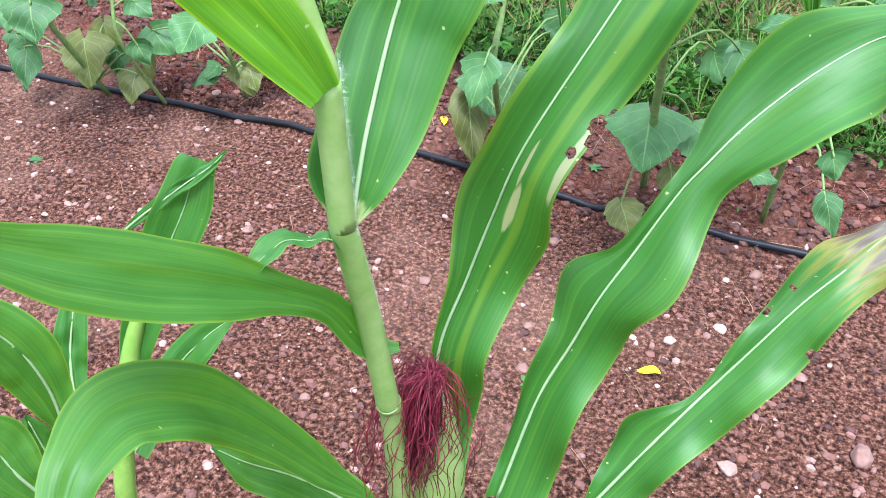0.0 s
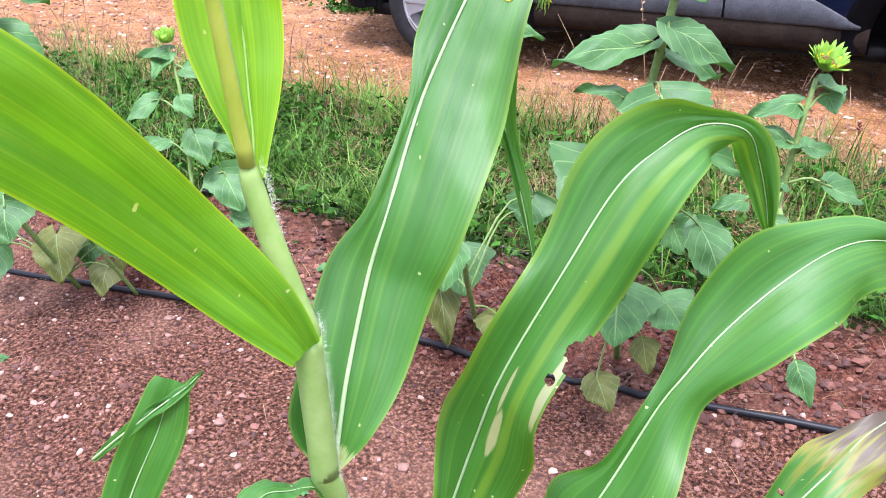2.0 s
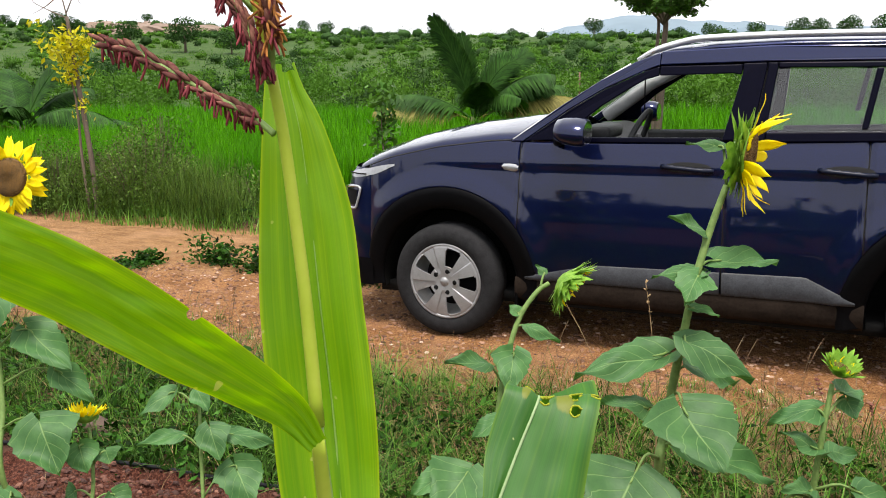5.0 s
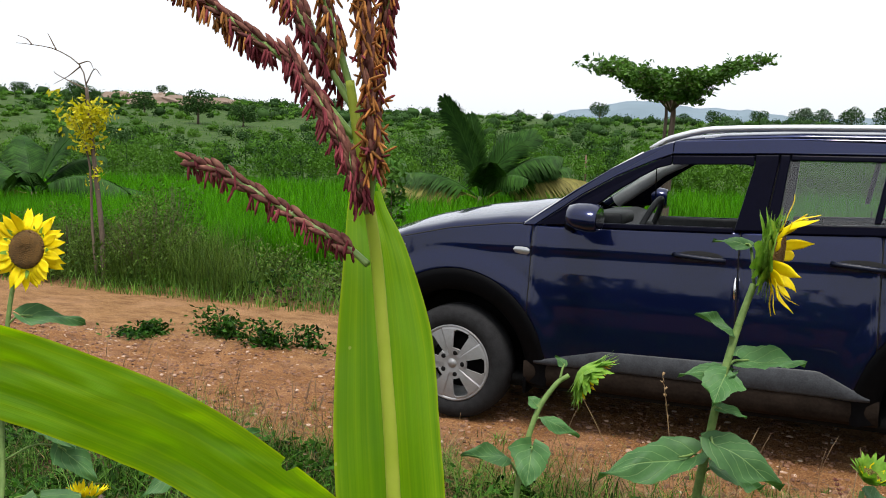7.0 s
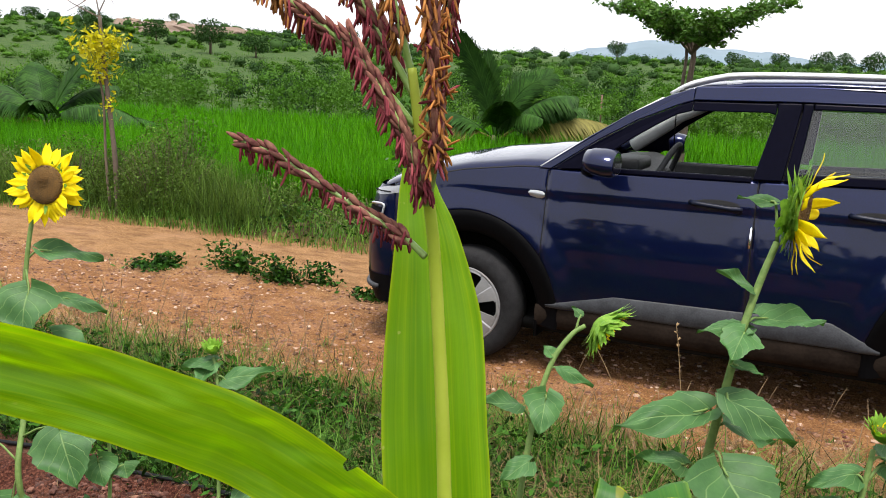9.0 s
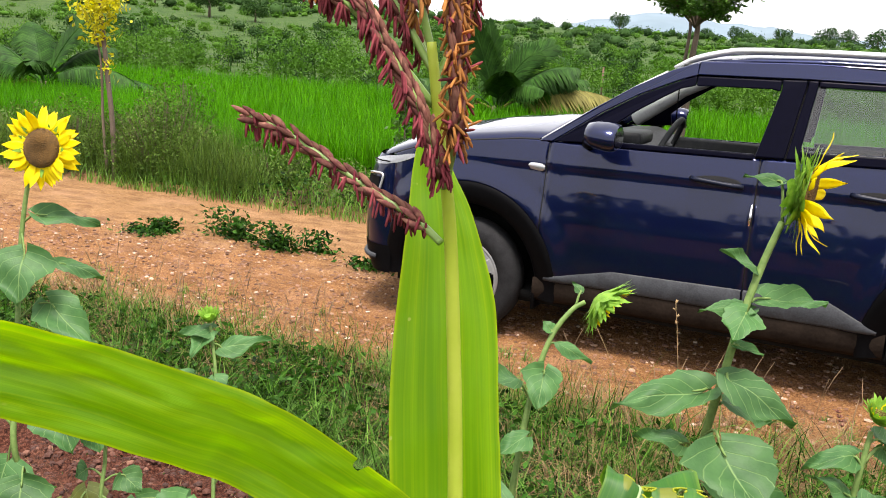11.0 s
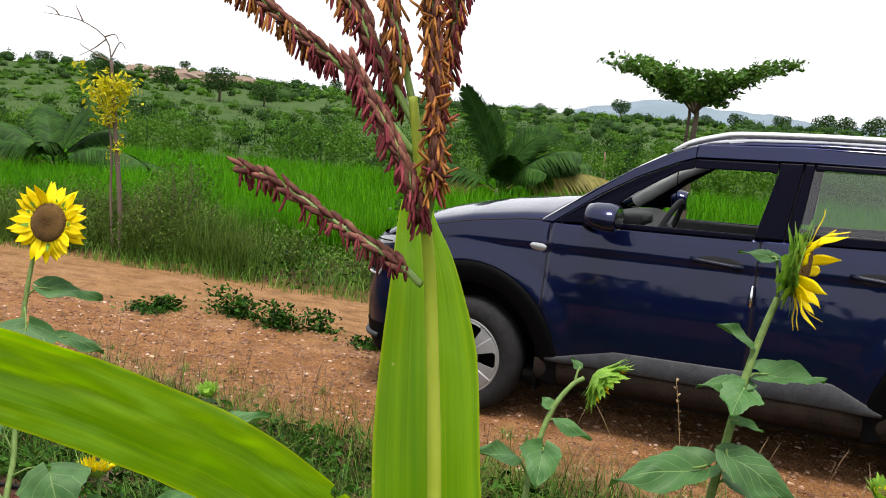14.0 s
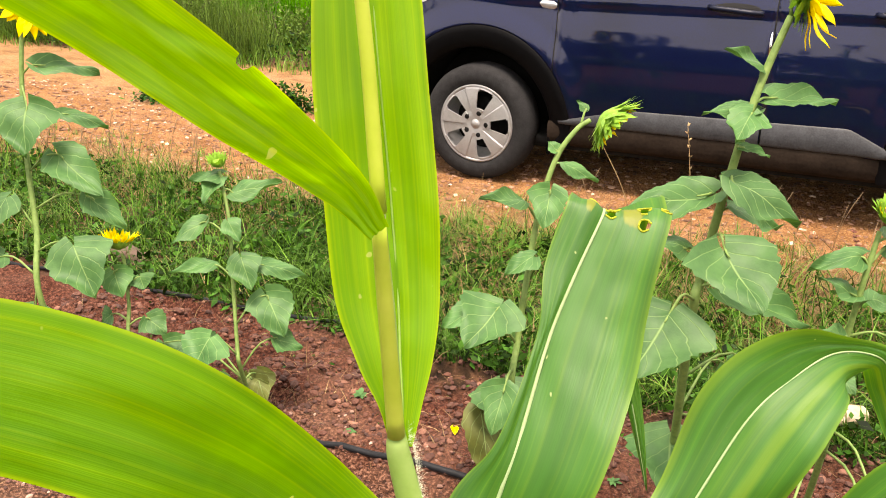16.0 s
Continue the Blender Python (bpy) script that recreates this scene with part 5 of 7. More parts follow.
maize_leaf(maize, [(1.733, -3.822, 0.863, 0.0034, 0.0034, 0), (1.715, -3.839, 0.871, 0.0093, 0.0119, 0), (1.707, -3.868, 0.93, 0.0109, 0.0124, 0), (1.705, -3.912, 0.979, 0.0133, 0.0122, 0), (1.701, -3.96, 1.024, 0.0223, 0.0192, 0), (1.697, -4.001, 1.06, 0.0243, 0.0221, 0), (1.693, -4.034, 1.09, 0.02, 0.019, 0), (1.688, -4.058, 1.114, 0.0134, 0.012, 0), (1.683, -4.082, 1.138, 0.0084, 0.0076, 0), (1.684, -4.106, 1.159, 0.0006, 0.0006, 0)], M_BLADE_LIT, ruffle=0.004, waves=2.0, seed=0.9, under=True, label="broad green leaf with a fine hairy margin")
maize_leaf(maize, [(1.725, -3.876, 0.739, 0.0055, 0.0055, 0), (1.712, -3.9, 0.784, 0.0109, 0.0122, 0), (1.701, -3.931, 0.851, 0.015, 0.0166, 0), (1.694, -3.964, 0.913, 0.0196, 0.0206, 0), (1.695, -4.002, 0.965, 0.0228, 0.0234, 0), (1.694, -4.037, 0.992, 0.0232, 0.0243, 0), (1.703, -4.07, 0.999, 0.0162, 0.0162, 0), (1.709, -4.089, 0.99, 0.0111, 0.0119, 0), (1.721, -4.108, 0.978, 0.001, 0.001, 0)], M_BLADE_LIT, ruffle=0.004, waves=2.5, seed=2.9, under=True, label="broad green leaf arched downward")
maize_leaf(maize, [(1.723, -3.834, 0.628, 0.0053, 0.0053, 0), (1.687, -3.859, 0.685, 0.0225, 0.0225, 0), (1.663, -3.885, 0.732, 0.0261, 0.0237, 0), (1.645, -3.914, 0.774, 0.0179, 0.0143, 0), (1.626, -3.929, 0.8, 0.0013, 0.0013, 0)], M_BLADE_LIT, ruffle=0.007, waves=3.0, seed=1.9, label="crumpled lower green leaf")

maize_leaf(maize, [(1.723, -3.867, 0.993, 0.004, 0.004, 0), (1.716, -3.875, 1.0, 0.008, 0.008, 50), (1.709, -3.886, 1.004, 0.011, 0.011, 60), (1.702, -3.898, 1.01, 0.012, 0.012, 55), (1.699, -3.91, 1.009, 0.012, 0.012, 40), (1.694, -3.926, 1.004, 0.006, 0.006, 30)], M_BLADE, ruffle=0.003, waves=1.5, fold=0.3, n=40, m=10, seed=0.6, rib=0.0005, label="small curled green leaf at the joint")

# ear with its silk, low on the stalk
ear = part("ear", Soup().tube([Vector(p) + off for p in ((1.735, -3.80, 0.50), (1.742, -3.795, 0.56), (1.75, -3.79, 0.63), (1.753, -3.788, 0.69), (1.752, -3.787, 0.745), (1.748, -3.787, 0.79))], [0.012, 0.021, 0.025, 0.021, 0.013, 0.006], 16), M_SHEATH, maize, "green husked ear")
s = Soup()
sr = random.Random(11)
for k in range(380):
    p = Vector((1.744 + sr.uniform(-0.006, 0.006), -3.79 + sr.uniform(-0.006, 0.006), 0.80 + sr.uniform(-0.01, 0.012)))
    a = sr.uniform(0, 2 * math.pi)
    wide, long = sr.uniform(0.004, 0.024) if sr.random() < 0.68 else sr.uniform(0.02, 0.055), sr.uniform(0.05, 0.15)
    pts, ph, w, k1, k2 = [], sr.uniform(0, 6), sr.uniform(0.002, 0.0065), sr.uniform(6, 16), sr.uniform(6, 16)
    for i in range(19):
        u = i / 18
        r = wide * min(1.0, 2.2 * u) ** 0.7
        pts.append(p + Vector((r * math.cos(a) - 0.012 * u + w * math.sin(ph + k1 * u), r * math.sin(a) - 0.012 * min(1, 3 * u) + w * math.cos(ph * 1.3 + k2 * u), 0.016 * math.sin(min(1, 3 * u) * math.pi) - long * u**1.3)) + off)
    s.tube(pts, 0.00045, 3, caps=False)
tagged(part("silk", s, M_SILK, ear, "tangled dark red silk"), kind="stuff")

# tassel
TASSEL = {
    "A": [(1.698, -3.898, 1.457), (1.687, -3.897, 1.464), (1.667, -3.897, 1.473), (1.644, -3.897, 1.484), (1.627, -3.898, 1.492), (1.609, -3.898, 1.497)],
    "G": [(1.699, -3.9, 1.478), (1.6985, -3.906, 1.488), (1.694, -3.907, 1.501), (1.685, -3.907, 1.516), (1.675, -3.907, 1.530), (1.667, -3.907, 1.541)],
    "B": [(1.692, -3.898, 1.507), (1.679, -3.901, 1.522), (1.663, -3.905, 1.538), (1.648, -3.911, 1.55), (1.629, -3.918, 1.565), (1.61, -3.926, 1.578), (1.586, -3.936, 1.59), (1.559, -3.948, 1.599)],
    "C": [(1.691, -3.898, 1.519), (1.679, -3.898, 1.537), (1.667, -3.898, 1.555), (1.656, -3.898, 1.569), (1.647, -3.898, 1.582), (1.636, -3.898, 1.599), (1.624, -3.9, 1.618)],
    "C2": [(1.690, -3.894, 1.519), (1.681, -3.889, 1.53), (1.668, -3.888, 1.549), (1.657, -3.888, 1.567), (1.647, -3.888, 1.585), (1.637, -3.888, 1.602), (1.626, -3.888, 1.625)],
    "D": [(1.690, -3.898, 1.527), (1.685, -3.9, 1.546), (1.679, -3.901, 1.566), (1.675, -3.902, 1.583), (1.671, -3.903, 1.602), (1.667, -3.903, 1.625)],
    "E": [(1.7, -3.9, 1.482), (1.7045, -3.905, 1.497), (1.7045, -3.906, 1.513), (1.703, -3.906, 1.533), (1.701, -3.906, 1.552), (1.699, -3.906, 1.572), (1.696, -3.906, 1.597), (1.692, -3.905, 1.635)],
    "F": [(1.691, -3.896, 1.515), (1.695, -3.887, 1.532), (1.698, -3.885, 1.546), (1.7, -3.885, 1.563), (1.703, -3.885, 1.582), (1.706, -3.885, 1.602), (1.708, -3.885, 1.622)],
}
stem_rows = [(1.711, -3.897, 1.329), (1.7068, -3.8945, 1.381), (1.7045, -3.8945, 1.411), (1.701, -3.8955, 1.455), (1.699, -3.898, 1.478), (1.695, -3.898, 1.499), (1.692, -3.898, 1.517), (1.69, -3.898, 1.529)]
c = curve(stem_rows, 30)
tassel = part("tassel", Soup().tube([Vector(r) + off for r in c], [0.0031 - 0.0013 * i / 29 for i in range(30)], 12), M_STEM_TOP, maize, "purple and orange flowering tassel on a pale stem")
tr = random.Random(5)


def pod(s, a, d, long, r, side, blunt=False):
    """One slim pointed husk, or a blunt anther."""
    d = d.normalized()
    b = d.cross(side if abs(d.dot(side)) < 0.95 else Vector((0.3, 0.9, 0.2))).normalized()
    e = d.cross(b)
    rows = []
    for u, w in ((0.0, 0.3), (0.12, 0.85), (0.5, 1.0), (0.88, 0.9), (1.0, 0.3)) if blunt else ((0.0, 0.35), (0.25, 0.9), (0.55, 1.0), (0.85, 0.6), (1.0, 0.08)):
        rows.append([a + d * long * u + r * w * (math.cos(q) * b + math.sin(q) * e) for q in (0, 1.257, 2.513, 3.77, 5.027)])
    s.grid(rows, wrap=True)


for key, rows in TASSEL.items():
    n = 50
    c = curve(rows, n)
    axis = [Vector(r) + off for r in c]
    long = sum((axis[i + 1] - axis[i]).length for i in range(n - 1))
    br = part("spike", Soup().tube(axis, [0.0015 - 0.0007 * i / n for i in range(n)], 6), M_SHEATH, tassel)
    husk, orange, purple = Soup(), Soup(), Soup()
    lone = key == "A"
    start = 0.14 if lone else {"B": 0.3, "G": 0.06, "E": 0.1}.get(key, 0.12)
    steps = int(long / (0.0017 if key in "EG" else 0.0021))
    for k in range(steps):
        u = start + (1 - start) * k / steps
        i = min(int(u * (n - 1)), n - 2)
        p = axis[i].lerp(axis[i + 1], u * (n - 1) - i)
        t = (axis[i + 1] - axis[i]).normalized()
        o1 = t.orthogonal().normalized()
        ang = 2.4 * k + tr.uniform(-0.4, 0.4)
        out = Matrix.Rotation(ang, 3, t) @ o1
        for _ in range(2 if key in "EG" else 1):
            pod(husk, p + out * 0.0011, t * 0.95 + out * tr.uniform(0.16, 0.34), tr.uniform(0.0068, 0.0088) * (1.12 if lone else 1), tr.uniform(0.001, 0.0014) * (1.15 if lone else 1), out)
            out = Matrix.Rotation(1.9, 3, t) @ out
        if u < 0.97 and tr.random() < (0.85 if lone else 1.0):
            down = out.z < 0.35 or tr.random() < 0.25
            for _ in range(tr.choice((2, 3)) if lone else tr.choice((4, 5, 6)) if down else 0):
                q = p + out * tr.uniform(0.0018, 0.0034) + t * tr.uniform(0.0, 0.005)
                d = Vector((tr.uniform(-0.35, 0.35), tr.uniform(-0.35, 0.35), -1)) + out * tr.uniform(0.0, 0.5)
                if key == "E" and tr.random() < 0.5:
                    d = Vector((tr.uniform(-0.7, 0.9), tr.uniform(-0.6, 0.6), tr.uniform(-0.9, 0.9)))
                low = u < 0.34 + 0.12 * tr.random() if key in ("B", "C", "C2") else u < 0.1
                red = lone or low or key == "G" or tr.random() < (0.6 if key == "F" else 0.14)
                pod(purple if red else orange, q, d, tr.uniform(0.0052, 0.0082), tr.uniform(0.00048, 0.00068), out, True)
    tagged(part("husk_cover", husk, M_SPIKELET, br, "purple-brown pollen husks"), kind="stuff")
    if orange.f:
        tagged(part("anther_fringe", orange, M_ANTHER_O, br, "hanging orange anthers"), kind="stuff")
    if purple.f:
        tagged(part("anther_fringe", purple, M_ANTHER_P, br, "hanging dark red anthers"), kind="stuff")

# the smaller maize plant beside it
young = thing("maize_plant", (1.36, -3.85, 0.0), "smaller green maize plant behind the tall one", "maize plant", "maize plants")
offy = local(young)
c = curve([(1.36, -3.85, 0.0, 0.014), (1.361, -3.85, 0.3, 0.013), (1.362, -3.85, 0.465, 0.0125), (1.359, -3.79, 0.622, 0.011), (1.372, -3.76, 0.7, 0.007)], 26)
part("stalk", Soup().tube([Vector(r[:3]) + offy for r in c], [r[3] for r in c], 12), M_STALK, young)
c = curve([(1.372, -3.85, 0.25, 0.012), (1.44, -3.92, 0.5, 0.011), (1.505, -3.98, 0.74, 0.008)], 16)
part("side_shoot", Soup().tube([Vector(r[:3]) + offy for r in c], [r[3] for r in c], 10), M_STALK, young)
maize_leaf(young, [(1.358, -3.8, 0.584, 0.0116, 0.0116, 0), (1.367, -3.773, 0.656, 0.02, 0.0188, 0), (1.384, -3.732, 0.738, 0.0291, 0.0273, 0), (1.407, -3.704, 0.803, 0.0293, 0.0281, 0), (1.417, -3.686, 0.848, 0.0218, 0.0206, 0), (1.418, -3.681, 0.856, 0.0171, 0.0206, 0)], M_BLADE, ruffle=0.003, waves=2.5, n=36, m=12, seed=2.3)
maize_leaf(young, [(1.35, -3.742, 0.777, 0.0018, 0.0036, 0), (1.377, -3.726, 0.803, 0.0058, 0.0058, 0), (1.414, -3.699, 0.835, 0.0069, 0.0069, 0), (1.435, -3.68, 0.852, 0.0046, 0.0046, 0), (1.447, -3.667, 0.867, 0.0006, 0.0006, 0)], M_BLADE, ruffle=0.003, waves=2.5, n=36, m=12, seed=3.3)
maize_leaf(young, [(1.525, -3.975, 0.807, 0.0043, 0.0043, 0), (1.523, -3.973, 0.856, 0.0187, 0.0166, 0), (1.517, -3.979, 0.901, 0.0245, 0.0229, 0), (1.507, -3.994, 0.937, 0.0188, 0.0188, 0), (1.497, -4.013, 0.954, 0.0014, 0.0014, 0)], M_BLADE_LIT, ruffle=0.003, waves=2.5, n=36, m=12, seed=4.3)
maize_leaf(young, [(1.443, -3.913, 0.73, 0.0092, 0.0092, 0), (1.433, -3.896, 0.769, 0.0152, 0.0142, 0), (1.43, -3.877, 0.807, 0.0125, 0.0125, 0), (1.423, -3.852, 0.838, 0.0015, 0.0015, 0)], M_BLADE, ruffle=0.003, waves=2.5, n=36, m=12, seed=5.3)
maize_leaf(young, [(1.505, -3.993, 0.735, 0.0092, 0.0069, 0), (1.506, -3.986, 0.773, 0.0157, 0.009, 0), (1.504, -3.986, 0.807, 0.013, 0.0109, 0), (1.499, -3.985, 0.826, 0.0017, 0.0017, 0)], M_BLADE, ruffle=0.003, waves=2.5, n=36, m=12, seed=6.3)
maize_leaf(young, [(1.383, -3.834, 0.534, 0.0161, 0.0161, 0), (1.398, -3.773, 0.607, 0.0192, 0.0224, 0), (1.431, -3.74, 0.656, 0.0188, 0.02, 0), (1.459, -3.716, 0.682, 0.0025, 0.0025, 0)], M_BLADE, ruffle=0.003, waves=2.5, n=36, m=12, seed=0.3)
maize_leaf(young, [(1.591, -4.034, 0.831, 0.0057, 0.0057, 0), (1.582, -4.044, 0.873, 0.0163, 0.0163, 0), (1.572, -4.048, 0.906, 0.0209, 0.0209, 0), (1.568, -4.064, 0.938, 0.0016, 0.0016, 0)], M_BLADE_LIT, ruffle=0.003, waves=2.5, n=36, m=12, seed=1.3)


# ---- the sunflower row ----
def heart_leaf(plant, stem_at, base, tip, width, mat, rng, droop=0.12):
    """A heart-shaped blade on its own stalk; the blade runs from base to tip."""
    off = local(plant)
    a, b, t = Vector(stem_at) + off, Vector(base) + off, Vector(tip) + off
    d = t - b
    long = d.length
    d.normalize()
    n = Vector((0.18, -0.45, 0.87))
    n = (n - d * n.dot(d)).normalized()
    side = d.cross(n).normalized()
    half = max(width * 0.47, long * 0.2)
    rows, uv = [], []
    nv, nu, turn = 18, 12, rng.uniform(0, 6.28)
    for i in range(nv + 1):
        v = i / nv
        w = half * (min(1.0, (v / 0.22)) ** 0.55 * (1 - v) ** 0.75 * 1.62 if v > 0 else 0.12)
        row = []
        for j in range(nu + 1):
            u = 2 * j / nu - 1
            back = 0.20 * long * max(0.0, 0.32 - v) / 0.32 * abs(u) ** 1.1
            edge = 1 + 0.05 * math.sin(47 * v + 4 * u) + 0.08 * math.sin(11 * v + 2 * u + turn)
            z = 0.16 * half * abs(u) ** 1.4 - droop * long * v * v + 0.05 * long * math.sin(5 * v + 3 * u + turn) + 0.05 * long * u * math.sin(9 * v + turn * 2)
            row.append(b + d * (v * long - back) + side * (u * w * edge) + n * z)
            uv.append((j / nu, v))
        rows.append(row)
    leaf = part("leaf", Soup().grid(rows, uv), mat, plant)
    mid = a.lerp(b, 0.55) + Vector((0, 0, 0.18 * (b - a).length))
    part("leaf_stalk", Soup().tube([Vector(p) for p in curve([a, mid, b, b + d * 0.12 * long], 9)], [0.0032, 0.003, 0.0028, 0.0026, 0.0025, 0.0024, 0.0022, 0.002, 0.0014], 6), M_SUNSTEM, leaf)
    return leaf


def petal_mesh(long, wide, curl, rng):
    rows = []
    for v in np.linspace(0, 1, 9):
        w = wide * (0.25 + 0.75 * math.sin(math.pi * min(1, v * 0.95 + 0.08)) ** 0.7) * (1 - v**5)
        rows.append([Vector((u * w, v * long, curl * long * v * v - 0.09 * wide * (1 - u * u) + 0.02 * long * math.sin(9 * v + rng))) for u in (-1, -0.5, 0, 0.5, 1)])
    return Soup().grid(rows)


def flower_head(plant, centre, facing, r, petals, petal_long, shut, rng, bracts=26, bract_long=0.03, disc=None, missing=0.0, flare=0.0, broad=0.17, bract_wide=0.32):
    """A head: disc, ring of petals and green bracts behind. shut: 0 lies flat, 1 closes forward."""
    off = local(plant)
    q = Vector(facing).normalized().to_track_quat("Z", "Y").to_matrix().to_4x4()
    m = Matrix.Translation(Vector(centre) + off) @ q
    s = Soup().lathe([(0.0, r * 0.12), (r * 0.4, r * 0.2), (r * 0.8, r * 0.16), (r * 0.98, 0.0), (r * 0.9, -r * 0.25), (r * 0.5, -r * 0.5), (r * 0.16, -r * 0.62)], (0, 0, 0), "z", 28)
    head = part("head", s, disc or M_DISC, plant, "brown seed disc" if petals else "")
    head.matrix_local = m
    back = Soup().lathe([(r * 1.0, -r * 0.02), (r * 0.95, -r * 0.27), (r * 0.55, -r * 0.55), (r * 0.16, -r * 0.7)], (0, 0, 0), "z", 28)
    part("receptacle", back, M_BRACT, head)
    if petals:
        # seed bumps in spirals
        seeds = Soup()
        for k in range(240):
            rad, a = r * 0.95 * math.sqrt(k / 240), 2.39996 * k
            blob(seeds, (rad * math.cos(a), rad * math.sin(a), r * 0.17 * (1 - (rad / r) ** 4) + 0.001), r * 0.05, rng, 1.0)
        tagged(part("seed_face", seeds, M_DISC, head), kind="stuff")
    for ring in range(2 if petals else 0):
        for k in range(petals):
            if rng.random() < missing:
                continue
            a = 2 * math.pi * (k + 0.5 * ring) / petals + rng.uniform(-0.08, 0.08)
            ob = part("petal", petal_mesh(petal_long * rng.uniform(0.8, 1.1), petal_long * broad, rng.uniform(-0.3, 0.35), k), M_PETAL, head, solid=0.0004)
            ob.matrix_local = Matrix.Rotation(a, 4, "Z") @ Matrix.Translation((0, r * 0.93, -r * 0.05 * ring)) @ Matrix.Rotation(radians(70 * shut + rng.uniform(-16, 20) - 8 * ring), 4, "X")
    for k in range(bracts):
        a, lay = 2.39996 * k, k / bracts
        root = Vector((r * (0.98 - 0.35 * lay) * math.cos(a), r * (0.98 - 0.35 * lay) * math.sin(a), -r * (0.05 + 0.45 * lay)))
        outw = Vector((math.cos(a), math.sin(a), 0))
        d = (outw * (0.75 - 0.6 * shut + flare + rng.uniform(-0.2, 0.35)) + Vector((0, 0, 0.55 + 0.6 * shut - 1.6 * flare + rng.uniform(-0.5, 0.3)))).normalized()
        sd = d.cross(outw).normalized() if abs(d.dot(outw)) < 0.98 else Vector((-math.sin(a), math.cos(a), 0))
        L, W = bract_long * rng.uniform(0.7, 1.25), bract_long * bract_wide
        rows = []
        for v in (0, 0.3, 0.6, 0.85, 1.0):
            w = W * (1 - v) ** 0.8 * (0.7 + 0.9 * v)
            p = root + d * L * v + outw * 0.25 * L * v * v * rng.uniform(0.4, 1.3)
            rows.append([p - sd * w, p + outw * 0.12 * w, p + sd * w])
        part("bract", Soup().grid(rows), M_BRACT, head)
    return head


def sunflower(stem, leaves, label, radius=0.008, old=0, seed=0):
    ob = thing("sunflower", (stem[0][0], stem[0][1], 0.0), label, "sunflower", "sunflower row")
    off, rng = local(ob), random.Random(seed)
    c = curve(stem, 40)
    part("stem", Soup().tube([Vector(p) + off for p in c], [radius * (1 - 0.35 * i / 39) for i in range(40)], 10), M_SUNSTEM, ob, "hairy pale green stem")
    for z, bx, by, bz, tx, ty, tz, w in leaves:
        k = min(range(40), key=lambda i: abs(c[i][2] - z))
        heart_leaf(ob, c[k], (bx, by, bz), (tx, ty, tz), w, M_SUNLEAF_OLD if bz < 0.24 and rng.random() < old else M_SUNLEAF, rng, rng.uniform(0.05, 0.2))
    return ob


sf_tall = sunflower(
    [(1.6, -2.36, 0.03), (1.653, -2.667, 0.698), (1.659, -2.661, 0.79), (1.673, -2.655, 0.903), (1.686, -2.647, 0.99), (1.703, -2.642, 1.097), (1.721, -2.609, 1.185), (1.742, -2.577, 1.261)],
    [(1.3, 1.73, -2.56, 1.33, 1.67, -2.59, 1.34, 0.02), (1.15, 1.71, -2.61, 1.18, 1.66, -2.65, 1.22, 0.04), (1.12, 1.73, -2.62, 1.13, 1.84, -2.54, 1.13, 0.04), (1.07, 1.71, -2.64, 1.11, 1.64, -2.7, 1.12, 0.04), (1.07, 1.71, -2.66, 1.11, 1.7, -2.74, 1.08, 0.06), (1.05, 1.7, -2.66, 1.05, 1.75, -2.64, 1.04, 0.02), (0.99, 1.7, -2.71, 1.0, 1.82, -2.7, 0.95, 0.08), (0.94, 1.66, -2.7, 0.97, 1.53, -2.81, 0.96, 0.06), (0.93, 1.7, -2.64, 0.93, 1.78, -2.54, 0.88, 0.03), (0.81, 1.64, -2.74, 0.88, 1.58, -2.81, 0.92, 0.03), (0.86, 1.71, -2.77, 0.9, 1.79, -2.86, 0.84, 0.13), (0.78, 1.71, -2.67, 0.79, 1.87, -2.58, 0.72, 0.07), (0.76, 1.64, -2.83, 0.79, 1.61, -2.95, 0.73, 0.15)]
    + [(0.33, 1.61, -2.48, 0.33, 1.64, -2.6, 0.25, 0.16), (0.38, 1.68, -2.23, 0.4, 1.72, -2.22, 0.31, 0.1), (0.32, 1.68, -2.48, 0.2, 1.71, -2.52, 0.14, 0.06), (0.3, 1.6, -2.58, 0.14, 1.65, -2.63, 0.09, 0.08), (0.32, 1.71, -2.32, 0.2, 1.71, -2.36, 0.16, 0.05), (0.54, 1.76, -2.35, 0.46, 1.85, -2.42, 0.34, 0.1), (0.37, 1.71, -2.44, 0.3, 1.79, -2.48, 0.25, 0.11)],
    "tall sunflower with a drooping yellow bloom turned away", 0.0095, 0.5, 1)
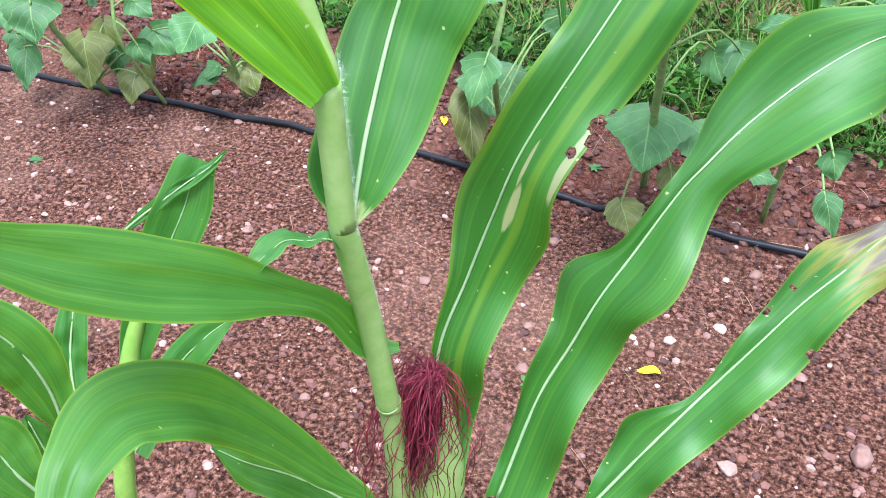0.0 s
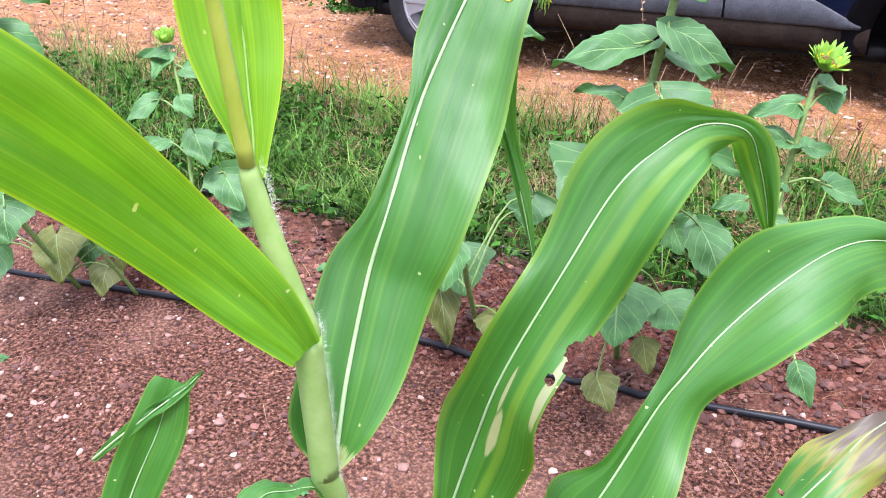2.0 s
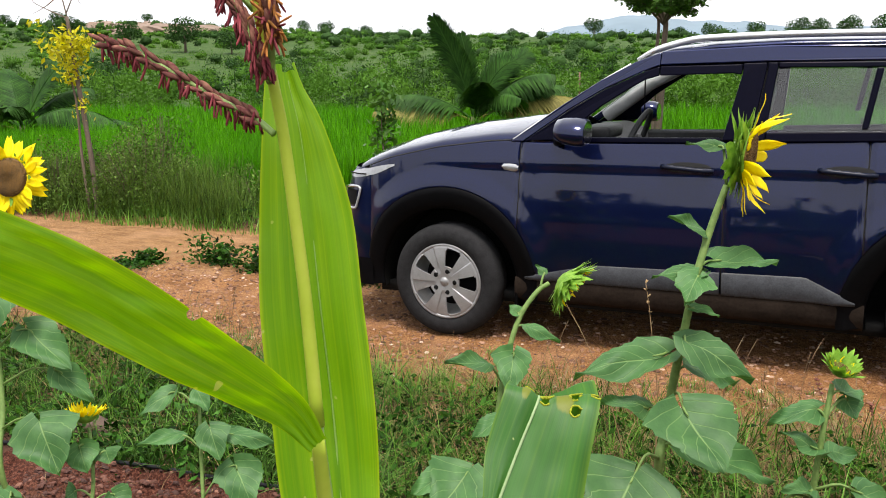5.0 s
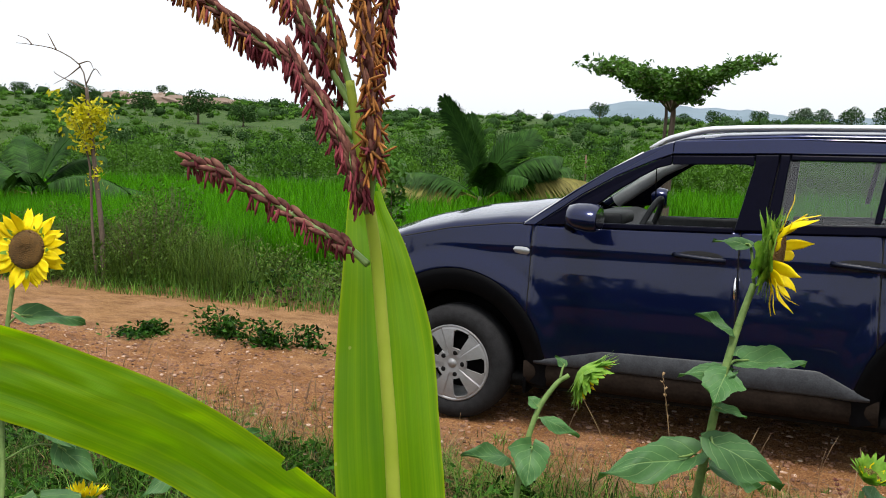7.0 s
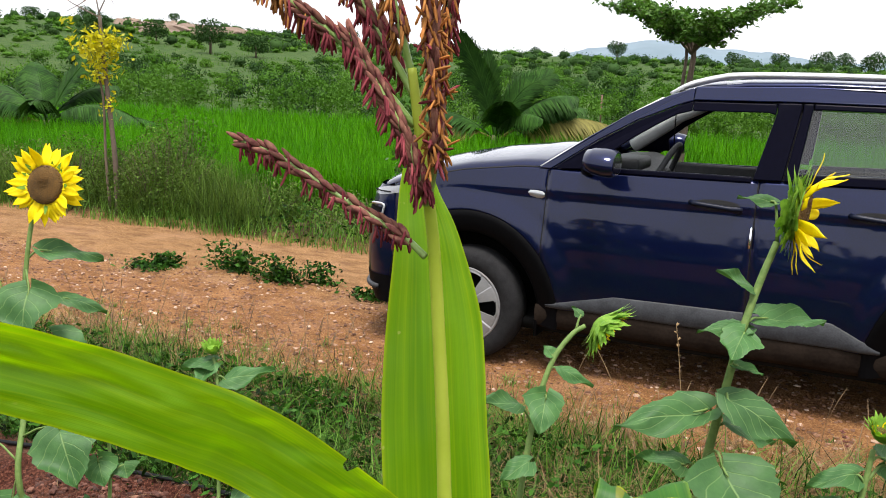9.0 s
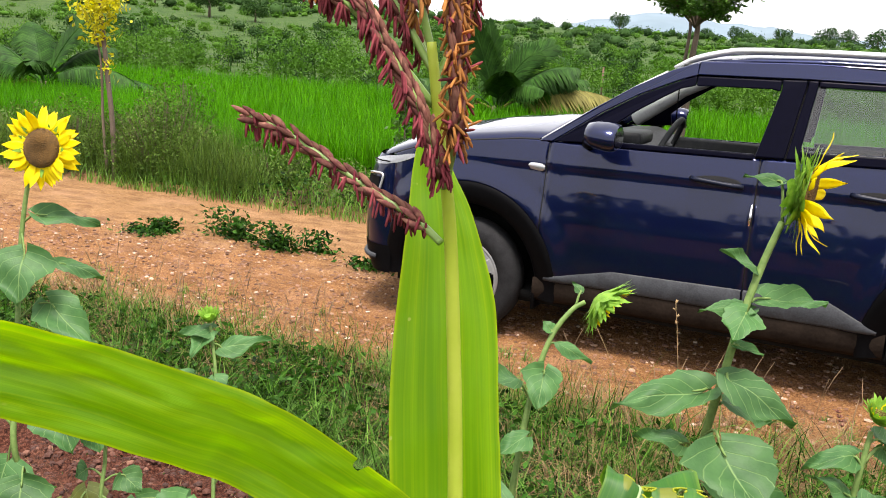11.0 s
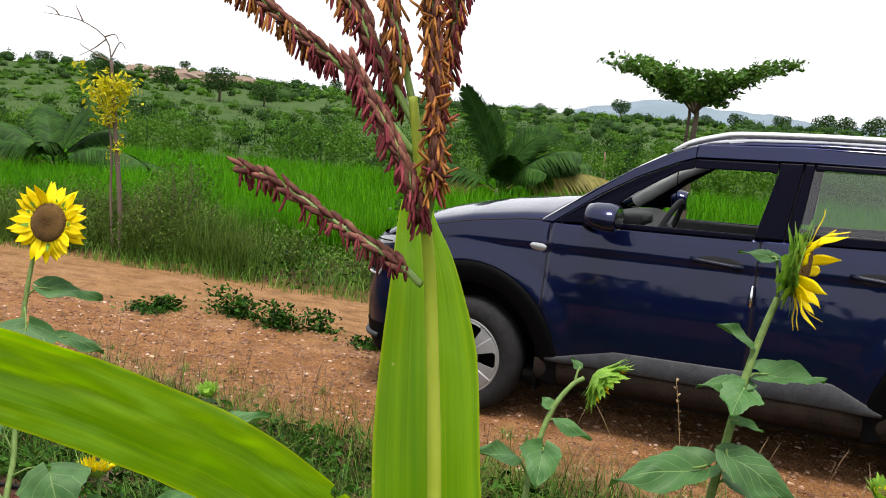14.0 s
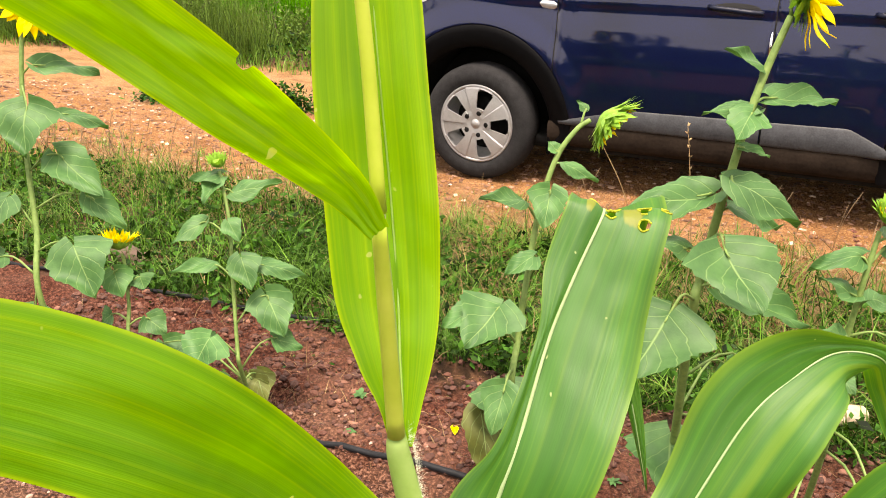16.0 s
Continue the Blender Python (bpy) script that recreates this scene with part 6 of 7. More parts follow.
sf_seed = sunflower(
    [(1.21, -2.36, 0.03), (1.294, -2.658, 0.446), (1.29, -2.623, 0.553), (1.291, -2.575, 0.708), (1.294, -2.527, 0.835), (1.311, -2.484, 0.936), (1.339, -2.445, 0.991), (1.362, -2.425, 1.01)],
    [(1.0, 1.35, -2.42, 1.03, 1.33, -2.42, 1.05, 0.02), (0.93, 1.33, -2.48, 0.92, 1.4, -2.46, 0.89, 0.03), (0.94, 1.31, -2.48, 0.95, 1.29, -2.48, 0.97, 0.03), (0.81, 1.26, -2.55, 0.85, 1.2, -2.62, 0.88, 0.05), (0.83, 1.32, -2.54, 0.88, 1.33, -2.6, 0.82, 0.07), (0.74, 1.31, -2.6, 0.75, 1.27, -2.66, 0.73, 0.05), (0.58, 1.27, -2.68, 0.66, 1.24, -2.79, 0.62, 0.12), (0.55, 1.22, -2.67, 0.64, 1.17, -2.75, 0.63, 0.07), (0.51, 1.31, -2.74, 0.51, 1.31, -2.81, 0.44, 0.07)]
    + [(0.25, 1.18, -2.42, 0.31, 1.23, -2.5, 0.23, 0.14), (0.2, 1.3, -2.45, 0.16, 1.33, -2.52, 0.09, 0.09), (0.25, 1.13, -2.44, 0.23, 1.2, -2.54, 0.09, 0.09), (0.27, 1.27, -2.24, 0.36, 1.34, -2.19, 0.33, 0.09), (0.37, 1.31, -2.22, 0.4, 1.31, -2.27, 0.33, 0.12)],
    "sunflower with a nodding spent head and curled bracts", 0.008, 0.5, 2)
sf_bud = sunflower(
    [(1.9, -2.34, 0.03), (1.929, -2.589, 0.571), (1.92, -2.533, 0.634), (1.925, -2.522, 0.702), (1.933, -2.514, 0.795), (1.943, -2.486, 0.876)],
    [(0.86, 1.96, -2.48, 0.86, 2.0, -2.42, 0.85, 0.05), (0.81, 1.97, -2.46, 0.84, 1.99, -2.48, 0.81, 0.05), (0.81, 1.92, -2.51, 0.83, 1.84, -2.59, 0.83, 0.03), (0.75, 1.92, -2.53, 0.76, 1.86, -2.59, 0.81, 0.04), (0.73, 1.95, -2.52, 0.75, 2.0, -2.45, 0.73, 0.04), (0.67, 2.0, -2.52, 0.68, 2.08, -2.49, 0.65, 0.06), (0.66, 1.92, -2.55, 0.68, 1.88, -2.62, 0.72, 0.03), (0.65, 1.86, -2.63, 0.67, 1.81, -2.68, 0.67, 0.04), (0.66, 1.92, -2.65, 0.65, 1.95, -2.67, 0.63, 0.04), (0.46, 2.0, -2.68, 0.46, 2.02, -2.69, 0.41, 0.06), (0.44, 2.01, -2.74, 0.4, 2.05, -2.77, 0.34, 0.05), (0.47, 1.88, -2.86, 0.49, 1.93, -2.85, 0.48, 0.04)],
    "sunflower with a spiky green and yellow opening bud", 0.0075, 0.4, 3)
sf_small = sunflower(
    [(0.385, -2.44, 0.03), (0.439, -2.542, 0.238), (0.421, -2.524, 0.297), (0.378, -2.465, 0.472), (0.341, -2.415, 0.618), (0.295, -2.381, 0.742)],
    [(0.69, 0.3, -2.38, 0.73, 0.24, -2.45, 0.73, 0.05), (0.7, 0.34, -2.38, 0.68, 0.45, -2.31, 0.72, 0.05), (0.68, 0.29, -2.39, 0.72, 0.3, -2.47, 0.68, 0.05), (0.57, 0.28, -2.45, 0.61, 0.22, -2.53, 0.57, 0.06), (0.59, 0.36, -2.44, 0.62, 0.41, -2.46, 0.58, 0.05), (0.46, 0.32, -2.48, 0.5, 0.24, -2.56, 0.5, 0.05), (0.47, 0.41, -2.46, 0.53, 0.47, -2.5, 0.46, 0.08), (0.46, 0.44, -2.42, 0.5, 0.55, -2.35, 0.46, 0.06), (0.34, 0.47, -2.44, 0.42, 0.56, -2.49, 0.34, 0.11), (0.27, 0.38, -2.58, 0.33, 0.36, -2.66, 0.27, 0.13), (0.22, 0.51, -2.47, 0.31, 0.57, -2.42, 0.27, 0.07)]
    + [(0.11, 0.32, -2.48, 0.12, 0.28, -2.55, 0.1, 0.05), (0.11, 0.41, -2.47, 0.16, 0.47, -2.5, 0.09, 0.08), (0.1, 0.33, -2.48, 0.14, 0.3, -2.52, 0.11, 0.05), (0.17, 0.42, -2.45, 0.16, 0.48, -2.5, 0.11, 0.08), (0.18, 0.2, -2.46, 0.23, 0.26, -2.48, 0.18, 0.1), (0.18, 0.14, -2.52, 0.23, 0.22, -2.54, 0.18, 0.1)],
    "young sunflower with a closed green bud", 0.0065, 0.4, 4)
sf_bloom = sunflower(
    [(0.0, -2.62, 0.03), (0.03, -2.808, 0.442), (-0.025, -2.746, 0.635), (-0.073, -2.7, 0.787), (-0.114, -2.65, 0.939), (-0.121, -2.614, 1.096), (-0.106, -2.6, 1.15)],
    [(1.02, -0.09, -2.6, 1.04, 0.03, -2.51, 1.03, 0.06), (0.98, -0.06, -2.68, 0.95, -0.01, -2.76, 0.85, 0.14), (0.84, -0.01, -2.61, 0.92, 0.08, -2.55, 0.89, 0.05), (0.77, -0.01, -2.65, 0.82, 0.14, -2.66, 0.73, 0.1), (0.68, 0.07, -2.64, 0.71, 0.17, -2.62, 0.64, 0.07), (0.58, 0.1, -2.74, 0.61, 0.2, -2.79, 0.51, 0.14), (0.64, -0.11, -2.75, 0.71, -0.12, -2.85, 0.64, 0.1), (0.53, -0.1, -2.81, 0.57, -0.13, -2.9, 0.55, 0.09), (0.51, 0.01, -2.82, 0.44, 0.02, -2.89, 0.35, 0.14), (0.34, 0.2, -2.93, 0.49, 0.24, -2.98, 0.41, 0.12)]
    + [(0.08, -0.2, -2.7, 0.18, -0.17, -2.77, 0.07, 0.09), (0.1, -0.01, -2.64, 0.22, 0.06, -2.73, 0.12, 0.13), (0.09, -0.02, -2.55, 0.23, 0.04, -2.6, 0.14, 0.09), (0.08, 0.13, -2.61, 0.13, 0.15, -2.68, 0.07, 0.09), (0.09, 0.12, -2.54, 0.17, 0.15, -2.58, 0.1, 0.05), (0.07, -0.24, -2.69, 0.21, -0.21, -2.71, 0.17, 0.07), (0.09, 0.04, -2.58, 0.17, 0.06, -2.62, 0.11, 0.07)],
    "sunflower in full yellow bloom with a brown disc", 0.0085, 0.5, 5)
sf_low = sunflower(
    [(0.19, -2.58, 0.03), (0.2, -2.697, 0.285), (0.18, -2.663, 0.432), (0.162, -2.641, 0.534), (0.153, -2.638, 0.561)],
    [(0.52, 0.15, -2.67, 0.52, 0.2, -2.7, 0.47, 0.08), (0.46, 0.2, -2.63, 0.5, 0.22, -2.64, 0.47, 0.06), (0.37, 0.23, -2.65, 0.39, 0.28, -2.64, 0.35, 0.07), (0.39, 0.14, -2.69, 0.4, 0.12, -2.71, 0.38, 0.06), (0.34, 0.24, -2.68, 0.28, 0.27, -2.68, 0.22, 0.06)],
    "short sunflower with a small half-open yellow bloom", 0.006, 0.4, 6)

hrng = random.Random(21)
flower_head(sf_tall, (1.778, -2.585, 1.316), (0.94, -0.05, -0.1), 0.05, 11, 0.068, 0.42, hrng, 70, 0.034, missing=0.28, flare=0.5, broad=0.16, bract_wide=0.5)
flower_head(sf_seed, (1.405, -2.40, 1.0), (0.8, 0.05, -0.62), 0.046, 9, 0.022, 0.8, hrng, 110, 0.034, flare=0.3, bract_wide=0.26)
flower_head(sf_bud, (1.955, -2.48, 0.905), (0.35, -0.25, 0.9), 0.02, 7, 0.02, 0.9, hrng, 50, 0.03, M_BRACT, flare=0.12)
flower_head(sf_small, (0.29, -2.378, 0.765), (0.05, -0.2, 0.97), 0.02, 0, 0, 0.9, hrng, 36, 0.026, M_BRACT)
flower_head(sf_bloom, (-0.073, -2.60, 1.219), (0.25, -0.93, 0.18), 0.053, 20, 0.062, -0.05, hrng, 30, 0.024, broad=0.22)
flower_head(sf_low, (0.15, -2.64, 0.595), (-0.1, 0.25, 0.95), 0.03, 13, 0.036, 0.75, hrng, 26, 0.028)


# ---- grass, weeds and the fields behind ----
def field(x0, x1, y0, y1, count, patch, seed, thresh=-0.1):
    r = np.random.default_rng(seed)
    out = []
    while len(out) < count:
        x, y = r.uniform(x0, x1), r.uniform(y0, y1)
        if noise.noise(Vector((x * patch, y * patch, seed))) > thresh + 0.3 * r.normal():
            out.append((x, y, rise(x, y) - 0.01))
    return np.array(out), r


def grass(name, label, x0, x1, y0, y1, count, hmin, hmax, w, mat, seed, lean=0.7, patch=1.5, thresh=-0.1, seg=3, kind="grass"):
    p, r = field(x0, x1, y0, y1, count, patch, seed, thresh)
    n = len(p)
    h = hmin + (hmax - hmin) * r.random(n) ** 1.6
    return tagged(part(name, blades(p, h, w * r.uniform(0.6, 1.4, n), lean, r, seg=seg), mat), label, kind, kind="stuff")


def low_leaves(name, label, x0, x1, y0, y1, count, size, high, mat, seed, patch=2.0, thresh=0.0):
    p, r = field(x0, x1, y0, y1, count, patch, seed, thresh)
    p[:, 2] += 0.01 + high * r.random(len(p)) ** 1.5
    return tagged(part(name, leaf_cloud(p, size, r, 0.4), mat), label, "weeds", kind="stuff")


grass("verge_grass", "wild green grass on the strip beside the bed", -7.0, 6.0, -1.98, -0.78, 18500, 0.04, 0.2, 0.006, M_GRASS, 31, 1.2, 3.0, 0.08)
# darkened layer that stands for the shaded gaps between taller blades
grass("under_grass", "short dense grass darkened for shade near the ground", -7.0, 6.0, -2.0, -0.9, 44000, 0.025, 0.09, 0.0048, M_GAP_SHADE, 41, 1.3, 2.0, -0.05, seg=2)
grass("tall_grass", "longer leaning grass blades in the verge", -7.0, 6.0, -1.9, -0.7, 4160, 0.16, 0.4, 0.0045, M_GRASS, 38, 1.3, 1.4, 0.1)
grass("verge_straw", "dry straw-coloured grass among the green", -7.0, 6.0, -1.9, -0.3, 14400, 0.04, 0.2, 0.0038, M_DRYGRASS, 32, 1.9, 1.6, 0.22)
grass("pale_grass", "light green grass blades among the weeds", -7.0, 6.0, -1.95, -0.75, 7200, 0.06, 0.28, 0.0052, M_VERGE, 39, 1.5, 2.8, 0.2)
low_leaves("verge_weeds", "low broad-leaved weeds in the grass", -7.0, 6.0, -2.0, -0.88, 24000, 0.02, 0.11, M_WEED, 33, 2.6, 0.1)
low_leaves("verge_clover", "small round-leaved weeds under the grass", -7.0, 6.0, -2.0, -0.9, 28000, 0.011, 0.06, M_WEED, 40, 2.2, 0.05)
def tufts(name, label, x0, x1, y0, y1, count, h0, h1, w, mat, seed, each=26):
    """Separate tussocks whose blades fan out from one root."""
    q = np.random.default_rng(seed)
    p, h = [], []
    for _ in range(count):
        x, y, size = q.uniform(x0, x1), q.uniform(y0, y1), h0 + (h1 - h0) * q.random() ** 1.6
        if noise.noise(Vector((x * 1.1, y * 1.4, seed))) < -0.12:
            continue
        for _ in range(each):
            a, b = x + 0.14 * size * q.normal(), y + 0.14 * size * q.normal()
            p.append((a, b, rise(a, b) - 0.005))
            h.append(size * q.uniform(0.45, 1.1))
    return tagged(part(name, blades(np.array(p), np.array(h), w * q.uniform(0.6, 1.3, len(p)), 1.25, q, 0.8, 4), mat), label, "grass", kind="stuff")


tufts("grass_tussocks", "light green tussocks of thin arching grass", -5.0, 3.6, -1.95, -0.7, 520, 0.09, 0.24, 0.0042, M_TUSSOCK, 43)
tufts("edge_tussocks", "small tussocks at the edge of the track", -4.5, 3.4, -0.75, -0.15, 90, 0.05, 0.13, 0.0036, M_TUSSOCK, 44, 18)
grass("straw_litter", "flattened brown straw lying in the verge", 0.2, 2.2, -1.5, -0.55, 5200, 0.05, 0.17, 0.0036, M_DRYGRASS, 46, 2.6, 1.3, 0.05)
tufts("dry_tussocks", "withered straw tussocks in the verge", -3.5, 3.2, -1.6, -0.5, 150, 0.06, 0.16, 0.0036, M_DRYGRASS, 45, 22)
grass("edge_grass", "sparse grass creeping onto the track", -5.5, 3.2, -1.0, -0.15, 4200, 0.02, 0.09, 0.003, M_GRASS, 34, 1.0, 2.2, 0.12)
grass("bed_straw", "dry straw and roots on the bed", -0.6, 2.6, -2.45, -1.95, 700, 0.03, 0.1, 0.0018, M_DRYGRASS, 35, 2.2, 2.0, 0.0)
grass("soil_straw", "bits of straw on the soil", -0.6, 2.6, -3.6, -2.4, 420, 0.02, 0.06, 0.0016, M_DRYGRASS, 36, 3.5, 2.0, -0.2)
low_leaves("bed_seedlings", "small green seedlings on the bed", -0.5, 2.5, -2.42, -2.0, 160, 0.008, 0.02, M_WEED, 37, 3.0, 0.1)
# seed stalks of wild grass at the edge of the track
s = Soup()
sr = random.Random(8)
for _ in range(150):
    x, y = sr.uniform(-3.6, -0.3) if sr.random() < 0.75 else sr.uniform(0.7, 2.4), sr.uniform(-1.1, -0.35)
    h, a = sr.uniform(0.14, 0.34), sr.uniform(0, 6.28)
    pts = [(x + 0.25 * h * u * u * math.cos(a), y + 0.25 * h * u * u * math.sin(a), rise(x, y) + h * u) for u in (0, 0.3, 0.6, 0.8, 1)]
    s.tube(pts, [0.0014, 0.0012, 0.001, 0.0026, 0.0006], 4)
tagged(part("seed_stalks", s, plain("seed_stalk", (0.16, 0.1, 0.05), 0.8, scale=30, vary=0.5)), "thin brown seed stalks of wild grass", "grass", kind="stuff")
# the few tall grasses that stand out in front of the car
for pts, head in (((((1.42, -1.75, 0.03), (1.38, -1.74, 0.35), (1.28, -1.73, 0.62), (1.2, -1.72, 0.76))), 0), (((1.47, -1.8, 0.03), (1.5, -1.79, 0.45), (1.47, -1.78, 0.74), (1.45, -1.77, 0.86)), 1), (((1.2, -1.5, 0.03), (1.22, -1.5, 0.25), (1.27, -1.49, 0.42), (1.31, -1.48, 0.47)), 0), (((2.06, -1.3, 0.02), (2.0, -1.3, 0.25), (1.95, -1.3, 0.38), (1.92, -1.3, 0.46)), 2), (((2.16, -1.2, 0.02), (2.13, -1.2, 0.2), (2.1, -1.2, 0.3), (2.09, -1.2, 0.36)), 2)):
    c = curve(pts, 16)
    ob = part("grass_stalk", Soup().tube(c, [0.0022 - 0.0014 * i / 15 for i in range(16)], 5), M_DRYGRASS)
    if head:
        s = Soup()
        for k in range(34 if head == 2 else 16):
            p = Vector(c[15 - int(k / (9 if head == 2 else 3))])
            d = Vector((sr.uniform(-1, 1), sr.uniform(-1, 1), 0.6))
            pod(s, p, d, 0.012, 0.0022, Vector((1, 0, 0)))
        part("seed_head", s, M_SPIKELET if head == 2 else M_DRYGRASS, ob, "reddish feathery seed head" if head == 2 else "")
    tagged(ob, "tall thin grass stalk standing in the verge", "grass stalk", "grass stalks")


def weed_clump(x, y, r, h, seed, mat=None, leaf=0.022, count=320):
    q = np.random.default_rng(seed)
    p = np.stack([x + r * q.normal(size=count) * 0.5, y + 0.6 * r * q.normal(size=count) * 0.5, 0.01 + h * q.random(count) ** 1.4], 1)
    ob = part("weed_clump", leaf_cloud(p, leaf, q, 0.3), mat or M_WEED)
    tagged(ob, "dark green leafy weed growing on the track", "weed", "weeds on the track", "stuff")


for k, (x, y, r, h) in enumerate([(-2.98, 0.9, 0.14, 0.1), (-2.55, 1.12, 0.2, 0.2), (-2.38, 1.08, 0.14, 0.15), (-2.02, 0.98, 0.22, 0.18), (-1.88, 0.95, 0.15, 0.13), (-1.62, 1.04, 0.16, 0.16), (-1.05, 0.9, 0.2, 0.06), (-3.05, 0.8, 0.25, 0.03)]):
    weed_clump(x, y, r, h, 50 + k)

grass("far_verge", "grass on the far side of the track", -14, 7.0, 2.15, 4.1, 32000, 0.06, 0.3, 0.007, M_VERGE, 61, 0.8, 0.8, -0.15)
low_leaves("far_verge_weeds", "leafy weeds on the far verge", -14, 7.0, 2.3, 4.0, 9000, 0.025, 0.2, M_WEED, 62, 0.8, 0.0)


def paddy(x0, x1, y0, y1, count, w, seed):
    q = np.random.default_rng(seed)
    p = np.stack([q.uniform(x0, x1, count), y0 + (y1 - y0) * q.random(count) ** 1.35, np.full(count, 0.0)], 1)
    h = q.uniform(0.5, 0.74, count)
    return blades(p, h, w * q.uniform(0.7, 1.4, count), 0.42, q, 0.9)


tagged(part("paddy_field", paddy(-16, 3.5, 3.85, 7.0, 46000, 0.013, 71), M_PADDY), "dense bright green rice in the paddy field", "rice", kind="stuff")
tagged(part("paddy_field_far", paddy(-26, 5.5, 7.0, 16.5, 52000, 0.024, 72), M_PADDY), "dense bright green rice in the paddy field", "rice", kind="stuff")


def shrub(x, y, rx, ry, h, seed, mat, count=3000, leaf=0.022, stems=60, name="shrub", label="grey-green bushy shrub with dry twigs by the track"):
    q = np.random.default_rng(seed)
    ob = thing(name, (x, y, 0), label, "shrub", "roadside shrubs")
    d = q.normal(size=(count, 3))
    d /= np.linalg.norm(d, axis=1)[:, None]
    rad = q.random(count) ** 0.4
    p = d * rad[:, None] * np.array([rx, ry, h * 0.6]) + np.array([0, 0, h * 0.45])
    p[:, 2] *= 1 + 0.25 * np.sin(7 * p[:, 0] / rx + seed)
    p = p[p[:, 2] > 0.02]
    part("foliage", leaf_cloud(p, leaf, q), mat, ob)
    s = Soup()
    for k in range(stems):
        a, r = q.uniform(0, 6.28), q.random() ** 0.5
        e = (rx * r * math.cos(a), ry * r * math.sin(a), h * (1.05 - 0.35 * r * r))
        s.tube([(e[0] * 0.2, e[1] * 0.2, 0), (e[0] * 0.6, e[1] * 0.6, e[2] * 0.55), e], [0.005, 0.004, 0.0015], 4, caps=False)
    part("twig_mass", s, M_TWIG, ob)
    return ob


shrub(-4.75, 2.75, 0.75, 0.5, 0.8, 1, M_SHRUB, 15000, 0.014, 60)
shrub(-5.9, 2.7, 0.8, 0.5, 0.65, 2, M_SHRUB, 12000, 0.014, 50)
shrub(-4.9, 3.2, 0.5, 0.4, 1.0, 3, M_SCRUB_LITE, 2600, 0.024, 50, label="light green leafy shrub beside the track")
shrub(-3.6, 3.2, 0.6, 0.4, 0.42, 4, M_SHRUB, 2600, 0.02, 15)
shrub(-2.3, 3.0, 0.7, 0.4, 0.36, 5, M_SHRUB, 2600, 0.02, 15)
grass("verge_tufts", "tall feathery grass in the shrubs by the track", -8.5, -3.2, 2.35, 3.3, 9000, 0.25, 0.8, 0.006, M_SHRUB, 63, 0.6, 1.2, 0.0)
shrub(-7.2, 3.0, 0.8, 0.5, 0.55, 6, M_SHRUB, 3200, 0.022, 20)
shrub(-1.9, 2.75, 0.25, 0.2, 0.35, 7, M_SHRUB, 900, 0.02, 20)


def limbs(ob, paths, mat):
    for path, r0, r1 in paths:
        c = curve(path, 14)
        part("limb", Soup().tube(c, [r0 + (r1 - r0) * i / 13 for i in range(14)], 8), mat, ob)


# flat-topped young tree behind the car
tree = thing("tree", (-0.22, 7.43, -0.03), "young flat-topped tree with several slim trunks and green leaves", "tree")
part("trunk", Soup().tube(curve([(0, 0, 0), (0.02, 0.05, 0.8), (0.03, 0.12, 1.5), (0.05, 0.22, 2.0), (0.0, 0.2, 2.25)], 20), [0.055 - 0.0015 * i for i in range(20)], 10), M_BARK, tree)
for dx in (-0.035, 0.04):
    part("trunk", Soup().tube(curve([(dx * 0.3, 0, 0), (dx * 1.2, 0.04, 0.7), (dx * 1.6, 0.12, 1.4), (dx * 1.1, 0.2, 2.0), (dx * 2.5, 0.2, 2.2)], 16), [0.032 - 0.001 * i for i in range(16)], 8), M_BARK, tree)
q = np.random.default_rng(81)
pts, paths = [], []
arms = [(178, 1.28, 0.66), (150, 1.05, 0.72), (212, 1.1, 0.58), (196, 0.72, 0.62), (120, 0.8, 0.6), (246, 0.8, 0.5), (4, 1.32, 0.68), (-26, 1.15, 0.58), (33, 1.05, 0.62), (14, 0.75, 0.5), (66, 0.8, 0.55), (-62, 0.85, 0.45), (165, 0.4, 0.5), (-8, 0.42, 0.42), (90, 0.45, 0.4)]
for az, long, up in arms:
    d = Vector((math.cos(radians(az)), math.sin(radians(az)), 0))
    side = Vector((-d.y, d.x, 0))
    a = Vector((0.02, 0.2, 2.0))
    long, up = long * 0.86, up * 0.92
    path = [a, a + d * long * 0.28 + Vector((0, 0, up * 0.48)), a + d * long * 0.62 + Vector((0, 0, up * 0.86)), a + d * long + Vector((0, 0, up))]
    paths.append((path, 0.017, 0.004))
    c = curve(path, 30)
    for k in range(7, 30, 2):
        for turn in (-1, 1):
            u = k / 29
            sd = (d * q.uniform(0.3, 1.0) + side * turn * q.uniform(0.4, 1.1)).normalized()
            L = q.uniform(0.14, 0.36) * (1.15 - 0.4 * u)
            n = int(140 * L)
            t = q.random(n)[:, None]
            lift = q.uniform(-0.05, 0.16)
            pts.append(np.array(c[k]) + t * np.array([sd.x * L, sd.y * L, lift]) + q.normal(size=(n, 3)) * np.array([0.03, 0.03, 0.022]))
            if k % 4 == 3:
                e = Vector(c[k]) + Vector((sd.x * L, sd.y * L, lift))
                paths.append(([Vector(c[k]), Vector(c[k]).lerp(e, 0.5), e], 0.006, 0.002))
limbs(tree, paths, M_BARK)
part("crown", leaf_cloud(np.concatenate(pts), 0.036, q, 0.4), M_TREELEAF, tree, "open spreading crown of small leaves")

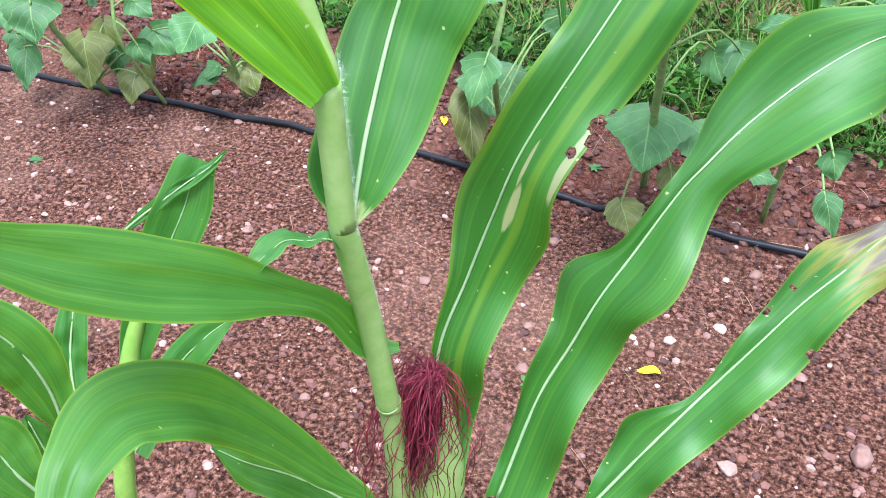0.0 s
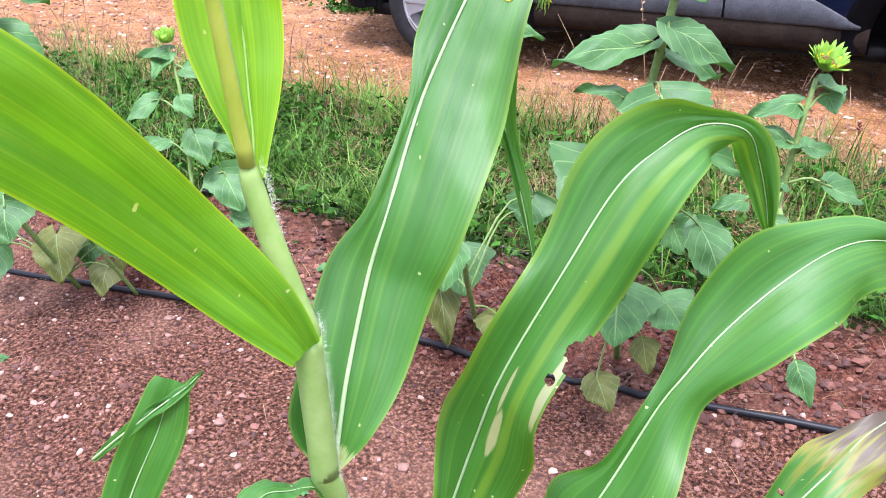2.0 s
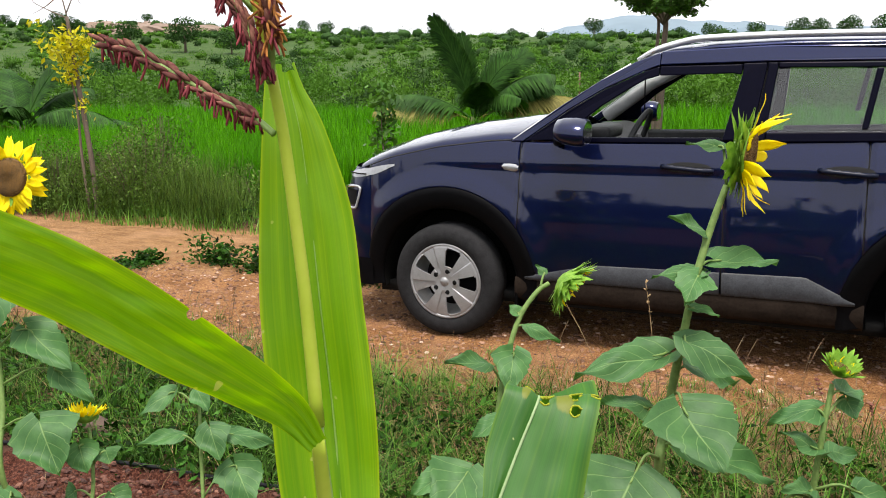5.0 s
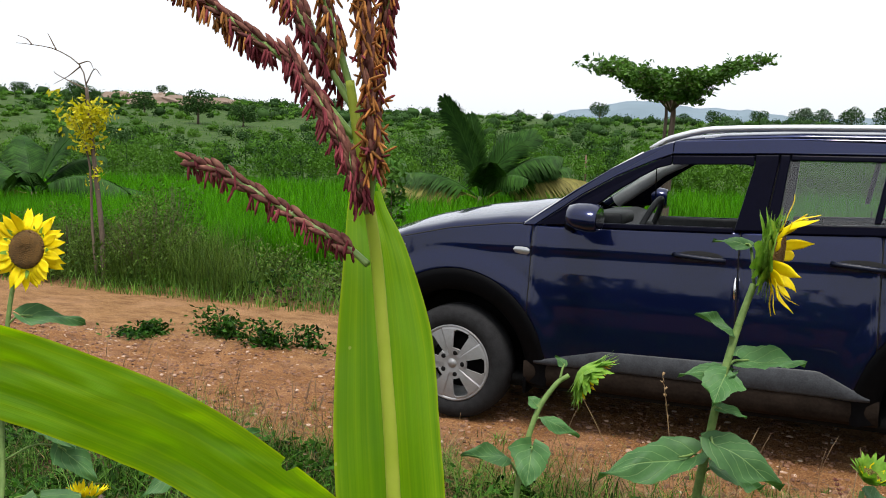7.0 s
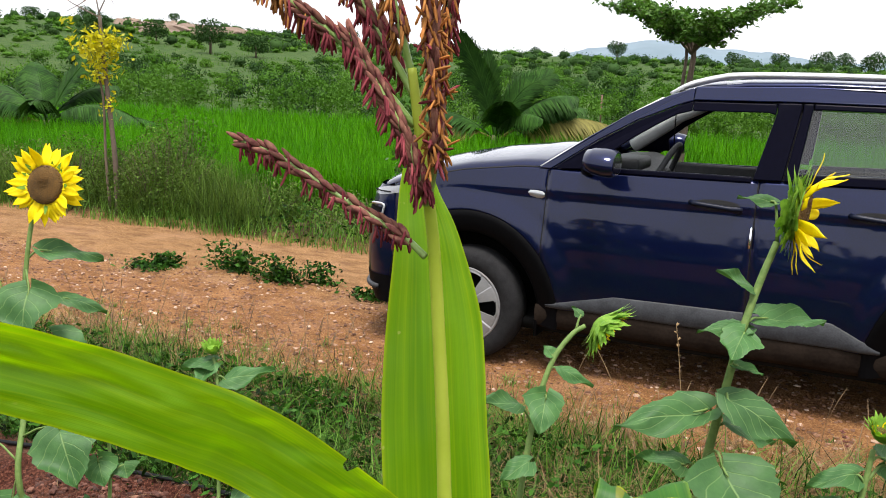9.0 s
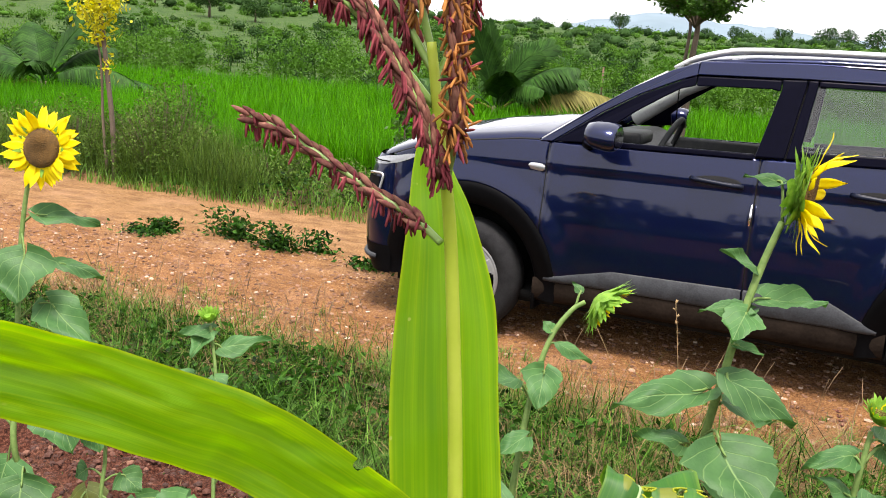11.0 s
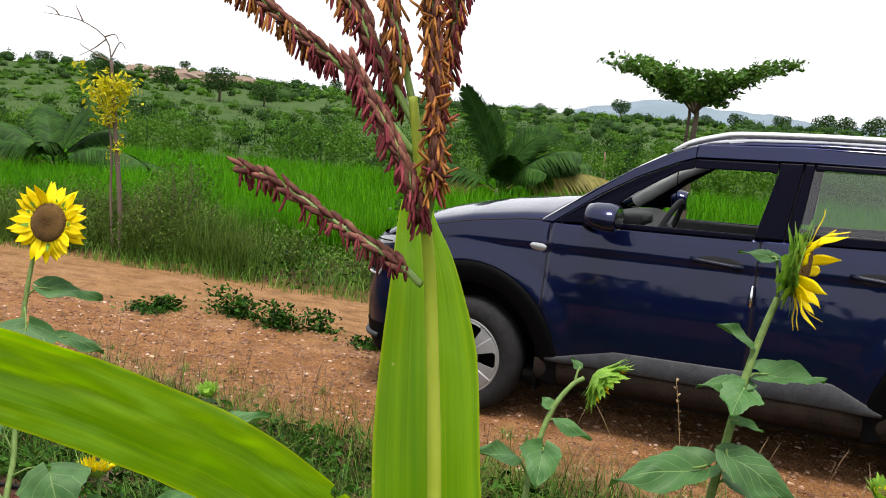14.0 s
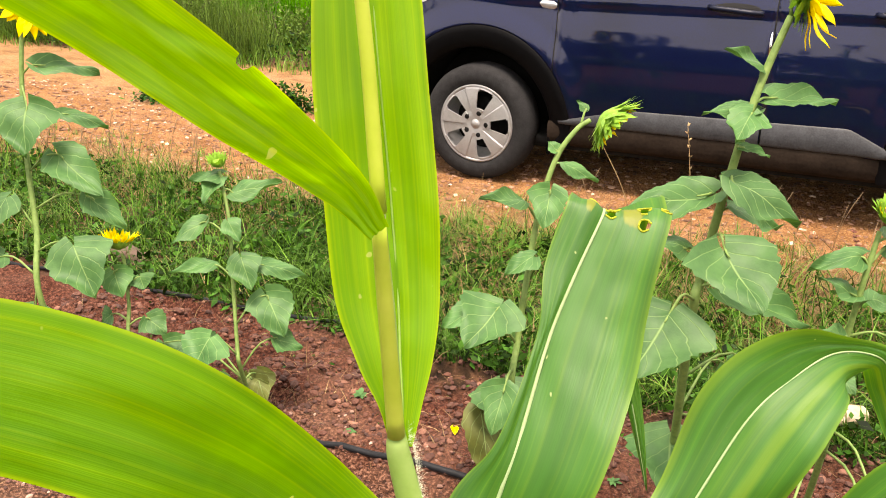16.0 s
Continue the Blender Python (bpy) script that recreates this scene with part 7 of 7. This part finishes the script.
# slim tree with yellow leaves and bare curling twigs
yel = thing("yellow_tree", (-5.06, 2.43, 0), "slim dry tree with yellow leaves and bare twigs", "tree")
part("trunk", Soup().tube(curve([(0, 0, 0), (-0.03, 0.02, 0.6), (-0.12, 0.05, 1.2), (-0.2, 0.08, 1.7), (-0.25, 0.1, 2.06)], 18), [0.03 - 0.0007 * i for i in range(18)], 9), M_BARK, yel)
part("trunk", Soup().tube(curve([(-0.07, -0.03, 0.1), (-0.14, 0.0, 0.6), (-0.17, 0.03, 1.2), (-0.3, 0.08, 1.55)], 14), [0.018 - 0.0007 * i for i in range(14)], 7), M_TWIG, yel)
tw = [[(-0.24, 0.1, 2.0), (-0.3, 0.08, 2.28), (-0.55, 0.0, 2.45), (-0.78, -0.1, 2.5), (-0.95, -0.15, 2.52)], [(-0.3, 0.08, 2.28), (-0.45, 0.05, 2.18), (-0.6, 0.0, 2.1)], [(-0.25, 0.1, 2.1), (-0.15, 0.12, 2.25), (-0.08, 0.14, 2.18)], [(-0.32, 0.07, 2.3), (-0.22, 0.12, 2.33), (-0.16, 0.12, 2.25)], [(-0.55, 0.0, 2.45), (-0.62, 0.0, 2.56), (-0.66, 0, 2.62)], [(-0.26, 0.1, 2.05), (-0.42, 0.06, 2.12), (-0.58, 0.02, 2.2), (-0.62, 0.02, 2.24)], [(-0.78, -0.1, 2.5), (-0.85, -0.1, 2.56), (-0.96, -0.12, 2.6)]]
for path in tw:
    part("twig", Soup().tube(curve(path, 12), [0.008 - 0.0005 * i for i in range(12)], 5), M_TWIG, yel)
q = np.random.default_rng(82)
p = np.concatenate([np.array(c0) + q.normal(size=(n, 3)) * np.array(sd) for c0, sd, n in (((-0.27, 0.05, 1.76), (0.12, 0.1, 0.075), 190), ((-0.2, 0.05, 1.55), (0.09, 0.08, 0.11), 120), ((-0.08, 0.1, 1.8), (0.06, 0.06, 0.06), 60), ((-0.62, 0.02, 2.0), (0.03, 0.03, 0.02), 8), ((-0.12, 0.05, 1.15), (0.04, 0.04, 0.08), 30))])
part("foliage", leaf_cloud(np.concatenate([p, p + q.normal(size=p.shape) * 0.025]), 0.03, q), M_YELLOWLEAF, yel, "bunch of yellow leaves")

# leafy sapling at the edge of the paddy
sap = thing("sapling", (-2.42, 3.85, 0), "thin leafy sapling at the edge of the paddy", "sapling")
part("trunk", Soup().tube(curve([(0, 0, 0), (0.02, 0, 0.5), (-0.02, 0.05, 0.9), (0.0, 0.08, 1.3)], 12), [0.012 - 0.0007 * i for i in range(12)], 6), M_BARK, sap)
p = np.concatenate([np.array((0, 0.06, z)) + q.normal(size=(70, 3)) * np.array((0.07, 0.07, 0.07)) for z in (0.55, 0.75, 0.95, 1.1, 1.25)])
part("foliage", leaf_cloud(p, 0.045, q), M_TREELEAF, sap)


def palm(place, fronds, seed, label):
    ob = thing("coconut_palm", place, label, "palm", "young palms")
    r = random.Random(seed)
    part("trunk", Soup().tube([(0, 0, 0), (0, 0, 0.15), (0, 0, 0.3)], [0.14, 0.12, 0.07], 10), M_BARK, ob)
    for az, up, long, sag, old in fronds:
        out = Vector((math.cos(radians(az)), math.sin(radians(az)), 0))
        pts = []
        for i in range(18):
            u = i / 17
            pts.append(Vector((0, 0, 0.2)) + out * long * (math.cos(radians(up)) * u + 0.12 * u * u) + Vector((0, 0, long * (math.sin(radians(up)) * u - sag * u**2.2))))
        fr = part("frond", Soup().tube(pts, [0.03 - 0.0015 * i for i in range(18)], 6), M_PALM_OLD if old else M_PALM, ob)
        s = Soup()
        for i in range(3, 18):
            for sub in (0.0, 0.125, 0.25, 0.375, 0.5, 0.625, 0.75, 0.875):
                j = min(i + sub, 16.99)
                k = int(j)
                p = pts[k].lerp(pts[min(k + 1, 17)], j - k)
                t = (pts[min(k + 1, 17)] - pts[k - 1]).normalized()
                sd = t.cross(Vector((0, 0, 1)))
                sd = t.cross(Vector((0.35, 0.94, 0))).normalized() if up > 65 else sd.normalized() if sd.length > 0.05 else Vector((out.y, -out.x, 0))
                L = 0.62 * math.sin(math.pi * min(0.97, 0.12 + 0.85 * j / 17)) ** 0.7 * (long / 2.0)
                for side in (-1, 1):
                    d = (sd * side * (0.5 if up > 65 else 0.62) + t * 0.6 + Vector((0, 0, (0.12 if up > 65 else -0.15) - (0.1 if old else 0)))).normalized()
                    a, b = p, p + d * L * 0.5 + Vector((0, 0, -0.03 * L))
                    c = p + d * L + Vector((0, 0, -(0.3 if up > 65 else 0.6) * L * r.uniform(0.6, 1.4)))
                    w = t * 0.019 * (long / 2)
                    s.add([a - w * 0.6, a + w * 0.6, b + w, b - w, c], [(0, 1, 2, 3), (3, 2, 4)])
        tagged(part("leaflet_fan", s, M_PALM_OLD if old else M_PALM, fr), kind="stuff")
    return ob


palm((-4.5, 11.6, 0.2), [(205, 77, 2.25, 0.08, 0), (190, 83, 1.7, 0.1, 0), (150, 84, 1.8, 0.05, 0), (25, 68, 2.1, 0.3, 0), (15, 56, 2.2, 0.42, 0), (30, 46, 2.1, 0.4, 0), (200, 42, 1.9, 0.4, 0), (205, 26, 1.9, 0.3, 1), (300, 60, 1.7, 0.4, 0), (60, 72, 2.0, 0.3, 0), (20, 34, 2.3, 0.4, 1), (110, 60, 1.9, 0.4, 0), (330, 50, 1.8, 0.5, 0), (10, 74, 1.9, 0.35, 0)], 1, "young coconut palm with dark arching fronds at the paddy")
palm((-12.6, 7.95, 0.2), [(190, 50, 2.0, 0.35, 0), (30, 68, 2.1, 0.25, 0), (60, 55, 1.9, 0.4, 0), (10, 38, 2.3, 0.55, 0), (20, 22, 2.6, 0.4, 0), (150, 65, 2.0, 0.3, 0), (240, 45, 1.8, 0.5, 0), (310, 50, 1.7, 0.5, 0), (195, 18, 2.0, 0.35, 1)], 2, "young coconut palm with feathery green fronds")


# scrub that climbs the slope behind the fields
def bushes(name, label, count, d0, d1, size0, size1, leaves, leaf, mat, seed, a0=-25, a1=75, tall=0.8, heart=0.5):
    q = np.random.default_rng(seed)
    out, core = [], Soup()
    for _ in range(count):
        a, d = radians(q.uniform(a0, a1)), d0 + (d1 - d0) * q.random() ** 0.8
        x, y = 1.9 - d * math.sin(a), -4.2 + d * math.cos(a)
        if y < 16.5 or noise.noise(Vector((x / 14, y / 14, seed))) < -0.1 + 0.2 * q.normal():
            continue
        r = size0 + (size1 - size0) * 1.25 * q.random() ** 2
        p = q.normal(size=(leaves, 3))
        p /= np.linalg.norm(p, axis=1)[:, None]
        size, c = r * q.uniform(0.7, 1.2, 3) * np.array([1, 1, tall]), np.array([x, y, rise(x, y) + r * tall * 0.55])
        p *= (q.random(leaves) ** 0.42)[:, None] * size
        out.append(p * (1 + 0.22 * np.sin(3 * p[:, :1] / r + 5 * p[:, 1:2] / r + x)) + c)
        # the dense inside of the bush, uneven like its outline
        rows = []
        for i in range(6):
            e = math.pi * (i + 0.5) / 6
            ring = [np.array([math.sin(e) * math.cos(f), math.sin(e) * math.sin(f), math.cos(e)]) for f in np.linspace(0, 2 * math.pi, 9)[:-1]]
            rows.append([d * size * q.uniform(0.8, 1.2) * heart + c for d in ring])
        if heart:
            core.grid(rows, wrap=True)
    s = leaf_cloud(np.concatenate(out), leaf, q)
    s.add(core.v, core.f)
    return tagged(part(name, s, mat), label, "bushes", kind="stuff")


def thicket(name, label, count, d0, d1, h0, h1, leaves, leaf, mat, seed, a0=-25, a1=75):
    """Young trees of many separate clumps, tall and uneven, that close into a green band."""
    q = np.random.default_rng(seed)
    out, stems = [], Soup()
    for _ in range(count):
        a, d = radians(q.uniform(a0, a1)), q.uniform(d0, d1)
        x, y = 1.9 - d * math.sin(a), -4.2 + d * math.cos(a)
        if y < 16.8:
            continue
        h, z = h0 + (h1 - h0) * q.random() ** 1.7, rise(x, y)
        stems.tube([(x, y, z - 0.1), (x + 0.05 * h * q.normal(), y, z + 0.85 * h)], [0.02 * h, 0.006 * h], 4, caps=False)
        for k in range(9):
            u = 0.12 + 0.85 * q.random()
            wide = 0.30 * h * (1.1 - 0.75 * u)
            c = np.array([x + wide * q.normal(), y + wide * q.normal(), z + h * u])
            r = h * q.uniform(0.08, 0.17)
            out.append(c + np.clip(q.normal(size=(leaves // 9, 3)), -1.7, 1.7) * np.array([r, r, r * 0.55]))
    s = leaf_cloud(np.concatenate(out), leaf, q)
    s.add(stems.v, stems.f)
    return tagged(part(name, s, mat), label, "trees", kind="stuff")


thicket("field_saplings", "light green saplings in rows beyond the paddy", 460, 21, 42, 0.8, 1.75, 300, 0.055, M_SCRUB_LITE, 91)
thicket("field_trees", "darker young trees between the saplings", 110, 24, 46, 0.9, 2.0, 300, 0.06, M_SCRUB, 96)
bushes("slope_low_scrub", "low grey-green scrub spread over the slope", 1900, 34, 120, 0.3, 0.8, 110, 0.075, M_SCRUB_LITE, 97, tall=0.5, heart=0.45)
bushes("slope_scrub", "green scrub bushes on the slope", 420, 38, 120, 0.35, 1.1, 330, 0.07, M_SCRUB, 92, tall=0.7)
bushes("slope_saplings", "pale green bushes on the slope", 240, 36, 100, 0.4, 1.0, 420, 0.065, M_SCRUB_LITE, 93)
bushes("ridge_low_scrub", "grey-green scrub thick along the upper slope", 1700, 85, 185, 0.5, 1.2, 80, 0.15, M_SCRUB_LITE, 99, tall=0.5, heart=0.5)
bushes("ridge_scrub", "dark bushes and trees along the ridge", 1300, 90, 190, 0.5, 1.3, 90, 0.14, M_SCRUB, 94, tall=0.75, heart=0.6)
grass("slope_grass", "rough grass on the slope", -60, 12, 17, 60, 4000, 0.25, 0.5, 0.05, M_SCRUB_LITE, 95, 0.8, 0.1, -0.2, seg=2)


def far_tree(d, az, r, trunk, seed):
    a = radians(az)
    x, y = 1.9 - d * math.sin(a), -4.2 + d * math.cos(a)
    z = rise(x, y)
    ob = thing("tree", (x, y, z), "dark green tree on the far slope", "tree", "trees on the ridge")
    q = np.random.default_rng(seed)
    part("trunk", Soup().tube([(0, 0, -0.3), (0.05 * r, 0, trunk), (0, 0, trunk + 0.6 * r)], [0.09 * r, 0.07 * r, 0.04 * r], 7), M_BARK, ob)
    p = q.normal(size=(1500, 3))
    p /= np.linalg.norm(p, axis=1)[:, None]
    p *= (q.random(1500) ** 0.4)[:, None] * r * np.array([1.05, 1.05, 0.75])
    p += (np.sin(3.1 * p[:, :1] / r + seed) * 0.12 * r) * np.array([[0, 0, 1]])
    part("crown", leaf_cloud(p + np.array([0, 0, trunk + 0.6 * r]), 0.08 * r, q), M_SCRUB, ob)


for d, az, r, tk, sd in ((80, 40.4, 1.5, 0.9, 1), (92, 43.6, 1.2, 0.6, 2), (78, 37.6, 1.1, 0.5, 3), (170, 14.4, 1.9, 1.6, 4), (165, 42.5, 1.0, 1.6, 5), (160, 2.2, 2.0, 0.6, 6), (155, -0.6, 2.0, 0.6, 7), (165, 19.6, 1.3, 0.6, 8), (150, 47.5, 1.4, 0.6, 9), (158, 7.2, 1.7, 0.5, 10), (150, 4.6, 1.5, 0.5, 11), (162, 9.2, 1.3, 0.5, 12), (148, -2.6, 2.2, 0.4, 13), (156, 1.0, 1.8, 0.4, 14), (160, 33.0, 1.2, 0.6, 15), (155, 29.0, 1.1, 0.5, 16), (164, 50.5, 1.6, 0.6, 17), (120, 31.6, 1.2, 0.5, 18), (105, 47.0, 1.4, 0.5, 19)):
    far_tree(d, az, r, tk, sd)

s = Soup()
sr = random.Random(3)
for _ in range(60):
    a, d = radians(sr.uniform(38.5, 45.5)), sr.uniform(112, 150)
    x, y = 1.9 - d * math.sin(a), -4.2 + d * math.cos(a)
    blob(s, (x, y, rise(x, y) + 0.1), sr.uniform(0.8, 2.6), sr, 0.3)
tagged(part("rock_outcrop", s, M_OUTCROP, smooth=False), "bare brown rock outcrop on the slope", "rock", kind="structure")
# far hill, its blue being haze put into the base colour
rows = []
CREST = [(24, 4), (20.5, 18), (18.5, 21), (16.6, 26), (14.5, 30), (12.7, 34), (11.2, 34), (9.5, 30.5), (7.5, 28.5), (5.4, 27.5), (2.8, 23), (0, 21), (-2.4, 22), (-6, 20), (-12, 14), (-18, 3)]
for k in range(120):
    az = 24 - 42 * k / 119
    a, h = radians(az), float(np.interp(-az, [-q[0] for q in CREST], [q[1] for q in CREST]))
    h += 1.3 * noise.noise(Vector((az * 0.9, 0, 4))) + 0.6 * noise.noise(Vector((az * 3.1, 0, 9)))
    rows.append([(1.9 - d * math.sin(a), -4.2 + d * math.cos(a), max(-3.0, z)) for d, z in ((560, -3), (600, h * 0.7), (640, h), (700, -3))])
tagged(part("far_hill", Soup().grid(rows), M_FARHILL), "far hill with blue haze painted into its colour", "hill", kind="structure")
# a thin concrete post in the fields
tagged(part("post", Soup().tube([(-6.11, 25.2, 0.0), (-6.11, 25.2, 1.2)], 0.03, 8), M_STONE), "thin pale concrete post standing in the fields", "post")

# near side of the track: crop added unseen to darken the car paint's reflections,
# and trees, seen in the car's paint
q = np.random.default_rng(98)
p = np.stack([q.uniform(-12, 14, 15000), -5.6 - 11 * q.random(15000) ** 1.2, np.full(15000, -0.01)], 1)
tagged(part("unseen_crop", blades(p, q.uniform(0.35, 0.95, 15000), 0.045 * q.uniform(0.6, 1.3, 15000), 0.8, q, 0.8), M_WEED), "unseen dark green crop added to darken the car's reflections", "crop", kind="stuff")
p = []
for k in range(190):
    x, y, r = q.uniform(-70, 60), q.uniform(-48, -30), q.uniform(1.6, 2.6)
    d = q.normal(size=(160, 3))
    p.append(d / np.linalg.norm(d, axis=1)[:, None] * (q.random(160) ** 0.4)[:, None] * r * np.array([1.1, 1.1, 1.3]) + np.array([x, y, r * 1.4]))
tagged(part("tree_belt", leaf_cloud(np.concatenate(p), 0.45, q), M_SCRUB), "belt of dark green trees beyond the field", "trees", kind="stuff")


def seedling(x, y, r, seed):
    """A small rosette of pointed leaves on the soil."""
    k = random.Random(seed)
    ob = thing("seedling", (x, y, rise(x, y)), "small grey-green seedling growing on red soil", "seedling", "seedlings on the soil")
    for j in range(7):
        a, long, up = j * 0.9 + k.uniform(-0.2, 0.2), r * k.uniform(0.7, 1.15), k.uniform(0.25, 0.8)
        d, sd = Vector((math.cos(a), math.sin(a), up)).normalized(), Vector((-math.sin(a), math.cos(a), 0))
        rows = [[d * long * v + sd * u * 0.24 * long * math.sin(math.pi * min(1, v * 0.9 + 0.08)) - Vector((0, 0, 0.35 * long * v * v - 0.06 * long * abs(u))) for u in (-1, 0, 1)] for v in (0, 0.25, 0.5, 0.75, 1)]
        part("leaf", Soup().grid(rows), M_SUNLEAF, ob)


for k, (x, y, r) in enumerate(((0.041, -2.951, 0.022), (1.587, -3.079, 0.03), (1.464, -2.357, 0.022), (1.076, -3.053, 0.022), (0.672, -2.292, 0.035), (1.281, -2.604, 0.03), (0.724, -2.438, 0.024), (0.36, -2.26, 0.02))):
    seedling(x, y, r, k)
